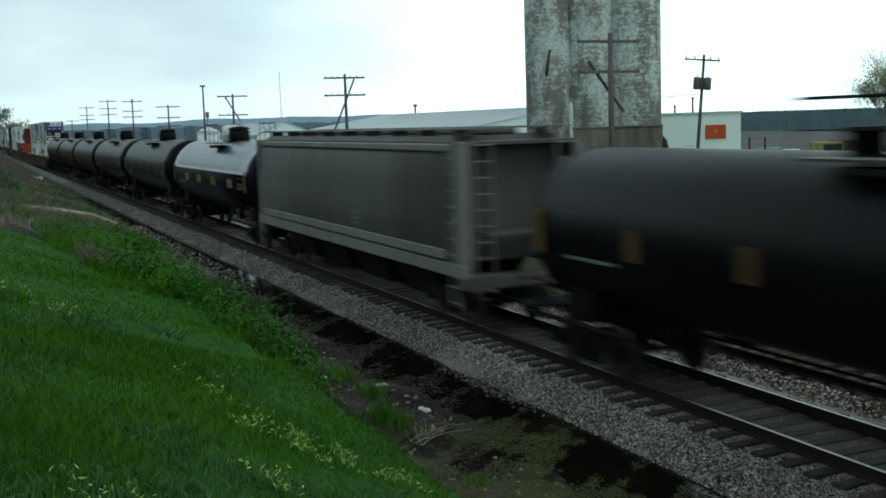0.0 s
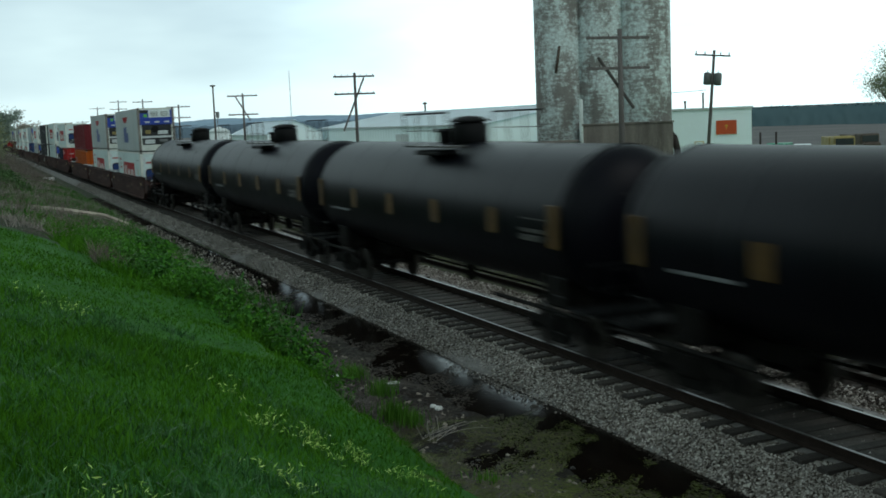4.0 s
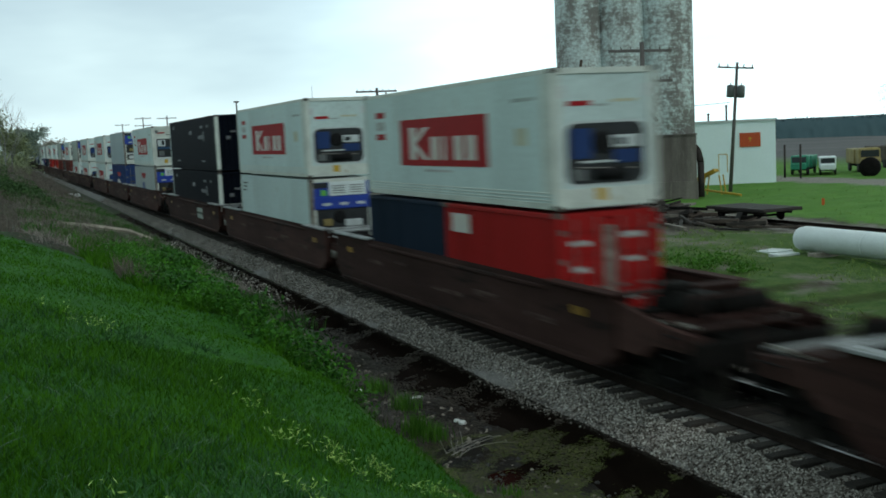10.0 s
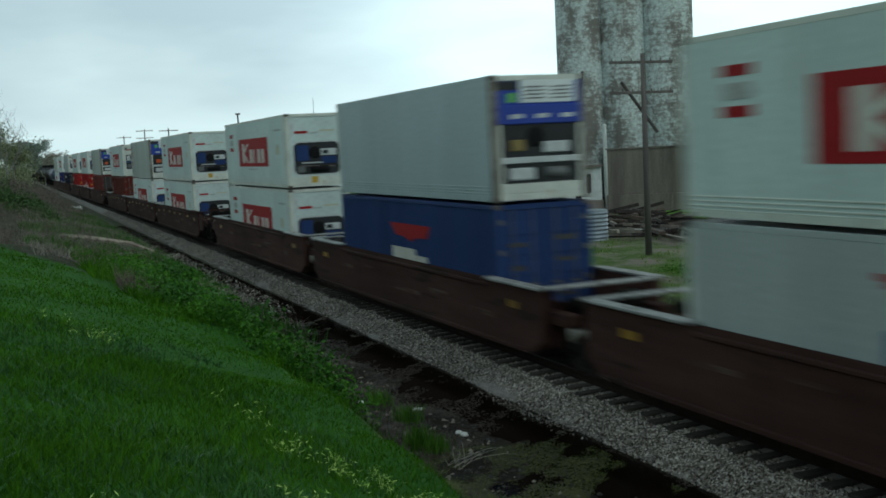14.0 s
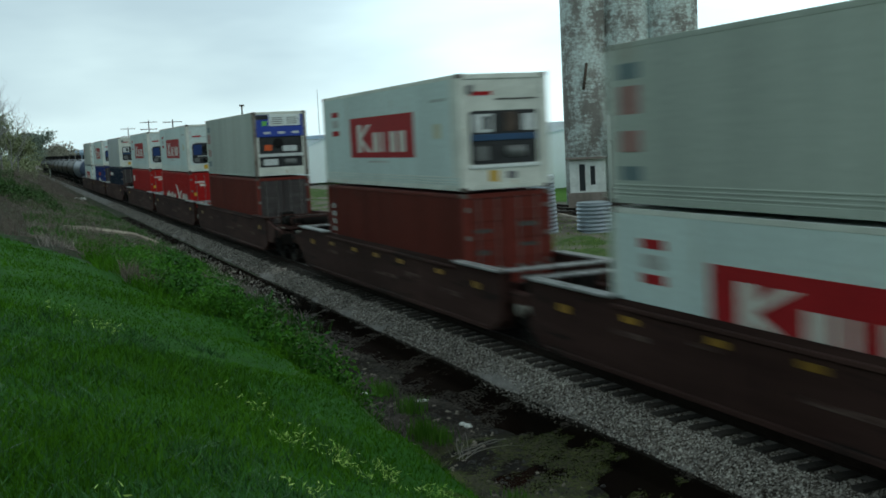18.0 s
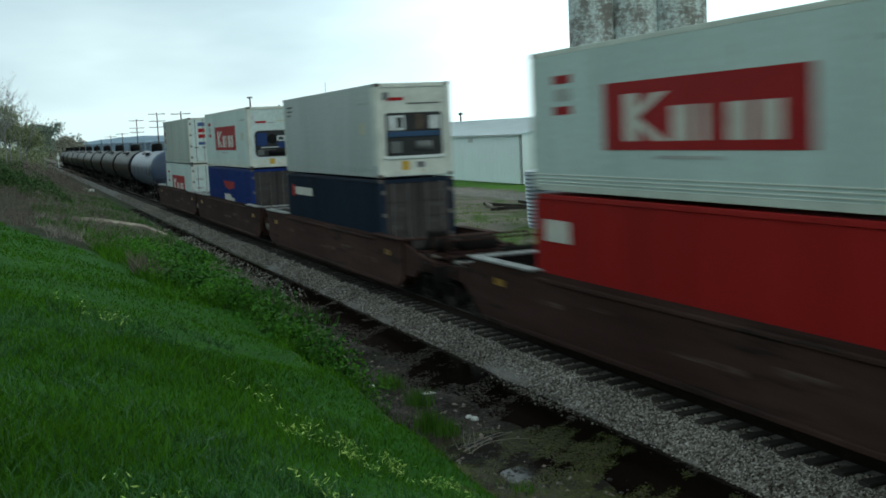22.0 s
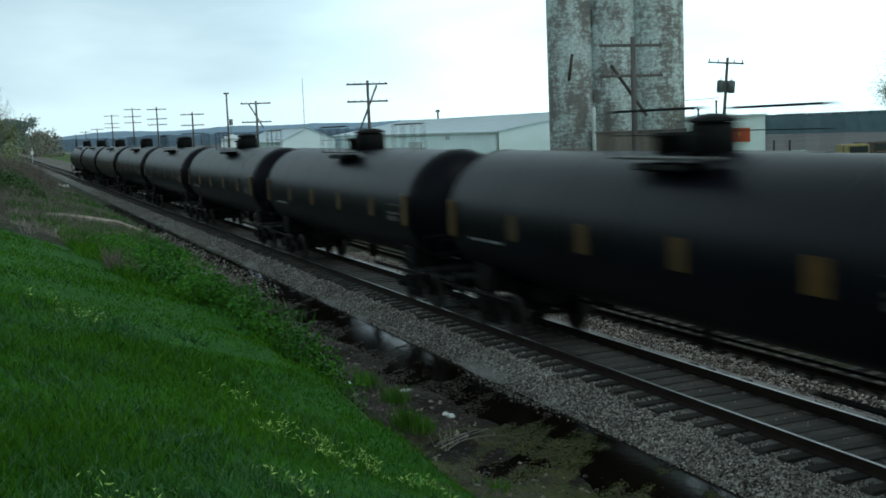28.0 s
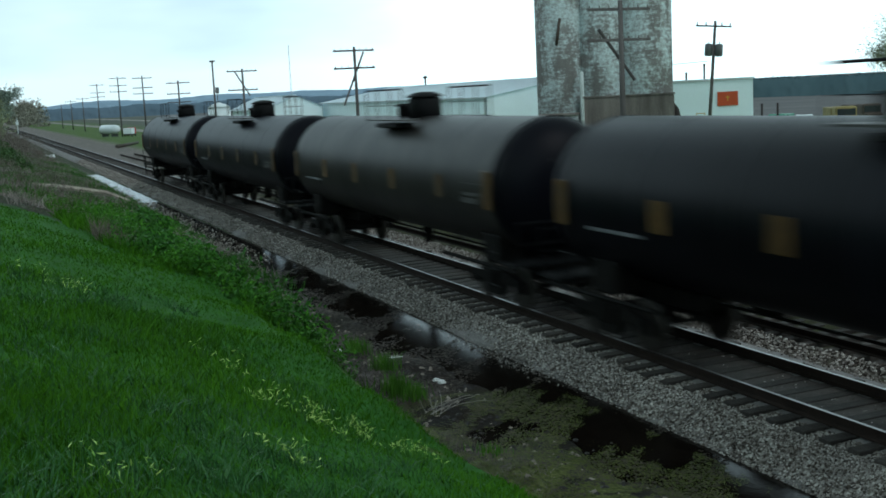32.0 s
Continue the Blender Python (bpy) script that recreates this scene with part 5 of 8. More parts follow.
def machine_end(box_, x, H, style, accent):
    """The refrigeration end of a reefer; accent: the paint of its fan cover."""
    if style == "oval":
        part("unit_frame", bbox(x - 0.10, x - 0.04, -1.1, 1.1, 0.16, H - 0.14), M_WHITE, box_, "white unit frame")
        rec = part("machinery_recess", rounded_panel(x - 0.039, x - 0.03, -0.92, 0.92, 0.52, 1.76, 0.22), M_MACHINE, box_, "dark machinery recess")
        part("recess_rim", rounded_panel(x - 0.0395, x - 0.034, -0.97, 0.97, 0.47, 1.81, 0.25), M_GREYMETAL, box_)
        part("blue_cover", bbox(x - 0.03, x - 0.008, -0.84, -0.34, 1.04, 1.66, 0.02), M_BLUE, rec, "deep blue cover plate")
        part("fan_ring", lathe(bmesh.new(), [(x - 0.03, 0.24), (x - 0.012, 0.24), (x - 0.01, 0.19)], "x", 18, (0, -0.08, 1.36)), M_BLACK, rec)
        part("control_box", bbox(x - 0.03, x + 0.0, 0.14, 0.78, 1.24, 1.50, 0.02), M_GREYMETAL, rec, "pale control box")
        part("control_window", bbox(x + 0.0, x + 0.004, 0.22, 0.44, 1.30, 1.44), M_GLASS, rec)
        part("side_cover", bbox(x - 0.03, x - 0.006, 0.16, 0.80, 0.92, 1.20, 0.02), M_BLUE, rec)
        part("shelf", bbox(x - 0.03, x + 0.0, -0.62, 0.2, 0.94, 0.99, 0.01), M_GREYMETAL, rec)
        part("compressor", lathe(bmesh.new(), [(-0.4, 0.05), (-0.36, 0.16), (0.36, 0.16), (0.4, 0.05)], "y", 12, (x - 0.10, 0.1, 0.72)), M_BLACK, rec)
        part("pipe", rod(bmesh.new(), (x - 0.01, -0.7, 0.86), (x - 0.01, 0.7, 0.80), 0.018, seg=6), M_ROD, rec)
        part("side_vent", bbox(x - 0.03, x - 0.012, -0.82, -0.5, 0.60, 0.84, 0.02), M_TRANSFORMER, rec)
        part("lower_panel", bbox(x - 0.05, x - 0.028, -1.06, 1.06, 0.17, 0.44, 0.005), M_FRAME, box_)
        part("warning_label", bbox(x - 0.03, x - 0.02, -0.26, -0.02, 0.18, 0.43), M_YELLOWPAINT, box_, "yellow warning label")
        part("logo_bar", bbox(x - 0.05, x - 0.03, -0.86, -0.34, H - 0.78, H - 0.68), M_REDLOGO, box_)
        part("stencil_line", bbox(x - 0.05, x - 0.03, 0.15, 0.75, H - 0.72, H - 0.66), M_PALELABEL, box_)
        part("stencil_line", bbox(x - 0.05, x - 0.03, -0.28, 0.05, H - 0.80, H - 0.75), M_FAINTGREY, box_)
        for y in (-1.0, 1.0):
            part("access_hatch", bbox(x - 0.05, x - 0.025, y - 0.10, y + 0.10, H - 0.62, H - 0.36, 0.005), M_GREYMETAL, box_)
    elif style == "tier":
        part("unit_frame", bbox(x - 0.10, x - 0.04, -1.1, 1.1, 0.16, H - 0.14), M_FRAME, box_, "white unit frame")
        rec = part("machinery_recess", rounded_panel(x - 0.039, x - 0.03, -0.92, 0.92, 0.66, 1.98, 0.09), M_MACHINE, box_, "dark machinery recess")
        part("control_box", bbox(x - 0.03, x + 0.0, -0.84, -0.30, 1.44, 1.90, 0.02), M_GREYMETAL, rec, "pale control box")
        part("control_window", bbox(x + 0.0, x + 0.004, -0.56, -0.38, 1.52, 1.84), M_GLASS, rec)
        part("brown_cover", bbox(x - 0.03, x - 0.005, 0.02, 0.36, 1.46, 1.94, 0.03), M_RUST, rec, "rusty brown motor cover")
        part("side_box", bbox(x - 0.03, x - 0.005, 0.50, 0.86, 1.46, 1.88, 0.02), M_GREYMETAL, rec)
        part("blue_beam", bbox(x - 0.03, x + 0.004, -0.88, 0.88, 1.24, 1.40, 0.01), M_TEALBEAM, rec, "dull blue cross beam")
        part("compressor", lathe(bmesh.new(), [(-0.3, 0.05), (-0.26, 0.17), (0.26, 0.17), (0.3, 0.05)], "y", 12, (x - 0.10, 0.3, 0.95)), M_TRANSFORMER, rec)
        part("coil_box", bbox(x - 0.03, x - 0.005, -0.80, -0.42, 0.76, 1.12, 0.03), M_TRANSFORMER, rec)
        part("recess_lip", bbox(x - 0.04, x - 0.0, -0.96, 0.96, 0.56, 0.65, 0.01), M_WHITETANK, box_, "white lip below the recess")
        part("warning_label", bbox(x - 0.039, x - 0.03, -0.44, -0.2, 0.22, 0.5), M_YELLOWPAINT, box_, "yellow warning label")
        part("small_label", bbox(x - 0.039, x - 0.03, 0.05, 0.3, 0.28, 0.46), M_DIMMARK, box_)
        part("logo_bar", bbox(x - 0.05, x - 0.03, -0.86, -0.30, H - 0.54, H - 0.44), M_REDLOGO, box_)
        part("stencil_line", bbox(x - 0.05, x - 0.03, -0.2, 0.9, H - 0.66, H - 0.62), M_STENCIL, box_)
        part("latch_box", bbox(x - 0.05, x - 0.02, -0.98, -0.78, H - 0.5, H - 0.28, 0.01), M_TRANSFORMER, box_)
    else:
        part("unit_frame", bbox(x - 0.10, x - 0.04, -1.1, 1.1, 0.16, 0.42), M_FRAME, box_, "pale lower unit frame")
        rec = part("machinery_recess", bbox(x - 0.10, x - 0.05, -1.1, 1.1, 0.42, 1.77), M_MACHINE, box_, "dark machinery recess")
        bl = part("blue_panel", bbox(x - 0.10, x - 0.02, -1.1, 1.1, 2.22, H - 0.14, 0.01), M_MACHINEBLUE, box_, "deep blue upper unit panel")
        ledge = part("blue_ledge", bbox(x - 0.10, x + 0.006, -1.08, 1.08, 1.77, 2.22, 0.02), M_MACHINEBLUE, box_, "deep blue ledge with white marks")
        part("black_cap", bbox(x - 0.02, x - 0.010, -1.06, -0.52, 2.55, H - 0.15), M_MACHINE, bl)
        g = part("grille_panel", bbox(x - 0.03, x - 0.002, -0.48, 0.94, 2.25, H - 0.13, 0.015), M_WHITETANK, box_, "white ventilation grille")
        for y in (-0.36, 0.32):
            for k in range(4):
                part("louvre", bbox(x - 0.002, x + 0.005, y, y + 0.50, 2.34 + 0.085 * k, 2.375 + 0.085 * k), M_TRANSFORMER, g)
        part("green_sticker", bbox(x - 0.020, x - 0.010, -0.80, -0.58, 2.27, 2.48), M_GREENLABEL, box_)
        for y in (-0.75, -0.1, 0.55):
            part("white_mark", bbox(x + 0.006, x + 0.010, y, y + 0.32, 1.90, 2.0), M_GREYMETAL, ledge)
        part("fan_cover", bbox(x - 0.05, x - 0.02, -0.74, -0.40, 1.16, 1.42, 0.02), accent, rec, "fan motor cover")
        part("control_box", bbox(x - 0.05, x - 0.01, 0.08, 0.74, 1.10, 1.36, 0.02), M_GREYMETAL, rec, "pale control box")
        part("fan_shroud", lathe(bmesh.new(), [(x - 0.05, 0.24), (x - 0.034, 0.24), (x - 0.032, 0.18)], "x", 18, (0, -0.1, 1.48)), M_BLACK, rec)
        part("shelf", bbox(x - 0.05, x + 0.0, -1.0, 1.0, 0.88, 1.02, 0.01), M_GREYMETAL, rec, "pale cross shelf")
        part("lower_box", bbox(x - 0.05, x - 0.01, -0.82, -0.16, 0.50, 0.78, 0.03), M_GREYMETAL, rec)
        part("compressor", lathe(bmesh.new(), [(-0.3, 0.05), (-0.26, 0.15), (0.26, 0.15), (0.3, 0.05)], "y", 12, (x - 0.12, 0.42, 0.64)), M_TRANSFORMER, rec)
        for y in (-1.04, 1.04):
            part("side_flange", bbox(x - 0.05, x - 0.008, y - 0.055, y + 0.055, 0.42, 1.77), M_FRAME, rec)
        part("lower_panel", bbox(x - 0.05, x - 0.025, -1.06, 1.06, 0.2, 0.42, 0.005), M_FRAME, box_)


def door_end(box_, x, s, H, paint, marks=False):
    """Two doors with hinges and lock rods; s: +1 at the front end."""
    for q in (-1, 1):
        d = part("door", bbox(x - s * 0.09, x - s * 0.03, q * 0.012, q * 1.1, 0.16, H - 0.14, 0.008), paint, box_)
        for k in range(5):
            part("door_panel", bbox(x - s * 0.03, x - s * 0.012, q * 0.14, q * 1.0, 0.30 + k * 0.47, 0.60 + k * 0.47, 0.008), paint, d)
        for y in (0.3, 0.8):
            bm = rod(bmesh.new(), (x - s * 0.005, q * y, 0.14), (x - s * 0.005, q * y, H - 0.12), 0.018, seg=6)
            box(bm, x - 0.02, x + 0.02, q * y - 0.12, q * y + 0.12, 1.0, 1.05)
            part("lock_rod", bm, M_ROD, d)
        for k in range(4):
            z = 0.4 + k * (H - 0.8) / 3
            part("hinge", bbox(x - 0.03, x + 0.01, q * 1.04, q * 1.16, z - 0.06, z + 0.06), M_ROD, d)
    if paint is M_RED and H < 2.7:
        part("lock_plate", bbox(x - s * 0.03, x - s * 0.014, -0.13, 0.13, 0.3, H - 0.3, 0.005), M_STAINPOST, box_, "worn grey lock strip")
    if s > 0 and paint is M_RED and H > 2.7:
        for y, z, w, h in ((0.3, 2.32, 0.78, 0.10), (0.36, 1.42, 0.72, 0.30), (0.3, 0.84, 0.78, 0.28), (-0.9, 2.28, 0.62, 0.10), (-0.6, 2.08, 0.34, 0.14), (0.42, 2.1, 0.4, 0.08)):
            part("door_mark", bbox(x - 0.017, x - 0.008, y, y + w, z, z + h), M_WHITELOGO, box_)
        part("door_label", bbox(x - 0.017, x - 0.008, -0.98, -0.78, 1.5, 1.7), M_YELLOWPAINT, box_)
    elif s > 0 and not marks:
        for y, z, w, h in ((-0.95, 1.9, 0.5, 0.1), (-0.9, 1.35, 0.4, 0.12), (0.25, 2.0, 0.6, 0.12), (0.3, 1.5, 0.5, 0.1), (0.35, 0.7, 0.4, 0.08), (-0.85, 0.62, 0.35, 0.1)):
            part("stencil_line", bbox(x - 0.017, x - 0.011, y, y + w, z, z + h), M_MARK if paint in (M_RED, M_WHITE) else M_STENCIL, box_)
    if marks:
        for k, (m, z0, z1) in enumerate(((M_BLUELOGO, 2.34, 2.58), (M_REDLOGO, 1.96, 2.2), (M_REDLOGO, 1.6, 1.84), (M_BLUELOGO, 1.18, 1.36))):
            part("logo_block", bbox(x - s * 0.017, x - s * 0.011, -0.62, -0.2, z0, z1), m, box_)
        part("logo_block", bbox(x - s * 0.017, x - s * 0.011, -0.62, -0.2, 1.84, 1.96), M_WHITELOGO, box_)
        part("label", bbox(x - s * 0.017, x - s * 0.011, 0.2, 0.45, 1.25, 1.42), M_YELLOW, box_)


def logo(box_, kind, L, H):
    """Logos as plain shapes in their colours, on both long sides."""
    for q in (-1, 1):
        y0, y1, y2 = q * 1.214, q * 1.224, q * 1.230
        if kind == "red_panel":
            x0 = -L / 2 + 3.1
            p = part("logo_panel", bbox(x0, x0 + 5.85, y0, y1, 0.87, 2.1), M_REDLOGO, box_, "red logo panel with white shapes")
            part("logo_shape", bbox(x0 + 0.75, x0 + 1.2, y1, y2, 1.03, 1.88), M_WHITELOGO, p)
            for sgn in (-1, 1):
                bm = bmesh.new()
                pts = ((x0 + 1.2, 1.45), (x0 + 1.38, 1.45 + sgn * 0.08), (x0 + 2.15, 1.45 + sgn * 0.42), (x0 + 1.7, 1.45 + sgn * 0.42), (x0 + 1.2, 1.45 + sgn * 0.14))
                f = bm.faces.new([bm.verts.new((x, y2 - q * 0.002, z)) for x, z in pts])
                bmesh.ops.solidify(bm, geom=[f], thickness=0.004)
                part("logo_shape", bm, M_WHITELOGO, p)
            for k in range(4):
                a = x0 + 2.3 + k * 0.78
                part("logo_shape", bbox(a, a + (0.52 if k != 1 else 0.22), y1, y2, 1.03, 1.62), M_WHITELOGO, p)
            for z in (1.58, 2.2):
                part("logo_mark", bbox(-L / 2 + 1.05, -L / 2 + 1.8, y0, y1, z, z + 0.17), M_REDLOGO, box_)
            part("stencil_line", bbox(-L / 2 + 1.1, -L / 2 + 1.75, y0, y1, 1.85, 2.1), M_MARK, box_)
            part("stencil_line", bbox(-1.2, 0.6, y0, y1, 0.72, 0.78), M_MARK, box_)
        elif kind == "red_blue":
            for k in range(4):
                part("logo_shape", bbox(-1.8 + 0.17 * k, 0.85 - 0.17 * k, y0, y1, 2.30 - 0.1 * k, 2.40 - 0.1 * k), M_REDLOGO, box_)
            for a, w, z1 in ((-1.62, 0.84, 1.66), (-0.70, 0.66, 1.7), (0.04, 0.72, 1.25)):
                part("logo_shape", bbox(a, a + w, y0, y1, 0.58, z1), M_BLUELOGO, box_)
        elif kind == "red_white_low":
            bm = bmesh.new()
            f = bm.faces.new([bm.verts.new((x, y1 - q * 0.003, z)) for x, z in ((-1.3, 2.2), (1.85, 2.2), (1.6, 1.86), (0.75, 1.84), (0.3, 1.72), (-0.2, 1.84), (-0.85, 1.86))])
            bmesh.ops.solidify(bm, geom=[f], thickness=0.004)
            part("logo_shape", bm, M_REDLOGO, box_, "red winged shape")
            for a, b, z0, z1 in ((-1.2, -0.32, 1.0, 1.52), (-0.28, 0.66, 1.0, 1.52), (0.70, 1.52, 1.0, 1.36)):
                part("logo_shape", bbox(a, b, y0, y1, z0, z1), M_WHITELOGO, box_)
        elif kind == "label_rear":
            part("logo_mark", bbox(-L / 2 + 0.7, -L / 2 + 1.2, y0, y1, 2.0, 2.44), M_REDLOGO, box_)
            part("logo_shape", bbox(-L / 2 + 1.3, -L / 2 + 3.9, y0, y1, 2.08, 2.38), M_WHITELOGO, box_)
        elif kind == "white_script":
            for k in range(8):
                part("logo_shape", bbox(-4.55 + 0.57 * k, -4.2 + 0.57 * k, y0, y1, 1.08, 1.42 + 0.09 * (k % 3)), M_WHITELOGO, box_)
            for pts in (((0.15, 2.1), (0.8, 2.05), (1.6, 1.5), (2.5, 1.12), (1.9, 1.08), (1.0, 1.42)), ((0.8, 1.1), (1.5, 1.25), (2.7, 1.72), (2.2, 1.74), (1.3, 1.42))):
                bm = bmesh.new()
                f = bm.faces.new([bm.verts.new((x, y1 - q * 0.002, z)) for x, z in pts])
                bmesh.ops.solidify(bm, geom=[f], thickness=0.004)
                part("logo_shape", bm, M_WHITELOGO, box_)
            for k in range(5):
                part("logo_shape", bbox(2.75 + 0.46 * k, 3.08 + 0.46 * k, y0, y1, 1.06, 1.5 + 0.1 * (k % 2)), M_WHITELOGO, box_)
        elif kind == "number_bars":
            for k in range(5):
                part("stencil_line", bbox(-L / 2 + 0.55, -L / 2 + 0.85, y0, y1, 2.1 - 0.26 * k, 2.26 - 0.26 * k), M_MARK, box_)
        elif kind == "number_panel":
            part("logo_shape", bbox(-L / 2 + 0.45, -L / 2 + 1.55, y0, y1, 1.9, 2.36), M_WHITELOGO, box_)
        elif kind == "rear_marks":
            for k, z in enumerate((2.5, 2.34, 2.18)):
                part("stencil_line", bbox(-L / 2 + 0.6, -L / 2 + 1.5 - 0.2 * k, y0, y1, z, z + 0.07), M_STENCIL, box_)
        elif kind == "domestic":
            for a, w, z, h in ((2.6, 1.5, 1.72, 0.2), (4.1, 0.4, 1.6, 0.5), (3.4, 0.8, 2.3, 0.14), (5.4, 0.5, 2.3, 0.14), (-0.3, 0.8, 2.0, 0.22), (-6.55, 0.6, 2.42, 0.18), (-5.4, 1.2, 0.46, 0.10), (3.4, 1.1, 0.46, 0.10)):
                part("logo_shape", bbox(a, a + w, y0, y1, z, z + h), M_DIMMARK, box_)
            if q > 0:
                part("logo_shape", bbox(L / 2 - 0.02, L / 2 + 0.004, -0.45, 0.75, 1.97, 2.07), M_DIMMARK, box_)
                part("logo_shape", bbox(L / 2 - 0.02, L / 2 + 0.004, 0.42, 0.8, 2.0, 2.4), M_DIMMARK, box_)
                part("warning_label", bbox(L / 2 - 0.02, L / 2 + 0.004, -0.7, -0.48, 1.62, 1.8), M_DIMMARK, box_)
        elif kind == "blue_small":
            part("logo_mark", bbox(-4.9, -4.5, y0, y1, 1.3, 1.75), M_BLUELOGO, box_)
        elif kind == "faded_marks":
            for z0, z1, m in ((2.24, 2.52, M_FADEDTEAL), (1.62, 2.12, M_FADEDRED), (0.95, 1.33, M_FADEDRED), (0.45, 0.70, M_FADEDTEAL)):
                part("logo_block", bbox(-L / 2 + 0.45, -L / 2 + 1.15, y0, y1, z0, z1), m, box_)
        elif kind == "vertical_marks":
            for k, m in enumerate((M_BLUELOGO, M_REDLOGO, M_REDLOGO, M_BLUELOGO)):
                part("logo_block", bbox(-L / 2 + 0.55, -L / 2 + 1.05, y0, y1, 2.34 - 0.5 * k, 2.64 - 0.5 * k), m, box_)


def container(label, paint, L=12.19, H=2.896, wall="smooth", front="plain", logo_kind="", rail_paint=None, end_paint=None, wide_post=False):
    c = thing("shipping_container", label, "shipping container", "stacked containers")
    c["height"], c["length"] = H, L
    rail_paint, end_paint = rail_paint or paint, end_paint or paint
    h = L / 2
    pw = 0.34 if wide_post else 0.15
    for q in (-1, 1):
        if wall == "smooth":
            bm = box(bmesh.new(), -h + 0.12, h - 0.12, min(q * 1.19, q * 1.214), max(q * 1.19, q * 1.214), 0.17, H - 0.10)
            w = part("side_panel", bm, paint, c)
            for z in (0.35, 0.275, 0.20):
                part("scuff_rail", bbox(-h + 0.14, h - 0.14, q * 1.214, q * 1.228, z, z + 0.032, 0.006), M_FRAME if rail_paint is M_FRAME else paint, w)
        else:
            w = part("side_panel", corrugated(-h + 0.12, h - 0.12, q * 1.205, 0.16, H - 0.09, q), paint, c)
        part("top_rail", bbox(-h + 0.15, h - 0.15, q * 1.15, q * 1.22, H - 0.11, H - 0.008, 0.008), rail_paint, c)
        part("bottom_rail", bbox(-h + 0.15, h - 0.15, q * 1.14, q * 1.219, 0.03, 0.17, 0.008), rail_paint, c)
        for s in (-1, 1):
            xx = (h - pw if s > 0 else -h)
            part("corner_post", bbox(xx, xx + pw, q * 1.06, q * 1.22, 0.1, H - 0.1, 0.008), (M_STAINPOST if s > 0 and front == "blue" else M_FRAME if s > 0 or not wide_post else M_GREY) if wide_post or wall == "smooth" else rail_paint, c)
            for z in (0.059, H - 0.059):
                share("corner_casting", CASTING, c, pose(s * (h - 0.089), q * (1.22 - 0.081), z))
    if front in ("oval", "tier"):
        for q in (-1, 1):
            part("front_side_frame", bbox(h - 0.52, h - 0.15, q * 1.214, q * 1.219, 0.36, H - 0.11), M_FRAME, c, "stained cream front frame")
            part("number_label", bbox(h - 1.75, h - 1.25, q * 1.214, q * 1.218, 1.35, 1.72), M_PALELABEL, c, "faded yellowish label")
            part("stencil_line", bbox(h - 1.9, h - 0.85, q * 1.214, q * 1.218, H - 0.62, H - 0.54), M_FAINTGREY, c)
    part("roof", bbox(-h + 0.1, h - 0.1, -1.16, 1.16, H - 0.07, H - 0.02), paint, c)
    part("floor", bbox(-h + 0.1, h - 0.1, -1.15, 1.15, 0.08, 0.16), M_CASTING, c)
    for s in (-1, 1):
        part("end_sill", bbox(s * (h - 0.12), s * (h - 0.01), -1.06, 1.06, 0.04, 0.17), M_FRAME if wall == "smooth" and not wide_post else rail_paint, c)
        part("end_header", bbox(s * (h - 0.12), s * (h - 0.01), -1.06, 1.06, H - 0.13, H - 0.01), M_FRAME if wall == "smooth" and not wide_post else rail_paint, c)
    if front in ("oval", "blue", "tier"):
        machine_end(c, h, H, front, M_SAFETYORANGE if paint is M_CREAM else M_OCHRE)
        door_end(c, -h, -1, H, paint)
    elif front == "doors":
        door_end(c, h, 1, H, end_paint, marks=logo_kind == "vertical_marks")
        part("front_wall", corrugated_end(-1.06, 1.06, -h + 0.06, 0.15, H - 0.12, -1), end_paint, c)
    else:
        part("front_wall", corrugated_end(-1.06, 1.06, h - 0.06, 0.15, H - 0.12, 1), end_paint, c)
        door_end(c, -h, -1, H, paint)
    if logo_kind:
        logo(c, logo_kind, L, H)
    return c


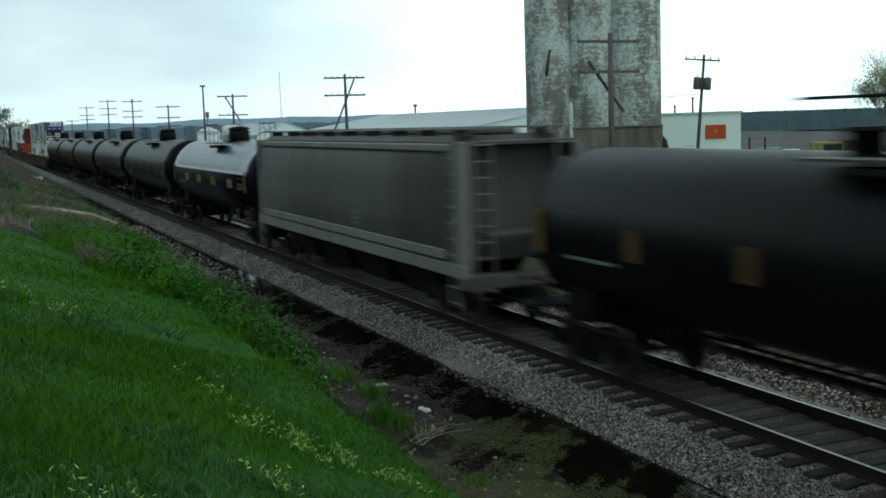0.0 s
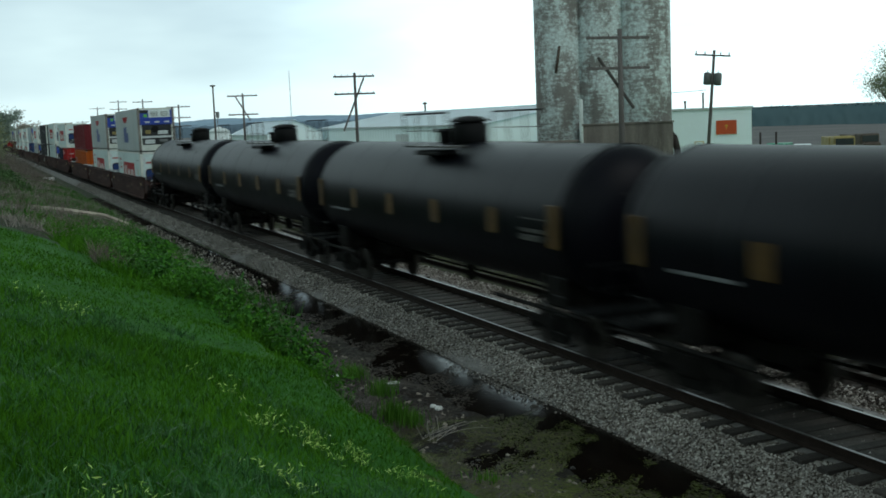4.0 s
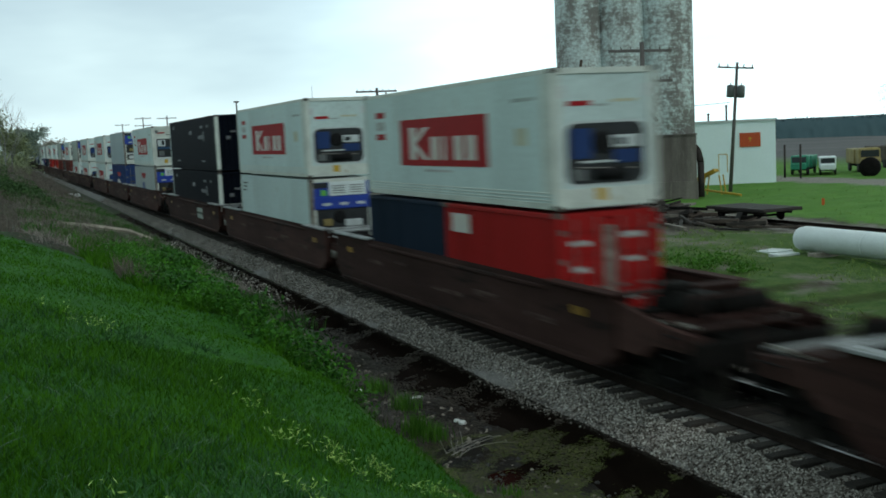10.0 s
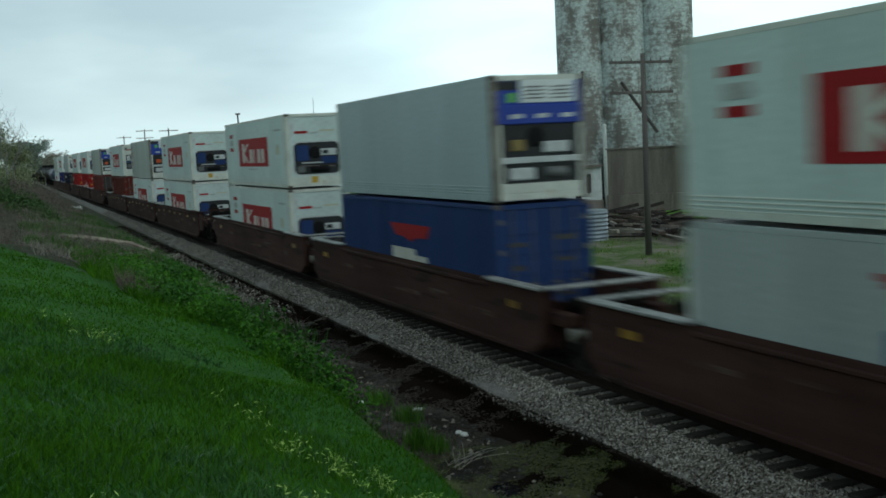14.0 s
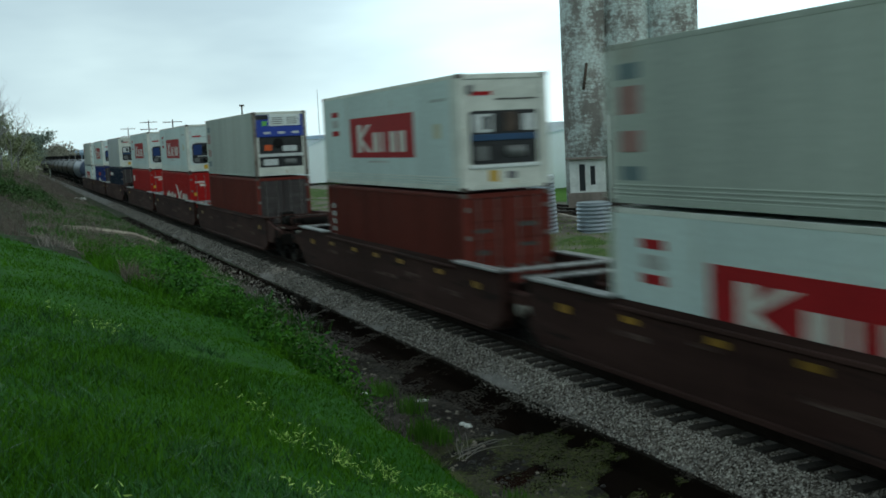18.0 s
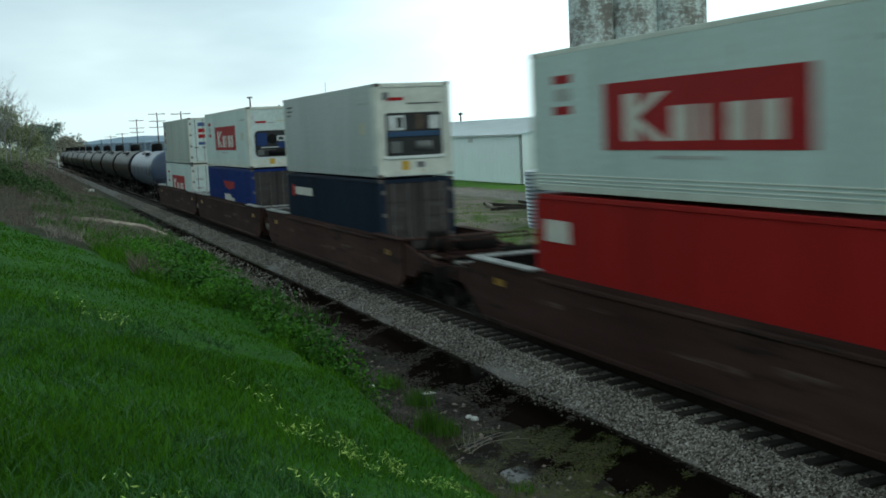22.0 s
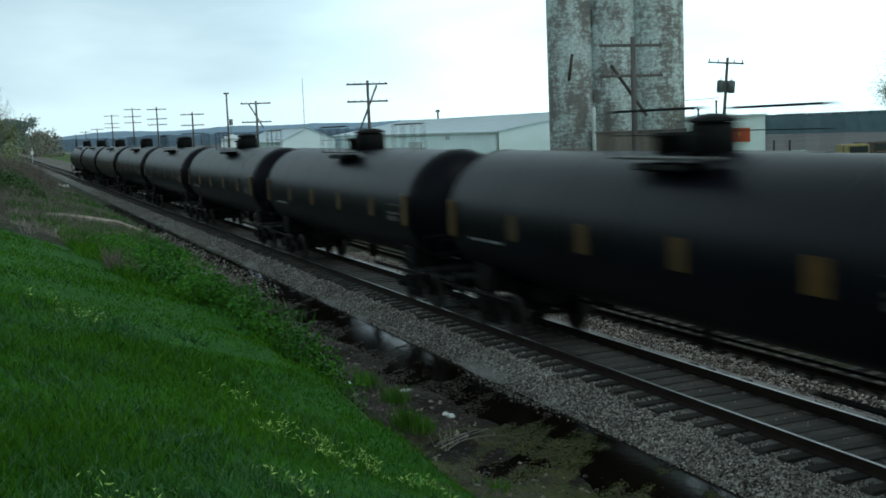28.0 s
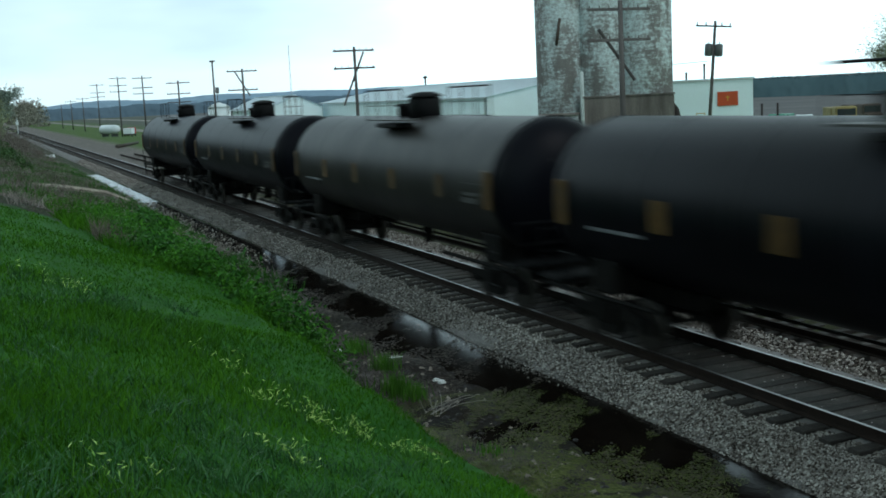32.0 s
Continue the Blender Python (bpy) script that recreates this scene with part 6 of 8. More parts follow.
KINDS = {
    "K": dict(label="white refrigerated container with a red logo panel", paint=M_WHITE, front="oval", logo_kind="red_panel", rail_paint=M_FRAME),
    "K2": dict(label="white refrigerated container, red logo panel, blue beam", paint=M_WHITE, front="tier", logo_kind="red_panel", rail_paint=M_FRAME),
    "AP": dict(label="grey refrigerated container with red and blue logo shapes", paint=M_GREY, front="blue", logo_kind="red_blue"),
    "G": dict(label="plain greyish-cream refrigerated container with blue machinery end", paint=M_CREAM, front="blue", logo_kind="faded_marks"),
    "GM": dict(label="white-grey refrigerated container, blue machinery end", paint=M_WHITE, front="blue", logo_kind="rear_marks"),
    "GS": dict(label="grey refrigerated container with small stencils", paint=M_GREY, front="tier", logo_kind="rear_marks"),
    "P": dict(label="pale blue-grey refrigerated container with blue machinery end", paint=M_PALEBLUE, front="blue"),
    "W": dict(label="grey-cream container with white doors and coloured blocks", paint=M_CREAM, front="doors", logo_kind="vertical_marks", end_paint=M_WHITE),
    "KD": dict(label="white container with red logo panel, doors forward", paint=M_WHITE, front="doors", logo_kind="red_panel", end_paint=M_WHITE),
    "R": dict(label="dark maroon corrugated steel container", paint=M_DARKRED, wall="ribbed", H=2.591),
    "O": dict(label="orange corrugated steel container with a blue mark", paint=M_ORANGE, wall="ribbed", H=2.591, logo_kind="blue_small"),
    "N20": dict(label="short dark slate-blue corrugated container", paint=M_NAVY, wall="ribbed", L=6.06, H=2.591),
    "R20": dict(label="short red corrugated container, doors forward", paint=M_RED, wall="ribbed", L=6.06, H=2.591, front="doors", logo_kind="number_panel"),
    "D53": dict(label="long navy container with pale corner posts", paint=M_NAVY2, wall="smooth", L=16.15, logo_kind="domestic", wide_post=True),
    "BL": dict(label="blue corrugated container with red and white shapes", paint=M_BLUE, wall="ribbed", logo_kind="red_white_low", front="doors"),
    "BR": dict(label="brown-red corrugated container with white number bars", paint=M_BROWNRED, wall="ribbed", front="doors", logo_kind="number_bars"),
    "BR2": dict(label="brown-red corrugated steel container, grimy end", paint=M_BROWNRED, wall="ribbed", front="doors", end_paint=M_DIRTEND),
    "RD": dict(label="bright red corrugated container with white shapes", paint=M_RED, wall="ribbed", front="doors", logo_kind="white_script"),
    "RD2": dict(label="bright red corrugated container with a white panel", paint=M_RED, wall="ribbed", front="doors", logo_kind="number_panel"),
    "NV": dict(label="navy corrugated container with red and white label", paint=M_NAVY, wall="ribbed", logo_kind="label_rear", front="doors", end_paint=M_DIRTEND),
    "BB": dict(label="bright blue corrugated container with red and white shapes", paint=M_BRIGHTBLUE, wall="ribbed", logo_kind="red_white_low", front="doors", end_paint=M_DIRTEND),
}
CONTAINER_SRC = {}


def container_at(kind, u, z):
    if kind in CONTAINER_SRC:
        c = copy_thing(CONTAINER_SRC[kind], Matrix.Identity(4))
    else:
        CONTAINER_SRC[kind] = c = container(**KINDS[kind])
    c["u"], c["z"] = u, z
    MOVING.append(c)
    return c


# middle of each well along the train, upper box, lower box
STACKS = [
    (154.05, "AP", "K"), (134.95, "AP", "K"), (115.6, "R", "O"),
    (92.0, "K", "pair"), (72.85, "K", "GM"), (53.2, "D53", "D53"),
    (30.1, "K2", "AP"), (10.4, "P", "BL"), (-8.9, "K", "K"),
    (-32.1, "K", "K"), (-51.1, "G", "K"), (-70.4, "K2", "BR"),
    (-94.3, "G", "BR2"), (-113.6, "K", "RD"), (-133.2, "K", "RD2"),
    (-156.2, "GS", "NV"), (-175.9, "K", "BB"), (-194.7, "W", "KD"),
]
FLOOR_Z = 0.47
for i, (u, top, low) in enumerate(STACKS):
    car = well_at("coupled" if i % 3 == 0 else "joint", "coupled" if i % 3 == 2 else "joint", u)
    if low == "D53":
        part("placard", bbox(2.2, 3.9, -1.482, -1.474, 0.78, 1.36), M_PLACARD, car, "faded pale placard with a green band")
        part("placard_band", bbox(2.2, 3.9, -1.490, -1.482, 1.02, 1.13), M_PLACARDGREEN, car, "dull green band")
    if 9 <= i <= 11:
        for x in (-5.3, -2.7, -0.5, 1.7, 4.7):
            for q in (-1, 1):
                part("reflector_strip", bbox(x, x + 0.46, q * 1.474, q * 1.480, 1.32, 1.44), M_YELLOW, car, "bright yellow reflector strip")
    if low == "pair":
        container_at("N20", u - 3.07, FLOOR_Z)
        container_at("R20", u + 3.07, FLOOR_Z)
        lh = 2.591
    else:
        lh = container_at(low, u, FLOOR_Z)["height"]
    container_at(top, u, FLOOR_Z + lh + 0.045)

# ---- concrete grain silos ----
def build_silos():
    g = thing("grain_silo", "tall weathered concrete grain silos with flaking white paint", "grain silo", m=pose(-71.6, 26.3, 0, 0, 0, math.degrees(math.atan2(0.86, 0.51))))
    # local x runs along the row of bins, local -y faces the tracks
    for k, (cx, r) in enumerate(((1.75, 1.78), (4.8, 1.78), (7.98, 1.86))):
        bm = bmesh.new()
        prof = [(-0.8, r), (7.0, r), (14.0, r), (24.4, r)]
        lathe(bm, prof, "z", 40, (cx, 1.78, 0))
        part("silo_bin", bm, M_SILO, g)
    # bare lower wall, its ledge and plinth
    part("lower_wall", bbox(3.35, 9.78, -0.13, 3.0, 0.6, 3.85, 0.03), M_CONCRETE2, g, "bare brown concrete lower wall")
    part("ledge", bbox(3.3, 9.84, -0.22, 3.0, 3.85, 3.97, 0.02), M_CONCRETE2, g)
    part("pilaster", bbox(6.1, 6.45, -0.18, 0.2, 0.6, 3.85, 0.02), M_CONCRETE2, g)
    part("plinth", bbox(3.3, 9.84, -0.28, 3.0, -0.8, 0.6, 0.04), M_CONCRETE2, g)
    part("downspout", lathe(bmesh.new(), [(-0.7, 0.15), (5.6, 0.15), (5.75, 0.10)], "z", 12, (3.27, -0.06, 0)), M_WHITEPIPE, g, "white-painted downspout")
    # doorway annex at the foot
    part("doorway_wall", bbox(0.35, 2.95, -0.35, 0.6, 0.3, 2.7, 0.02), M_WHITEPIPE, g, "white doorway wall")
    part("doorway_step", bbox(0.2, 3.05, -0.6, 0.6, -0.8, 0.3, 0.02), M_CONCRETE2, g)
    part("awning", bbox(0.1, 3.05, -0.75, 0.5, 2.7, 2.86, 0.02), M_CONCRETE2, g, "sagging dark awning")
    for a, w, z0, z1 in ((1.05, 0.42, 0.42, 2.35), (1.85, 0.34, 0.85, 2.2)):
        part("dark_opening", bbox(a, a + w, -0.36, -0.345, z0, z1), M_GLASS, g, "dark door opening")
        part("opening_frame", bbox(a - 0.06, a, -0.38, -0.34, z0, z1 + 0.06), M_WHITEPIPE, g)
    part("chute", rod(bmesh.new(), (1.55, -0.16, 7.7), (1.85, -0.16, 9.6), 0.10, seg=8), M_RUST, g, "dark rusty chute fixed on the wall")
    part("duct", rod(rod(rod(bmesh.new(), (10.08, 0.3, -0.6), (10.08, 0.3, 1.9), 0.24, seg=10), (10.08, 0.3, 1.9), (9.93, 0.7, 2.7), 0.24, seg=10), (9.93, 0.7, 2.7), (9.58, 1.2, 3.2), 0.24, seg=10), M_RUSTDARK, g, "dark curved duct")


build_silos()


# ---- buildings ----
def gable_shed(name, label, x0, x1, y0, y1, z0, eave, ridge, rib=0.9, door=True, m=None):
    """White ribbed steel shed, its ridge along x."""
    b = thing(name, label, "building", m=m)
    ym = (y0 + y1) / 2
    for q, y in ((-1, y0), (1, y1)):
        w = part("wall", bbox(x0, x1, y, y - q * 0.15, z0, eave), M_SHED, b)
        n = int((x1 - x0) / rib)
        for i in range(n):
            x = x0 + (i + 0.5) * (x1 - x0) / n
            if q < 0:
                part("cladding_rib", bbox(x - 0.03, x + 0.03, y - 0.03, y, z0, eave), M_SHED, w)
    for x, s in ((x0, -1), (x1, 1)):
        bm = bmesh.new()
        shape = ((y0, z0), (y1, z0), (y1, eave), (ym, ridge), (y0, eave))
        a = [bm.verts.new((x + s * 0.02, y, z)) for y, z in shape]
        b2 = [bm.verts.new((x - s * 0.12, y, z)) for y, z in shape]
        bm.faces.new(a)
        bm.faces.new(b2[::-1])
        for i in range(5):
            bm.faces.new((a[i], b2[i], b2[(i + 1) % 5], a[(i + 1) % 5]))
        bmesh.ops.recalc_face_normals(bm, faces=bm.faces[:])
        part("gable_wall", bm, M_SHED, b)
    for q, y in ((-1, y0), (1, y1)):
        bm = bmesh.new()
        f = bm.faces.new([bm.verts.new(p) for p in ((x0 - 0.3, y + q * 0.3, eave - 0.06), (x1 + 0.3, y + q * 0.3, eave - 0.06), (x1 + 0.3, ym, ridge + 0.08), (x0 - 0.3, ym, ridge + 0.08))])
        bmesh.ops.solidify(bm, geom=[f], thickness=0.1)
        part("roof", bm, M_SHEDROOF, b, "pale steel roof slope")
    part("ridge_cap", bbox(x0 - 0.3, x1 + 0.3, ym - 0.2, ym + 0.2, ridge + 0.06, ridge + 0.14), M_SHEDROOF, b)
    part("gutter", bbox(x0 - 0.3, x1 + 0.3, y0 - 0.42, y0 - 0.28, eave - 0.2, eave - 0.06), M_GREYMETAL, b)
    part("downpipe", bbox(x1 - 0.35, x1 - 0.22, y0 - 0.14, y0 - 0.03, z0, eave - 0.1), M_GREYMETAL, b)
    if door:
        part("sliding_door", bbox(x1 - 24, x1 - 20, y0 - 0.06, y0 - 0.031, z0, eave - 1.0), M_GREYMETAL, b)
        part("wall_vent", bbox(x1 - 13, x1 - 11.8, y0 - 0.06, y0 - 0.031, eave - 0.8, eave - 0.4), M_GREYMETAL, b)
    return b


shed = gable_shed("long_shed", "long white ribbed steel warehouse with pale roof", -147, -94.3, 33, 53, -0.6, 4.2, 5.7)
part("roof_vent", rod(bmesh.new(), (-133.7, 43, 5.6), (-133.7, 43, 6.7), 0.12, seg=8), M_RUST, shed)
part("vent_cap", lathe(bmesh.new(), [(6.7, 0.3), (6.85, 0.3), (7.0, 0.1)], "z", 10, (-133.7, 43, 0)), M_RUST, shed)
gable_shed("small_shed", "small white steel shed with bright roof", -166, -144.5, 24.6, 32.2, -0.5, 3.7, 5.3, door=False)


def flat_building():
    # local x runs along the front, whose end corner is the origin; local -y faces the tracks
    b = thing("flat_roofed_building", "white flat-roofed steel building with an orange-red sign", "building", m=pose(-75.8, 49.0, 0, 0, 0, math.degrees(math.atan2(0.86, 0.51))))
    x0, x1, y0, y1, z1 = -15.0, 0.0, 0.0, 8.0, 4.62
    part("front_wall", bbox(x0, x1, y0, y0 + 0.2, -1.0, z1), M_SHED, b)
    part("side_wall", bbox(x1 - 0.2, x1, y0 + 0.2, y1, -1.0, z1), M_SHED, b)
    part("side_wall", bbox(x0, x0 + 0.2, y0 + 0.2, y1, -1.0, z1), M_SHED, b)
    part("back_wall", bbox(x0, x1, y1, y1 + 0.2, -1.0, z1), M_SHED, b)
    part("roof", bbox(x0 - 0.06, x1 + 0.06, y0 - 0.06, y1 + 0.26, z1, z1 + 0.14), M_SHEDROOF, b)
    part("eave_trim", bbox(x0 - 0.06, x1 + 0.06, y0 - 0.10, y0 - 0.06, z1 - 0.04, z1 + 0.16), M_GREYMETAL, b)
    s = part("sign_panel", bbox(-2.94, -1.24, y0 - 0.09, y0 - 0.025, 2.48, 3.66), M_SIGN, b, "orange-red sign panel with small yellow mark")
    part("sign_mark", bbox(-2.12, -2.05, y0 - 0.10, y0 - 0.09, 2.9, 3.3), M_YELLOWPAINT, s)
    part("sign_mark", bbox(-2.22, -1.95, y0 - 0.10, y0 - 0.09, 3.14, 3.24), M_YELLOWPAINT, s)
    for x, h in ((-5.4, 5.3), (-3.9, 5.95)):
        part("vent_pipe", rod(bmesh.new(), (x, 0.8, 4.7), (x, 0.8, h), 0.08, seg=8), M_RUST, b)
        part("vent_cap", rod(bmesh.new(), (x, 0.8, h), (x, 0.8, h + 0.12), 0.13, 0.1, 8), M_RUST, b)
    for i in range(40):
        x = x0 + 0.2 + i * 0.375
        part("cladding_rib", bbox(x - 0.015, x + 0.015, y0 - 0.02, y0, -1.0, z1), M_SHED, b)


flat_building()


def white_bin():
    b = thing("grain_bin", "white steel grain bin with low domed roof", "grain bin", m=pose(-186, 26.8, -0.45))
    part("bin_wall", lathe(bmesh.new(), [(0, 1.85), (4.5, 1.85)], "z", 24), M_WHITETANK, b)
    part("cone_roof", lathe(bmesh.new(), [(4.5, 1.95), (5.05, 1.2), (5.3, 0.3), (5.4, 0.25)], "z", 24), M_WHITETANK, b)


white_bin()


# ---- poles ----
def telegraph_pole(x, y, top, arms, brace, label, group="telegraph poles", lean=0.0, arm_len=3.05, pins=7):
    z0 = float(ground_z(x, y)) - 0.1
    p = thing("telegraph_pole", label, "utility pole", group, m=pose(x, y, z0, 0, lean, 0))
    h = top - z0
    part("post", rod(bmesh.new(), (0, 0, 0), (0, 0, h), 0.145, 0.095, 10), M_POLE, p)
    for k, a in enumerate(arms):
        z = a - z0
        arm = part("crossarm", bbox(-0.17, -0.07, -arm_len / 2, arm_len / 2, z - 0.06, z + 0.06, 0.01), M_POLE, p, "timber crossarm")
        for i in range(pins):
            yy = -arm_len / 2 + 0.12 + i * (arm_len - 0.24) / (pins - 1)
            part("insulator", rod(bmesh.new(), (-0.12, yy, z + 0.06), (-0.12, yy, z + 0.17), 0.03, 0.02, 6), M_POLE, arm)
    for y1, z1, y2, z2 in brace:
        part("loose_brace", rod(bmesh.new(), (-0.2, y1, z1 - z0), (-0.2, y2, z2 - z0), 0.07, seg=6), M_POLE, p, "broken leaning timber")
    return p


telegraph_pole(-40.1, 13.7, 8.2, (7.85, 6.59), ((-0.95, 7.05, 0.75, 4.9),), "weathered telegraph pole with two crossarms, broken brace")
telegraph_pole(-74.9, 13.7, 8.25, (8.0, 6.78), ((0.75, 7.9, -0.9, 4.2),), "weathered telegraph pole with two crossarms, broken brace")
telegraph_pole(-110, 13.7, 8.1, (7.85, 6.0), ((-0.7, 7.8, 0.7, 5.4),), "weathered telegraph pole with crossarms and brace")
telegraph_pole(-147.2, 13.7, 8.0, (7.7, 6.3, 5.2), (), "weathered telegraph pole with three crossarms")
telegraph_pole(-179.3, 13.7, 9.7, (9.3, 7.8, 6.9), (), "weathered telegraph pole with three crossarms")
telegraph_pole(-210.2, 13.7, 10.5, (10.2, 8.9, 7.8), (), "weathered telegraph pole with three crossarms")
telegraph_pole(-247.1, 13.7, 10.2, (9.9, 8.3, 7.4), (), "weathered telegraph pole with three crossarms", lean=2)
telegraph_pole(-281.9, 13.7, 7.8, (7.5,), (), "weathered telegraph pole with one crossarm")
telegraph_pole(-316, 13.7, 7.6, (7.2,), (), "weathered telegraph pole with one crossarm")
telegraph_pole(-352, 13.7, 7.0, (), (), "bare weathered telegraph pole")


def transformer_pole():
    p = thing("power_pole", "leaning power pole with crossarm and two grey transformers", "utility pole", m=pose(-69.84, 39.92, -0.8, 0, 6.8, 0))
    part("post", rod(bmesh.new(), (0, 0, 0), (0, 0, 9.9), 0.15, 0.10, 10), M_POLE, p)
    arm = part("crossarm", bbox(-1.4, 1.4, -0.06, 0.06, 9.45, 9.57, 0.01), M_POLE, p)
    arm.matrix_basis = pose(0, -0.14, 0, 0, 0, 30)
    for x in (-1.3, -0.6, 0.65, 1.3):
        part("insulator", rod(bmesh.new(), (x, 0, 9.57), (x, 0, 9.8), 0.05, 0.03, 6), M_POLE, arm)
    for s in (-1, 1):
        t = part("transformer", lathe(bmesh.new(), [(7.3, 0.22), (7.34, 0.28), (8.15, 0.28), (8.22, 0.20)], "z", 14, (s * 0.32, s * 0.24, 0)), M_TRANSFORMER, p, "grey can transformer")
        part("bushing", rod(bmesh.new(), (s * 0.32, s * 0.24, 8.2), (s * 0.32, s * 0.24, 8.4), 0.04, 0.03, 6), M_TRANSFORMER, t)
    solid("overhead_wire", rod(bmesh.new(), (-69.0, 39.4, 6.1), (-68.0, 34.5, 5.9), 0.02, seg=5), M_BLACK, "thin dark overhead wire", "wire")


transformer_pole()
pp = thing("service_pole", "slim tall service pole with meter box", "utility pole", m=pose(-147, 18.3, -0.5))
part("post", rod(bmesh.new(), (0, 0, 0), (0, 0, 10.8), 0.16, 0.1, 8), M_POLE, pp)
part("pole_top", bbox(-0.25, 0.25, -0.3, 0.3, 10.7, 10.9), M_POLE, pp)
part("meter_box", bbox(-0.2, 0.2, 0.2, 0.6, 6.6, 7.4), M_TRANSFORMER, pp)
part("conduit", rod(bmesh.new(), (0.1, 0.35, 5.4), (0.1, 0.35, 6.6), 0.05, seg=6), M_TRANSFORMER, pp)
mast = thing("radio_mast", "thin pale lattice radio mast far away", "radio mast", m=pose(-578, 147, -2))
for a in range(3):
    part("mast_leg", rod(bmesh.new(), (0.4 * math.cos(a * 2.1), 0.4 * math.sin(a * 2.1), 0), (0.08 * math.cos(a * 2.1), 0.08 * math.sin(a * 2.1), 35.5), 0.07, seg=5), M_GREYMETAL, mast)
for i in range(18):
    part("mast_ring", lathe(bmesh.new(), [(i * 1.9 + 1, 0.38 - 0.016 * i), (i * 1.9 + 1.1, 0.38 - 0.016 * i)], "z", 6), M_GREYMETAL, mast)


cp = thing("crossing_post", "pale slim post with a small white board by the line", "post", m=pose(-292, -1.2, float(ground_z(-292, -1.2))))
part("post", rod(bmesh.new(), (0, 0, -0.1), (0, 0, 4.2), 0.09, seg=8), M_WHITETANK, cp)
part("board", bbox(0.06, 0.10, -0.35, 0.35, 2.6, 3.4, 0.01), M_WHITETANK, cp)


# ---- yard things ----
def corrugated_bin(x, y, r, h, lean, label):
    z0 = float(ground_z(x, y))
    b = thing("corrugated_bin", label, "steel bin", "corrugated bins", m=pose(x, y, z0 - 0.08, lean, 0, 20))
    prof = []
    n = int(h / 0.19)
    for i in range(n):
        prof += [(i * h / n, r), (i * h / n + 0.5 * h / n, r + 0.085)]
    part("bin_wall", lathe(bmesh.new(), prof + [(h, r)], "z", 32, smooth=False), M_GALV, b)
    part("rim", lathe(bmesh.new(), [(h - 0.02, r + 0.04), (h + 0.04, r + 0.04)], "z", 32), M_GALV, b)
    part("foot_slab", lathe(bmesh.new(), [(-0.04, r + 0.25), (0.05, r + 0.25)], "z", 20), M_CONCRETE, b, "pale concrete slab")


corrugated_bin(-51.2, 13.9, 0.92, 3.0, 3.5, "tall galvanised corrugated bin leaning in the yard")
corrugated_bin(-50.2, 16.6, 0.86, 1.65, 0, "short galvanised corrugated bin in the yard")


def white_pipe():
    t = thing("white_tank", "long white cylindrical tank lying on timber blocks", "storage tank", m=pose(-26.4, 16.7, 0.16))
    part("cylinder", lathe(bmesh.new(), [(-7.75, 0.12), (-7.7, 0.30), (-7.55, 0.43), (-7.3, 0.48), (8.4, 0.48), (8.7, 0.3), (8.75, 0.1)], "x", 32), M_WHITETANK, t)
    for x in (-6.2, 0, 6.2):
        part("timber_block", bbox(x - 0.2, x + 0.2, -0.7, 0.7, -0.68, -0.42, 0.02), M_PLANK, t)
    part("weld_band", lathe(bmesh.new(), [(-4.0, 0.482), (-3.98, 0.486), (-3.9, 0.486), (-3.88, 0.482)], "x", 32), M_WHITETANK, t)


white_pipe()


def flat_wagon():
    w = thing("flat_wagon", "old dark rusty push wagon on the disused siding", "wagon", m=pose(-49.6, 26.0, -0.62))
    part("deck", bbox(-1.9, 3.1, -1.25, 1.25, 0.56, 0.68, 0.02), M_RUSTDARK, w)
    for i in range(13):
        part("deck_plank", bbox(-1.88 + i * 0.38, -1.54 + i * 0.38, -1.28, 1.28, 0.68, 0.73), M_RUSTDARK, w)
    for q in (-1, 1):
        part("frame_beam", bbox(-1.6, 2.7, q * 0.75, q * 0.9, 0.40, 0.56), M_RUSTDARK, w)
    for x in (-1.2, 1.9):
        for q in (-1, 1):
            part("wheel", lathe(bmesh.new(), [(-0.06, 0.24), (-0.05, 0.27), (0.04, 0.27), (0.05, 0.31), (0.07, 0.3)], "y", 18, (x, q * 0.755, 0.31)), M_UNDER, w)
        part("axle", rod(bmesh.new(), (x, -0.75, 0.31), (x, 0.75, 0.31), 0.06, seg=8), M_UNDER, w)


flat_wagon()


def yellow_implement():
    e = thing("yellow_implement", "yellow steel farm implement with raised chute", "farm machine", m=pose(-68.6, 37.6, -0.7, 0, 0, 25))
    part("chute", bbox(-0.9, 0.9, -0.3, 0.3, 1.5, 1.75, 0.02), M_YELLOWPAINT, e).rotation_euler = (0, radians(-24), 0)
    for x in (-0.8, 0.8):
        for y in (-0.3, 0.3):
            part("leg", rod(bmesh.new(), (x, y, 0.0), (x * 0.7, y, 1.5), 0.05, seg=6), M_YELLOWPAINT, e)
    part("draw_bar", rod(bmesh.new(), (-1.0, 0, 0.4), (2.8, -1.2, 0.1), 0.09, seg=6), M_YELLOWPAINT, e)
    bm = bmesh.new()
    rod(bm, (0.4, 0, 1.6), (0.4, 0, 3.0), 0.03, seg=6)
    rod(bm, (0.4, 0, 3.0), (1.1, 0, 3.0), 0.03, seg=6)
    rod(bm, (1.1, 0, 3.0), (1.1, 0, 1.7), 0.03, seg=6)
    part("hoop", bm, M_YELLOWPAINT, e)


yellow_implement()


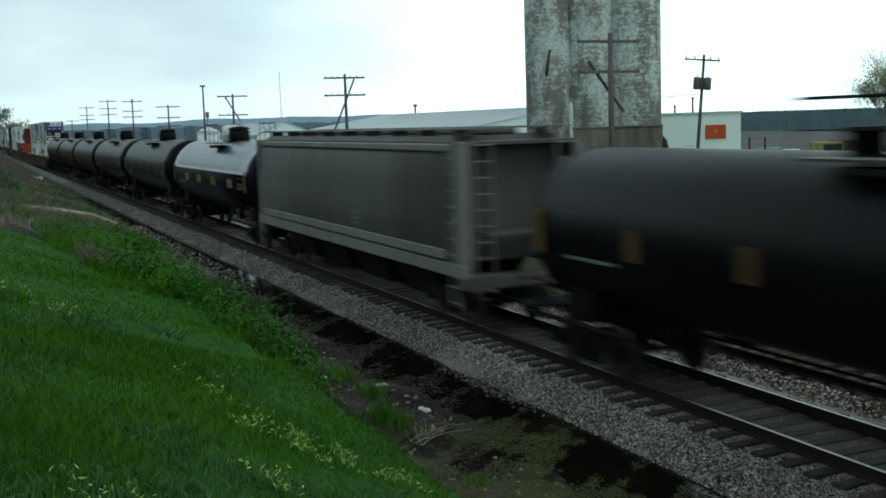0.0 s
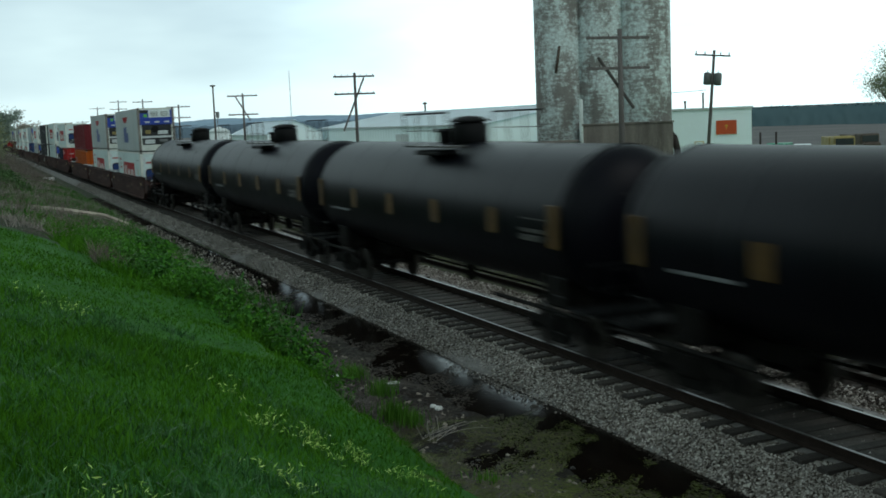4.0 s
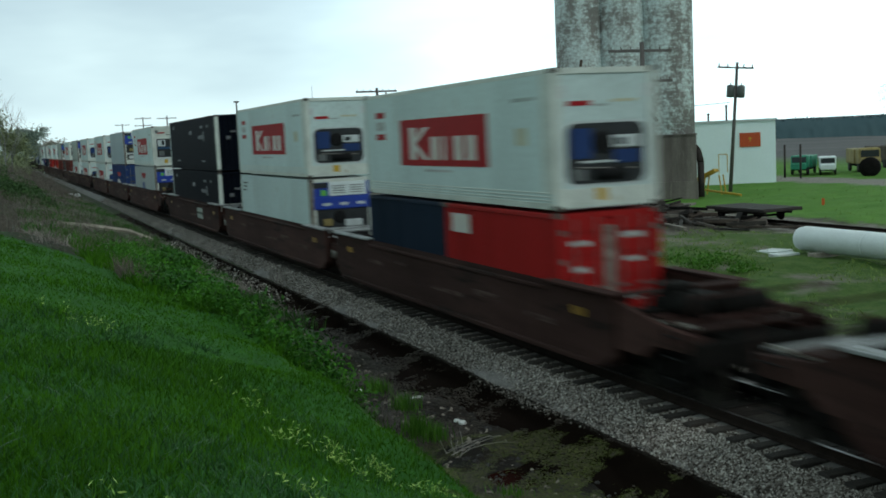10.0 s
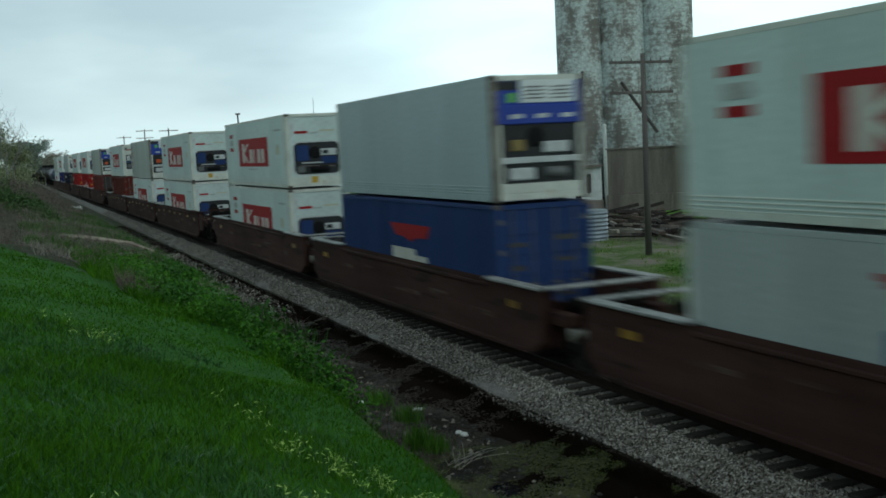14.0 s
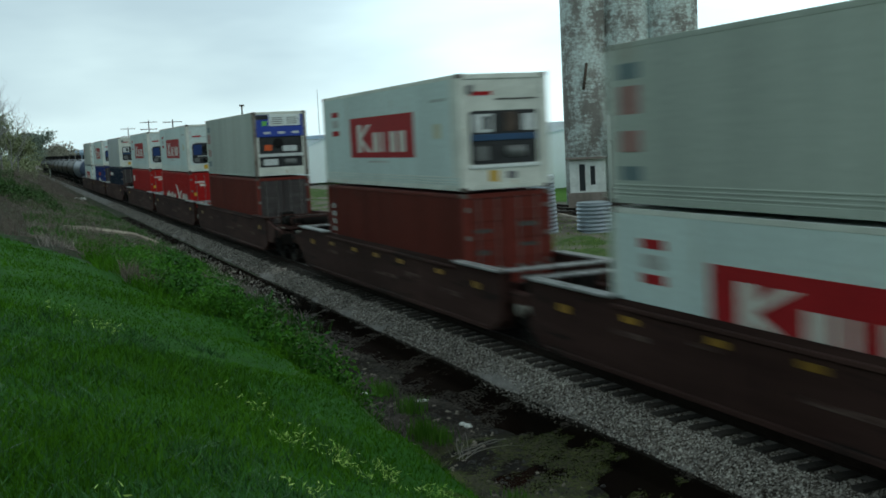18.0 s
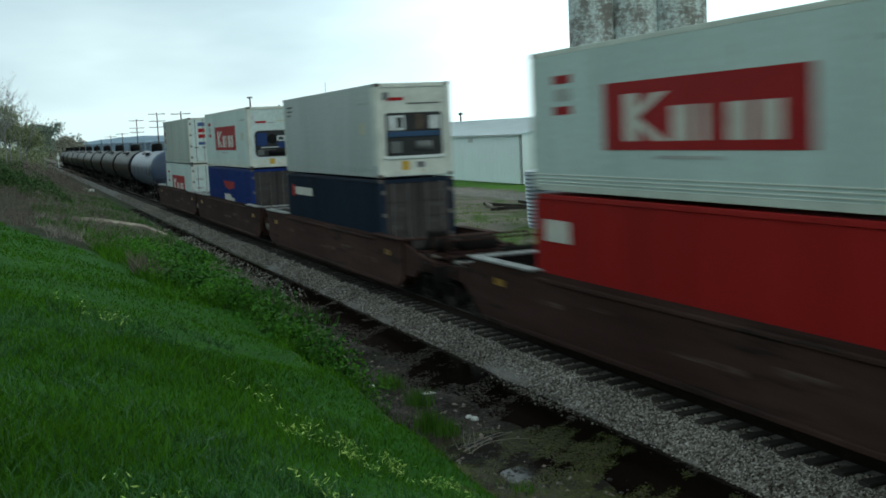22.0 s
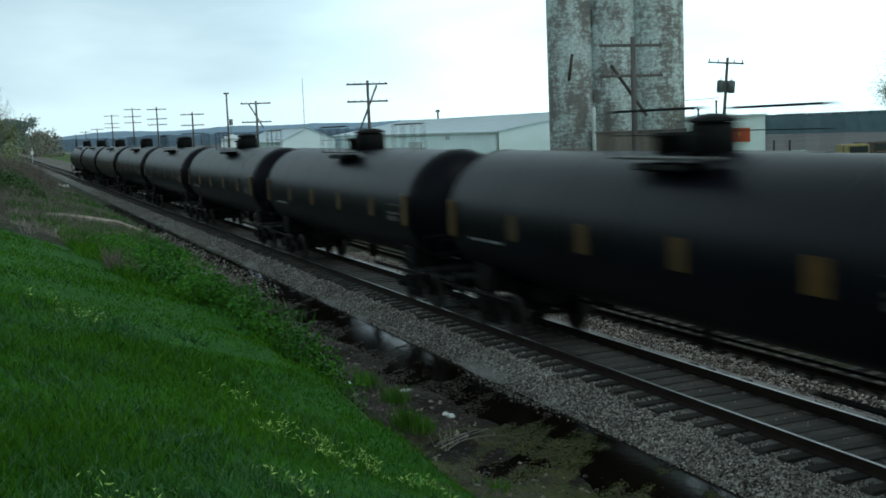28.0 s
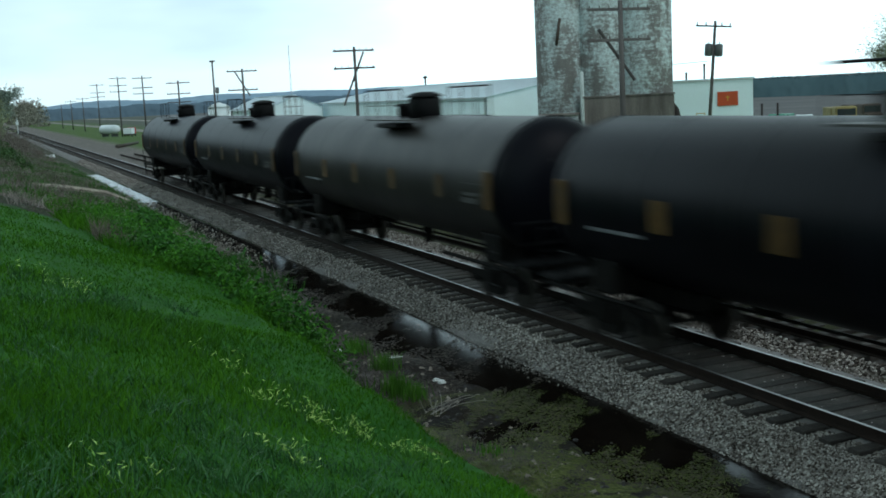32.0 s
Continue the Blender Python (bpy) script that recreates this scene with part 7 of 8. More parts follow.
def small_truck(x, y, yaw, cab, bed, label, size=1.0):
    t = thing("parked_truck", label, "truck", m=pose(x, y, float(ground_z(x, y)), 0, 0, yaw) @ Matrix.Scale(size, 4))
    part("chassis", bbox(-2.6, 2.6, -0.7, 0.7, 0.5, 0.7), M_UNDER, t)
    part("cab", bbox(0.9, 2.5, -0.95, 0.95, 0.7, 2.2, 0.12), cab, t)
    part("windscreen", bbox(2.42, 2.52, -0.8, 0.8, 1.4, 2.0, 0.02), M_GLASS, t)
    part("bonnet", bbox(2.3, 3.1, -0.85, 0.85, 0.6, 1.3, 0.1), cab, t)
    part("box_body", bbox(-2.6, 0.7, -1.0, 1.0, 0.75, 2.1, 0.05), bed, t)
    for xx in (-1.7, 2.0):
        for q in (-1, 1):
            part("wheel", lathe(bmesh.new(), [(-0.12, 0.3), (-0.1, 0.42), (0.1, 0.42), (0.12, 0.3)], "y", 16, (xx, q * 0.85, 0.42)), M_TYRE, t)


small_truck(-82.6, 57.6, -52, M_GREENPAINT, M_GREENPAINT, "green truck parked beside the white building", 0.8)
small_truck(-80.6, 58.6, -40, M_WHITETANK, M_WHITETANK, "white van parked in the yard", 0.75)
small_truck(-80.4, 62.6, -30, M_OCHRE, M_OCHRE, "dull yellow truck parked in the yard")
small_truck(-86.0, 70.5, -20, M_RUST, M_RUST, "rusty brown truck parked in the yard")
solid("round_bale", lathe(bmesh.new(), [(-0.6, 0.4), (-0.5, 0.85), (0.5, 0.85), (0.6, 0.4)], "y", 20, (0, 0, 0.8)), M_UNDER, "dark round bale standing on the yard", "bale", m=pose(-74.2, 57.6, float(ground_z(-74.2, 57.6)), 0, 0, 40))
solid("marker_flag", bbox(-0.08, 0.08, -0.02, 0.02, 0.0, 0.42), M_SAFETYORANGE, "small orange marker standing in the grass", "marker", m=pose(-53.8, 34.9, float(ground_z(-53.8, 34.9)), 0, 0, 55))
for x, y, h in ((-79.83, 53.17, 3.0), (-78.37, 53.7, 3.0)):
    solid("dark_post", rod(bmesh.new(), (0, 0, -0.1), (0, 0, h), 0.09, seg=8), M_RUSTDARK, "dark upright steel post in the yard", "post", "yard posts", m=pose(x, y, float(ground_z(x, y))))


def horizontal_tank():
    t = thing("white_tank", "white horizontal tank on legs beside the line", "storage tank", m=pose(-216.5, 12.2, -0.45, 0, 0, 14))
    part("cylinder", lathe(bmesh.new(), [(-3.8, 0.2), (-3.6, 0.6), (-3.2, 0.85), (3.2, 0.85), (3.6, 0.6), (3.8, 0.2)], "x", 24, (0, 0, 1.4)), M_WHITETANK, t)
    for x in (-2.4, 2.4):
        part("leg", bbox(x - 0.15, x + 0.15, -0.6, 0.6, -0.1, 0.9), M_TRANSFORMER, t)


horizontal_tank()
small_truck(-209.5, 15.0, 160, M_RED, M_WHITETANK, "red and white truck parked by the white tank", 0.75)
solid("log", rod(bmesh.new(), (-152.5, 5.9, -0.22), (-161.0, 9.8, -0.1), 0.24, 0.17, 10), M_BARK, "long dark log lying beside the siding", "log")

for i in range(55):
    a, b = random.uniform(-67, -44), random.uniform(16.5, 25)
    if abs(b - 16.7) < 1.2 and a > -35:
        continue
    L, wd = random.uniform(1.2, 4.5), random.uniform(0.12, 0.3)
    z = float(ground_z(a, b))
    solid("scrap_timber", bbox(-L / 2, L / 2, -wd / 2, wd / 2, 0, random.uniform(0.08, 0.22), 0.015), random.choice((M_RUST, M_TIE, M_RUSTDARK, M_PLANK, M_TIE, M_RUSTDARK)), "scrap timber and steel lying in the yard", "scrap", "scrap in the yard", m=pose(a, b, z + random.uniform(0, 0.35), random.uniform(-6, 6), random.uniform(-5, 5), random.uniform(-40, 60)))
for a, b, yaw, L in ((-35.2, 16.4, 8, 0.55), (-34.0, 15.9, -12, 0.4), (-59.5, 28.4, 35, 2.4), (-63.5, 30.0, 32, 2.0), (-54.0, 22.6, 60, 1.0)):
    solid("pale_slab", bbox(-L, L, -0.45, 0.45, -0.05, 0.1, 0.02), M_WHITEPIPE if L < 1.5 else M_PLANK, "pale concrete slab lying in the grass", "slab", "pale slabs", m=pose(a, b, float(ground_z(a, b)) + 0.02, 2, -2, yaw))


def scrap_heap(x, y, n, reach, high):
    """A tangled heap of dark beams and rusty plates."""
    h = thing("scrap_heap", "tangled heap of dark beams and rusty scrap", "scrap heap", "scrap heaps", m=pose(x, y, float(ground_z(x, y)) - 0.05))
    for i in range(n):
        L, w, t = random.uniform(0.8, 3.2), random.uniform(0.1, 0.3), random.uniform(0.06, 0.24)
        ob = part("beam", bbox(-L / 2, L / 2, -w / 2, w / 2, 0, t, 0.012), random.choice((M_RUSTDARK, M_RUSTDARK, M_TIE, M_RUSTDARK, M_UNDER, M_RUST)), h)
        d = random.random()
        ob.matrix_basis = pose(random.uniform(-1, 1) * reach, random.uniform(-0.5, 0.5) * reach, d * high * 0.8, random.uniform(-8, 8), random.uniform(-14, 14), random.uniform(-70, 90))
    for i in range(3):
        ob = part("plate", bbox(-0.7, 0.7, -0.4, 0.4, 0, 0.03), M_RUST, h)
        ob.matrix_basis = pose(random.uniform(-0.8, 0.8) * reach, random.uniform(-0.4, 0.4) * reach, high * 0.6, random.uniform(-25, 25), random.uniform(-15, 15), random.uniform(0, 90))


for x, y, n, reach, high in ((-57.8, 25.2, 26, 2.6, 1.0), (-53.5, 23.2, 22, 2.2, 0.8), (-62.5, 27.6, 22, 2.4, 0.9), (-50.5, 21.0, 16, 1.8, 0.5), (-60.5, 22.4, 14, 1.8, 0.45), (-47.0, 23.6, 14, 1.6, 0.5)):
    scrap_heap(x, y, n, reach, high)


# ---- vegetation ----
def blades(name, P, H, W, lean, material, label, category, bend=0.0, spread=1.0):
    """Thin upright leaves, one triangle pair each, in one mesh."""
    n = len(P)
    a = rng.uniform(0, 2 * np.pi, n)
    d = np.stack([np.cos(a), np.sin(a), np.zeros(n)], 1)
    b = rng.uniform(0, 2 * np.pi, n)
    t = np.stack([np.cos(b), np.sin(b), np.zeros(n)], 1) * (np.abs(rng.normal(0, lean, n)) * H)[:, None]
    up = np.zeros((n, 3))
    up[:, 2] = H
    V = np.stack([P - d * W[:, None] / 2, P + d * W[:, None] / 2, P + d * W[:, None] * 0.35 + up * 0.55 + t * 0.4, P - d * W[:, None] * 0.35 + up * 0.55 + t * 0.4, P + up + t], 1)
    i = 5 * np.arange(n)[:, None]
    quads = np.concatenate([i, i + 1, i + 2, i + 3], 1).tolist()
    tris = np.concatenate([i + 3, i + 2, i + 4], 1).tolist()
    return tagged(new(name, soup(name, V.reshape(-1, 3).tolist(), quads + tris, material)), label, category, kind="stuff")


def leaves(C, S, squash=0.8):
    """Loose leaf quads at points C with sizes S; gives vertices and faces."""
    n = len(C)
    u = rng.normal(0, 1, (n, 3))
    u /= np.linalg.norm(u, axis=1)[:, None]
    w = rng.normal(0, 1, (n, 3))
    w[:, 2] *= 0.6
    w -= (w * u).sum(1)[:, None] * u
    w /= np.linalg.norm(w, axis=1)[:, None] + 1e-9
    u, w = u * S[:, None], w * (S * squash)[:, None]
    V = np.stack([C - u, C + w * 0.6 - u * 0.2, C + u, C - w * 0.6 - u * 0.2], 1)
    return V.reshape(-1, 3).tolist(), (4 * np.arange(n)[:, None] + np.arange(4)).tolist()


def polar(n, r0, r1, a0, a1, power=1.0):
    """Points round the viewer's standing place, thick nearby and thin far off."""
    r = r0 * (r1 / r0) ** (rng.random(n) ** power)
    a = np.radians(rng.uniform(a0, a1, n))
    return EYE[0] - r * np.sin(a), EYE[1] + r * np.cos(a), r


def brow(x):
    return np.interp(x, (-60, -33, -28.9, -26.3, -24, -21, -20, -19, 0), (-20, -12.6, -11.4, -10.5, -9.7, -9.1, -8.6, -7.6, -7.55))


def wave(x, y, s, p):
    return np.sin(x * s + p) * np.sin(y * s * 1.3 + 2 * p) + 0.6 * np.sin(x * s * 2.3 + y * s * 1.9 + p)


def build_lawn():
    x, y, r = polar(260000, 3.4, 52, 38, 96)
    keep = (y < brow(x) + 0.25 * wave(x, y, 1.7, 0.4)) & (y > -24)
    x, y, r = x[keep], y[keep], r[keep]
    tall = np.clip(1 + 0.45 * wave(x, y, 0.8, 1.1), 0.45, 2)
    rank = smooth(0.9, 2.1, brow(x) - y) * smooth(17, 11, r)
    H = rng.uniform(0.03, 0.07, len(x)) * tall * (1 + 0.6 * rank)
    W = rng.uniform(0.005, 0.010, len(x)) * np.maximum(1, r / 7)
    P = np.stack([x, y, ground_z(x, y) - 0.01], 1)
    blades("lawn_grass", P, H, W, 0.9, M_GRASS, "thick fresh green grass on the bank", "grass")
    # thinner growth on the bank and the added rise behind, out of view
    x, y, r = polar(90000, 1.0, 30, 96, 398)
    keep = (y < brow(x)) & (x < 40)
    x, y, r = x[keep], y[keep], r[keep]
    P = np.stack([x, y, ground_z(x, y) - 0.01], 1)
    blades("lawn_grass", P, rng.uniform(0.03, 0.08, len(x)), rng.uniform(0.006, 0.012, len(x)) * np.maximum(1, r / 7), 0.9, M_GRASS, "thick fresh green grass on the bank", "grass")
    # coarser tufts
    cx, cy, cr = polar(1100, 3.8, 15, 42, 98)
    keep = (cy < brow(cx) - 0.9 - 0.5 * rng.random(len(cx))) & (wave(cx, cy, 1.1, 0.3) > -0.75)
    pts = []
    for a, b in zip(cx[keep], cy[keep]):
        k = rng.integers(16, 40)
        pts.append(np.stack([a + rng.normal(0, 0.13, k), b + rng.normal(0, 0.13, k)], 1))
    pts = np.concatenate(pts)
    P = np.stack([pts[:, 0], pts[:, 1], ground_z(pts[:, 0], pts[:, 1])], 1)
    rr = np.hypot(P[:, 0] - EYE[0], P[:, 1] - EYE[1])
    blades("coarse_tufts", P, rng.uniform(0.05, 0.13, len(P)), rng.uniform(0.006, 0.013, len(P)) * np.maximum(1, rr / 12), 1.1, M_BLUETUFT, "coarse darker tufts standing in the lawn", "grass")


build_lawn()


def flower_patch(cx, cy, sx, sy, n):
    """Sprigs of pale yellow-green blooms: each a few stalks with drooping bright leaves."""
    gx, gy = cx + rng.normal(0, sx, n), cy + rng.normal(0, sy, n)
    k = 11
    x, y = np.repeat(gx, k) + rng.normal(0, 0.05, n * k), np.repeat(gy, k) + rng.normal(0, 0.05, n * k)
    tall = np.repeat(rng.uniform(0.08, 0.20, n), k)
    C = np.stack([x, y, ground_z(x, y) + tall * rng.uniform(0.45, 1.0, n * k)], 1)
    v, f = leaves(C, rng.uniform(0.014, 0.034, n * k), 0.34)
    patch = tagged(new("flower_patch", soup("flower_patch", v, f, M_FLOWER)), "pale yellow-green wild flowers in the grass", "flowers", "flower patches", "stuff")
    P = np.stack([x, y, ground_z(x, y)], 1)[::2]
    st = blades("stalks", P, tall[::2], np.full(len(P), 0.007), 0.35, M_REED, "", "")
    st.parent = patch


for cx, cy, sx, sy, n in ((-8.83, -9.14, 0.20, 0.10, 13), (-9.02, -9.50, 0.26, 0.09, 6), (-8.98, -8.62, 0.20, 0.09, 12), (-8.80, -8.30, 0.16, 0.07, 9), (-7.33, -9.7, 0.18, 0.12, 6), (-13.85, -10.55, 0.18, 0.07, 8), (-9.9, -9.5, 0.5, 0.25, 5), (-14.3, -10.9, 0.5, 0.2, 4), (-6.12, -11.12, 0.22, 0.14, 4), (-11.2, -9.4, 0.5, 0.3, 4)):
    flower_patch(cx, cy, sx, sy, n)


def undergrowth(name, n, xs, ys, height, size, material, label, lumps=60, lift=(0.1, 0.2), squash=0.8):
    """A low thicket: leaf quads gathered in lumps."""
    lx, ly = rng.uniform(*xs, lumps), rng.random(lumps)
    ly = np.array([ys(a)[0] + b * (ys(a)[1] - ys(a)[0]) for a, b in zip(lx, ly)])
    lr = rng.uniform(0.35, 0.8, lumps) * (1 if xs[0] > -300 else 4.2)
    lz = rng.uniform(*lift, lumps)
    k = rng.integers(0, lumps, n)
    u = rng.normal(0, 1, (n, 3))
    u /= np.linalg.norm(u, axis=1)[:, None]
    rad = lr[k] * rng.random(n) ** 0.35
    C = np.stack([lx[k], ly[k], ground_z(lx[k], ly[k]) + lz[k]], 1) + u * rad[:, None] * (1, 1, height)
    g = ground_z(C[:, 0], C[:, 1])
    C[:, 2] = np.maximum(C[:, 2], g + 0.03)
    v, f = leaves(C, rng.uniform(*size, n), squash)
    return tagged(new(name, soup(name, v, f, material)), label, "bushes", kind="stuff")


undergrowth("leafy_undergrowth", 40000, (-34, -17.6), lambda x: (max(float(brow(x)) + 0.1, -9.0), -6.2), 0.62, (0.02, 0.058), M_BUSH, "dense low leafy undergrowth along the bank edge", 120, (-0.1, 0.42), 0.6)
undergrowth("leafy_undergrowth", 12000, (-46, -33), lambda x: (-7.4, -5.6), 0.4, (0.025, 0.06), M_BUSH, "dense low leafy undergrowth along the bank edge", 90, (-0.1, 0.12))


undergrowth("broadleaf_weeds", 4200, (-27, -17.7), lambda x: (max(float(brow(x)) + 0.15, -8.7), -6.6), 0.55, (0.03, 0.08), M_DOCK, "dark broad-leaved weeds along the bank edge", 30, (0.2, 0.55))
undergrowth("yard_weeds", 2600, (-35.5, -31.0), lambda x: (10.8, 12.8), 0.4, (0.03, 0.07), M_REED, "bright green weeds standing beside the siding", 26, (0.0, 0.2))


def edge_grass():
    x, y = rng.uniform(-40, -17.5, 16000), rng.uniform(-10, -5.6, 16000)
    keep = (y > brow(x) - 0.2) & (wave(x, y, 0.9, 0.5) > -0.6)
    P = np.stack([x, y, ground_z(x, y)], 1)[keep]
    blades("edge_grass", P, rng.uniform(0.12, 0.36, len(P)), rng.uniform(0.012, 0.026, len(P)), 0.8, M_GRASS, "tall fresh grass along the bank edge", "grass")


edge_grass()
undergrowth("green_scrub", 9000, (-125, -74), lambda x: (-14, -10.9), 1.3, (0.06, 0.14), M_SCRUB, "dark green scrub on the far bank", 44, (0.2, 1.1))
undergrowth("green_scrub", 7000, (-98, -64), lambda x: (-11.3, -9.2), 0.9, (0.05, 0.12), M_SCRUB, "dark green scrub on the far bank", 30, (0.0, 0.6))
undergrowth("green_scrub", 3600, (-72, -45), lambda x: (-9.5, -4.0), 0.45, (0.03, 0.07), M_WEED, "dark green scrub on the far bank", 46, (-0.1, 0.15))
undergrowth("brown_scrub", 22000, (-190, -80), lambda x: (-12.5, -5.6), 1.5, (0.08, 0.22), M_DRY, "leafless brown scrub on the far bank", 150, (0.1, 1.2), 0.1)
undergrowth("brown_scrub", 9000, (-82, -29), lambda x: (max(-12.6, float(brow(x)) + 0.7), -8.0), 0.8, (0.05, 0.14), M_DRY, "leafless brown scrub on the far bank", 120, (-0.1, 0.35), 0.1)
undergrowth("line_side_scrub", 8000, (-330, -180), lambda x: (-13.5, -7.0), 1.8, (0.12, 0.3), M_OLIVE, "hazy green scrub beside the distant line", 60, (0.3, 2.2))
undergrowth("line_side_trees", 12000, (-640, -420), lambda x: (6.0, 16.0), 2.6, (0.3, 0.7), M_BROWNTREE, "hazy green trees and scrub beside the distant line", 30, (1.5, 4.5))


def scatter(n, x0, x1, y0, y1):
    x, y = rng.uniform(x0, x1, n), rng.uniform(y0, y1, n)
    return np.stack([x, y, ground_z(x, y)], 1)


def dry_brush():
    P = np.concatenate([scatter(7000, -100, -32, -13.5, -5.8), scatter(6000, -150, -95, -14, -4)])
    keep = (wave(P[:, 0], P[:, 1], 0.35, 0.7) > -0.3) & (P[:, 1] > brow(P[:, 0]) + 0.3)
    P = P[keep]
    blades("dry_brush", P, rng.uniform(0.15, 0.65, len(P)), rng.uniform(0.012, 0.03, len(P)), 0.8, M_DRY, "dry brown weed stalks on the far bank", "brush")
    # mats of pale dead grass and rough green grass between the scrub
    P = scatter(22000, -110, -30, -11, -3.3)
    P = P[P[:, 1] > brow(P[:, 0]) + 0.3]
    k = wave(P[:, 0], P[:, 1], 0.42, 2.3)
    Q, R = P[k > -0.05], P[k < 0.0]
    blades("rough_grass", Q, rng.uniform(0.12, 0.4, len(Q)), rng.uniform(0.02, 0.045, len(Q)), 0.9, M_WEED, "rough green grass on the far bank", "grass")
    blades("dead_grass", R, rng.uniform(0.1, 0.35, len(R)), rng.uniform(0.015, 0.035, len(R)), 1.6, M_DEAD, "pale matted dead grass on the far bank", "dead grass")
    P = scatter(420, -24.6, -22.8, -9.5, -8.6)
    blades("dry_clump", P, rng.uniform(0.2, 0.55, len(P)), rng.uniform(0.01, 0.02, len(P)), 0.5, M_DRY, "brown dead clump at the lawn edge", "brush")


dry_brush()


def nearer(P):
    """The strip of wet ground on the near side of the ditch."""
    x, y = 0.93 * P[:, 0], 0.93 * P[:, 1] - 0.81
    return np.stack([x, y, ground_z(x, y)], 1)


def ditch_growth():
    P = np.concatenate([scatter(13000, -32, -18.5, -5.4, -3.2), scatter(2600, -20.5, -11, -5.4, -4.3), scatter(900, -60, -30, -5, -2.8)])
    P = nearer(P)
    keep = wave(P[:, 0], P[:, 1], 1.1, 0.2) > -0.2
    P = P[keep]
    blades("dead_grass", P, rng.uniform(0.03, 0.11, len(P)), rng.uniform(0.004, 0.011, len(P)), 2.6, M_DEADLITTER, "flattened grey dead grass in the ditch", "dead grass")
    for cx, cy, n, h in ((-21.1, -4.2, 150, 0.42), (-19.35, -4.6, 220, 0.46), (-18.95, -4.4, 170, 0.36), (-23.2, -4.1, 110, 0.4), (-15.2, -4.6, 60, 0.2), (-30.5, -4.0, 80, 0.3)):
        p = nearer(np.stack([cx + rng.normal(0, 0.16, n), cy + rng.normal(0, 0.14, n), np.zeros(n)], 1))
        P = np.stack([p[:, 0], p[:, 1], ground_z(p[:, 0], p[:, 1])], 1)
        tagged(blades("weed_clump", P, rng.uniform(0.5, 1.0, n) * h, rng.uniform(0.012, 0.024, n), 0.3, M_REED, "bright green weed clump in the wet ditch", "weeds"), group="ditch weeds")
    P = np.concatenate([scatter(12000, -75, -20, 6, 22), scatter(3000, -120, -60, 6, 16), scatter(3000, -70, -30, 29.5, 48)])
    keep = wave(P[:, 0], P[:, 1], 0.5, 1.9) > -0.25
    P = P[keep]
    blades("yard_grass", P, rng.uniform(0.04, 0.15, len(P)), rng.uniform(0.02, 0.05, len(P)), 1.2, M_YARDGRASS, "rough green grass in the yard", "grass")


ditch_growth()


def ditch_scum():
    """Flat flecks of dead leaves and algae on the water and the wet mud."""
    for n, xs, ys, size, cut, material, label in ((46000, (-32, -11.0), (-5.4, -2.1), (0.008, 0.05), -0.2, M_DEADWET, "sodden dead leaves floating in the ditch"), (110000, (-17.5, -7), (-5.6, -2.35), (0.005, 0.022), -0.3, M_ALGAE, "olive algae and duckweed on the ditch water"), (9000, (-95, -30), (-4.0, -2.25), (0.03, 0.16), 0.0, M_DEADWET, "sodden dead leaves floating in the ditch")):
        x, y = rng.uniform(*xs, n), rng.uniform(*ys, n)
        keep = wave(x, y, 1.5, 0.9 + cut) + 0.5 * wave(x, y, 5.0, 2.2) + rng.normal(0, 0.25, n) > cut + 0.9 * np.clip((y + 3.35) / 0.5, 0, 1)
        x, y = x[keep], y[keep]
        z = np.maximum(ground_z(x, y) + 0.012, -0.580) + rng.uniform(0, 0.004, len(x))
        a, S = rng.uniform(0, 2 * np.pi, len(x)), rng.uniform(*size, len(x))
        C = np.stack([x, y, z], 1)
        u = np.stack([np.cos(a), np.sin(a), rng.normal(0, 0.04, len(x))], 1) * S[:, None]
        w = np.stack([-np.sin(a), np.cos(a), rng.normal(0, 0.04, len(x))], 1) * (S * rng.uniform(0.2, 0.7, len(x)))[:, None]
        V = np.stack([C - u, C + w - 0.3 * u, C + u, C - w + 0.2 * u], 1).reshape(-1, 3).tolist()
        tagged(new("ditch_scum", soup("ditch_scum", V, (4 * np.arange(len(x))[:, None] + np.arange(4)).tolist(), material)), label, "scum", kind="stuff")


ditch_scum()
stones("ditch_stones", 260, lambda n: nearer(scatter(n, -34, -10, -4.9, -3.2)), 0.02, 0.07, M_PLANK, "small pale stones and chips in the ditch", "stones")
stones("gravel_wash", 380, lambda n: np.stack([-19.6 + rng.normal(0, 1.0, n), -2.3 + rng.normal(0, 0.09, n), -0.56 + rng.uniform(-0.02, 0.03, n)], 1), 0.010, 0.028, M_STONE, "pale gravel washed down from the track bed", "gravel")
stones("mud_clods", 350, lambda n: nearer(scatter(n, -30, -9, -4.4, -2.9)), 0.03, 0.10, mat("wet_dark_mud", (0.014, 0.011, 0.010), 0.6, var=0.4, size=3.0), "dark wet clods of mud in the ditch", "mud", 0.5)


def branch(name, pts, r, material, label):
    bm = bmesh.new()
    for k in range(len(pts) - 1):
        rod(bm, pts[k], pts[k + 1], r * (1 - 0.6 * k / len(pts)), r * (1 - 0.6 * (k + 1) / len(pts)), 6)
    return solid(name, bm, material, label, "branch", "fallen branches")


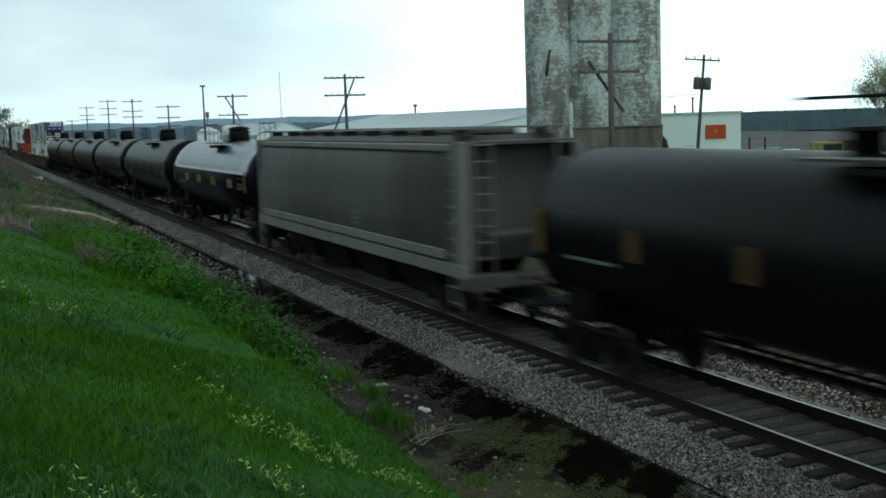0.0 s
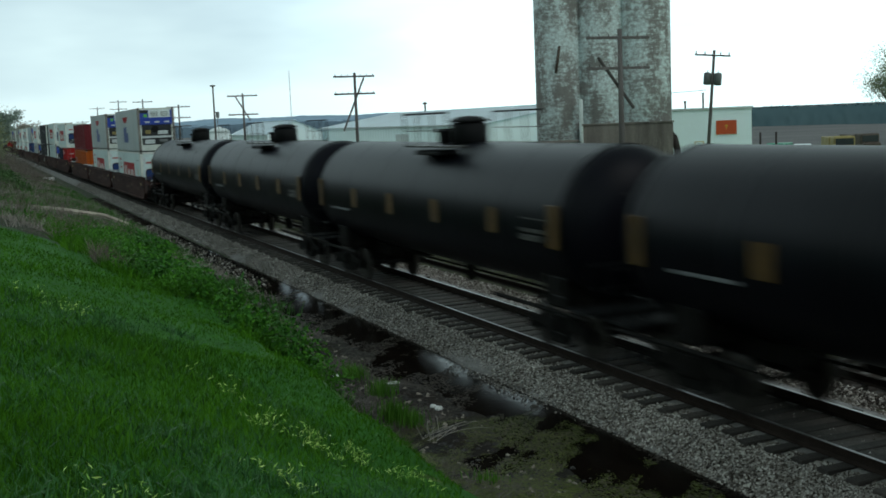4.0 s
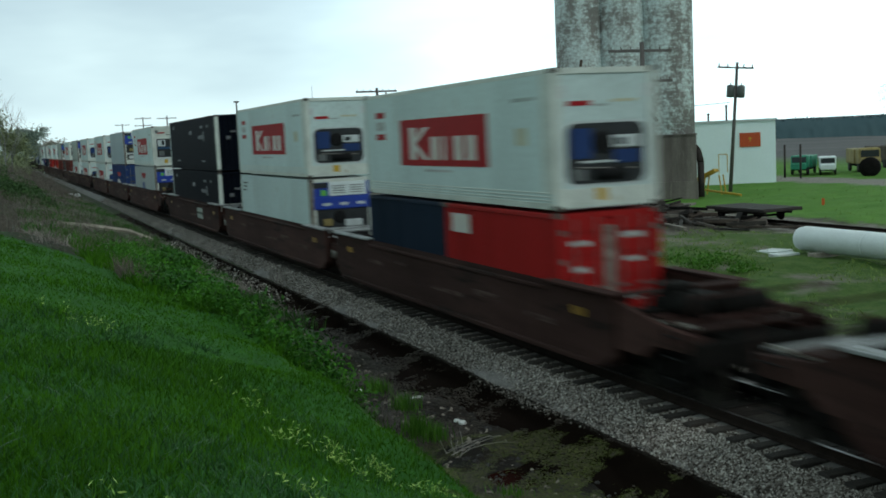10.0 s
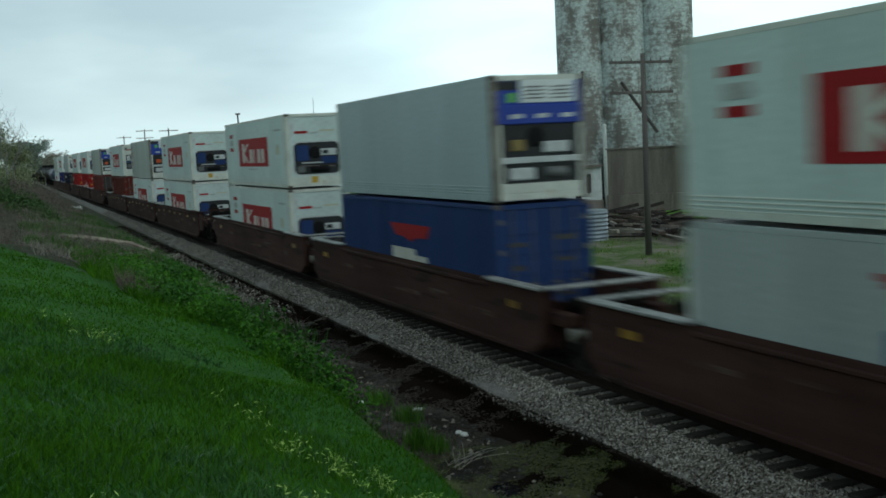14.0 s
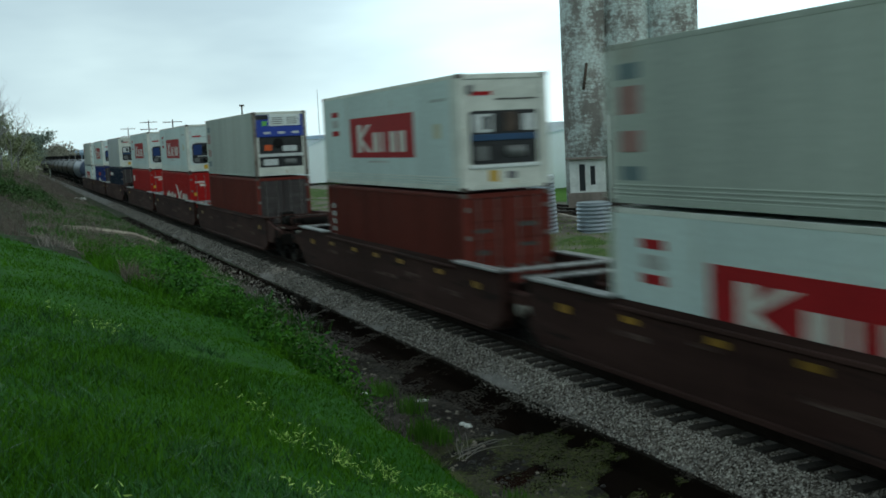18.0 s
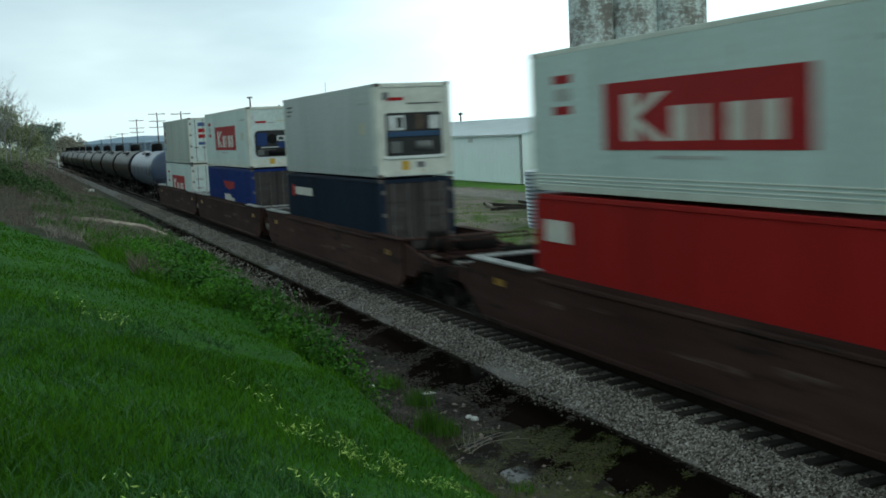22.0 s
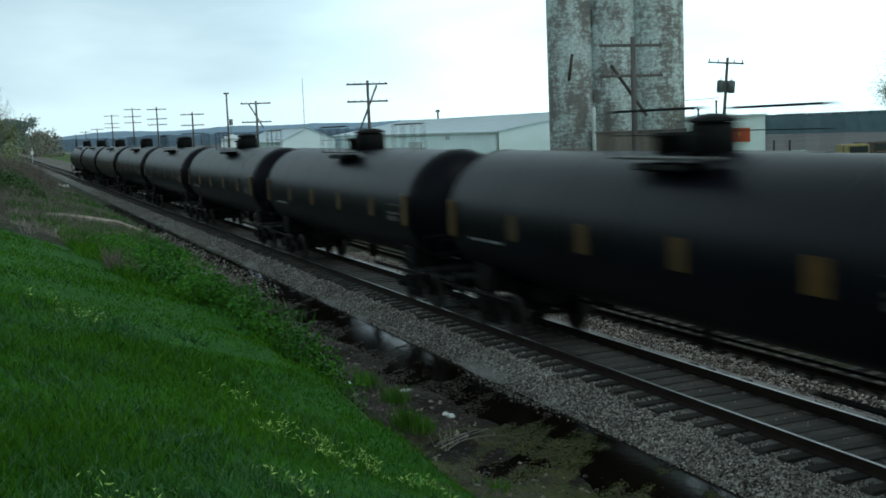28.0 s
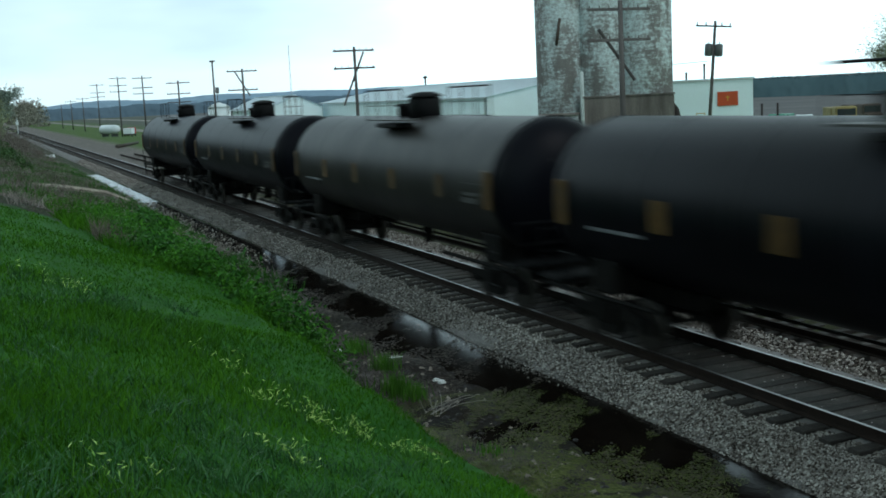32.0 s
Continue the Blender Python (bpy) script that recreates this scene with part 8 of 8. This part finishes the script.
for k in range(16):
    x0, y0 = -16.55 + random.uniform(-0.25, 0.25), -4.95 + random.uniform(-0.15, 0.2)
    a = random.uniform(1.4, 3.0)
    L = random.uniform(0.3, 0.95)
    pts = [(x0 + L * math.cos(a) * s + random.uniform(-0.03, 0.03), y0 + L * math.sin(a) * s, float(ground_z(x0 + L * math.cos(a) * s, y0 + L * math.sin(a) * s)) + 0.05 + 0.09 * s) for s in (0, 0.35, 0.7, 1)]
    branch("fallen_branch", pts, 0.0055, M_TWIG, "bleached dry branch lying in the ditch")
branch("fallen_pole", [(-50.86, -9.41, 1.66), (-51.2, -8.15, 1.47), (-51.6, -6.4, 1.08), (-51.83, -5.25, 0.56)], 0.16, M_STICK, "long bleached fallen pole on the bank")


def crumpled(name, x, y, z, s, label):
    bm = bmesh.new()
    bmesh.ops.create_icosphere(bm, subdivisions=2, radius=1)
    for v in bm.verts:
        v.co = Vector((v.co.x * s[0], v.co.y * s[1], max(-0.2, v.co.z) * s[2])) * (1 + 0.45 * noise.noise(v.co * 2.2 + Vector((x, y, 0))))
    return solid(name, bm, M_LITTER, label, "litter", "plastic litter", m=pose(x, y, z))


for x, y, s, dz in ((-18.43, -4.05, (0.11, 0.07, 0.06), 0.03), (-18.58, -4.10, (0.07, 0.06, 0.05), 0.03), (-21.7, -5.0, (0.14, 0.07, 0.04), 0.02), (-20.6, -4.16, (0.1, 0.16, 0.02), 0.02), (-119, -4.4, (0.6, 0.35, 0.3), 0.3), (-120.5, -4.9, (0.35, 0.3, 0.15), 0.15)):
    crumpled("plastic_litter", x, y, float(ground_z(x, y)) + dz, s, "crumpled white plastic litter on the ground")


def rubble_sampler(n):
    P = scatter(n, -64, -36, -4.6, -2.5)
    P[:, 2] = np.maximum(P[:, 2], -0.58) + 0.01
    return P[rng.random(len(P)) < np.clip((P[:, 1] + 5.2) / 2.2, 0.15, 1.0)]


stones("ditch_rubble", 2200, rubble_sampler, 0.02, 0.06, M_STONE, "grey stone rubble spilled along the ditch", "rubble")
stones("pale_rubble", 260, lambda n: scatter(n, -82, -60, -3.9, -3.3), 0.05, 0.14, M_PLANK, "pale stone rubble beside the track", "rubble")


def tree(x, y, h, spread, leaf_n, leaf_size, material, label, seed=1, bark=None, twigs=3, stout=0.015):
    r = random.Random(seed)
    z0 = float(ground_z(x, y)) - 0.2
    t = thing("tree", label, "tree", "trees", m=pose(x, y, z0))
    bm = bmesh.new()
    tips = []

    def grow(p, d, L, rad, lev):
        q = p + d * L
        rod(bm, p, q, rad, rad * 0.62, 6 if lev else 9, cap=False)
        if lev >= twigs:
            tips.append(q)
            return
        for k in range(r.choice((3, 4)) if lev else 6):
            s = r.uniform(0.45, 1.0)
            b = p + d * L * s
            n = (d * 0.75 + Vector((r.uniform(-1, 1), r.uniform(-1, 1), r.uniform(-0.1, 0.9))) * (0.75 + 0.2 * spread)).normalized()
            grow(b, n, L * r.uniform(0.45, 0.72), rad * 0.5, lev + 1)
        tips.append(q)

    grow(Vector((0, 0, 0)), Vector((0.04, 0.03, 1)).normalized(), h * 0.52, h * stout, 0)
    part("trunk", bm, bark or M_BARK, t)
    if leaf_n:
        T = np.array([list(p) for p in tips])
        k = rng.integers(0, len(T), leaf_n)
        C = T[k] + rng.normal(0, 1, (leaf_n, 3)) * (h * 0.055 * spread, h * 0.055 * spread, h * 0.045)
        v, f = leaves(C, rng.uniform(0.6, 1.3, leaf_n) * leaf_size)
        cr = new("crown", soup("crown", v, f, material))
        cr.parent = t
    return t


tree(-112, -12.3, 10.5, 1.0, 0, 0.09, M_CROWN2, "bare early-spring tree on the bank", seed=3, bark=M_PALEBARK, twigs=4, stout=0.0062)
tree(-118, -11.0, 9.0, 0.8, 0, 0.09, M_CROWN2, "bare early-spring tree on the bank", seed=5, bark=M_PALEBARK, twigs=4, stout=0.0062)
tree(-132, -13.2, 9.5, 1.0, 1500, 0.10, M_OLIVE, "thin budding tree on the bank", seed=8, bark=M_PALEBARK)
tree(-160, -12.0, 8.0, 1.2, 4200, 0.16, M_OLIVE, "leafy spring tree on the far bank", seed=9, bark=M_PALEBARK)
tree(-175, -9.8, 7.0, 1.3, 4200, 0.16, M_OLIVE, "leafy spring tree on the far bank", seed=12, bark=M_PALEBARK)
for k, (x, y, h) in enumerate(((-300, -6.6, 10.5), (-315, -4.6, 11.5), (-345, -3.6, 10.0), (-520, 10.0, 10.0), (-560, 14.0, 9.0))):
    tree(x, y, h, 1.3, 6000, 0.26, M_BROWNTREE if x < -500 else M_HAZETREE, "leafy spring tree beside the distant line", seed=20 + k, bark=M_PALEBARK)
for k, (x, y, h) in enumerate(((-105.4, 94.8, 12.4), (-111, 104, 11.0), (-99, 97, 11.4))):
    tree(x, y, h, 1.35, 13000, 0.11, M_CROWN2, "budding tree at the edge of the field", seed=40 + k, bark=M_PALEBARK)


def wood_belt(name, label, material, lo, hi, r0, r1, height, vary, crowns):
    """A closed belt of distant wood: a steep lumpy edge of crowns, a rolling top behind it, and a ragged edge of twigs."""
    n = int((hi - lo) * 16)
    steps = ((0, 0.0), (2.0, 0.26), (3.5, 0.5), (5.0, 0.7), (7.5, 0.85), (11.0, 0.95), (18.0, 1.0), (35.0, 0.99), (r1 - r0, 0.97))
    rows = len(steps)
    V, F = [], []
    for i in range(n + 1):
        deg = lo + (hi - lo) * i / n
        a = radians(deg)
        for k, (d, f) in enumerate(steps):
            q = deg * r0 / 57.3
            lump = noise.noise((q * 0.16, k * 0.55, r0)) + 0.6 * noise.noise((q * 0.45, k * 1.1, r0 + 7))
            r = r0 + d + 2.2 * lump
            x, y = EYE[0] - r * math.sin(a), EYE[1] + r * math.cos(a)
            top = height * (1 - 0.14 * float(smooth(49, 54, deg)) * (lo < 50)) * (1 + vary * noise.noise((q * 0.035, 0.3, r0)) + 0.35 * vary * lump)
            V.append((x, y, float(ground_z(x, y)) - 0.6 + (top + 0.6) * f))
    for i in range(n):
        for k in range(rows - 1):
            a = i * rows + k
            F.append((a, a + rows, a + rows + 1, a + 1))
    me = soup(name, V, F, material)
    me.polygons.foreach_set("use_smooth", [True] * len(me.polygons))
    belt = tagged(new(name, me), label, "woods", kind="stuff")
    T = np.array(V).reshape(n + 1, rows, 3)
    k, g = rng.integers(0, n, crowns), rng.uniform(4.6, 7, crowns)
    j, w = g.astype(int), (g % 1)[:, None]
    C = T[k, j] * (1 - w) + T[k, j + 1] * w + rng.normal(0, 0.25, (crowns, 3))
    v, f = leaves(C, rng.uniform(0.2, 0.55, crowns))
    cr = new("crown_edge", soup("crown_edge", v, f, material))
    cr.parent = belt


wood_belt("far_woods", "dark woods beyond the bare field, tinted blue for haze", M_WOODS, 37, 63.5, 375, 440, 6.0, 0.12, 2600)
# added belt: its blue stands for haze over the far plain
wood_belt("distant_woods", "haze-tinted belt of distant woods below the ridge", M_BLUEWOODS, 63, 88.2, 690, 880, 6.6, 0.2, 1200)


# ---- the train's run ----
def motions():
    # the train runs a little behind at first and closes up just before the seventh second
    times = [0.0, 2.0, 4.0, 5.0, 5.6, 6.0, 6.2] + [6.3 + 0.1 * k for k in range(14)] + [7.8, 8.1, 8.6, 9.4, 10.6, 12.4, 15.0, 18.0, 22.0, 27.0, 32.0]
    for ob in MOVING:
        u, z = ob["u"], ob["z"] if "z" in ob else 0.0
        walk(ob, [(t, pose(u + SPEED * (t - 16.0) - (0.85 if t < 6.95 else 0.0), 0, z)) for t in times])


motions()
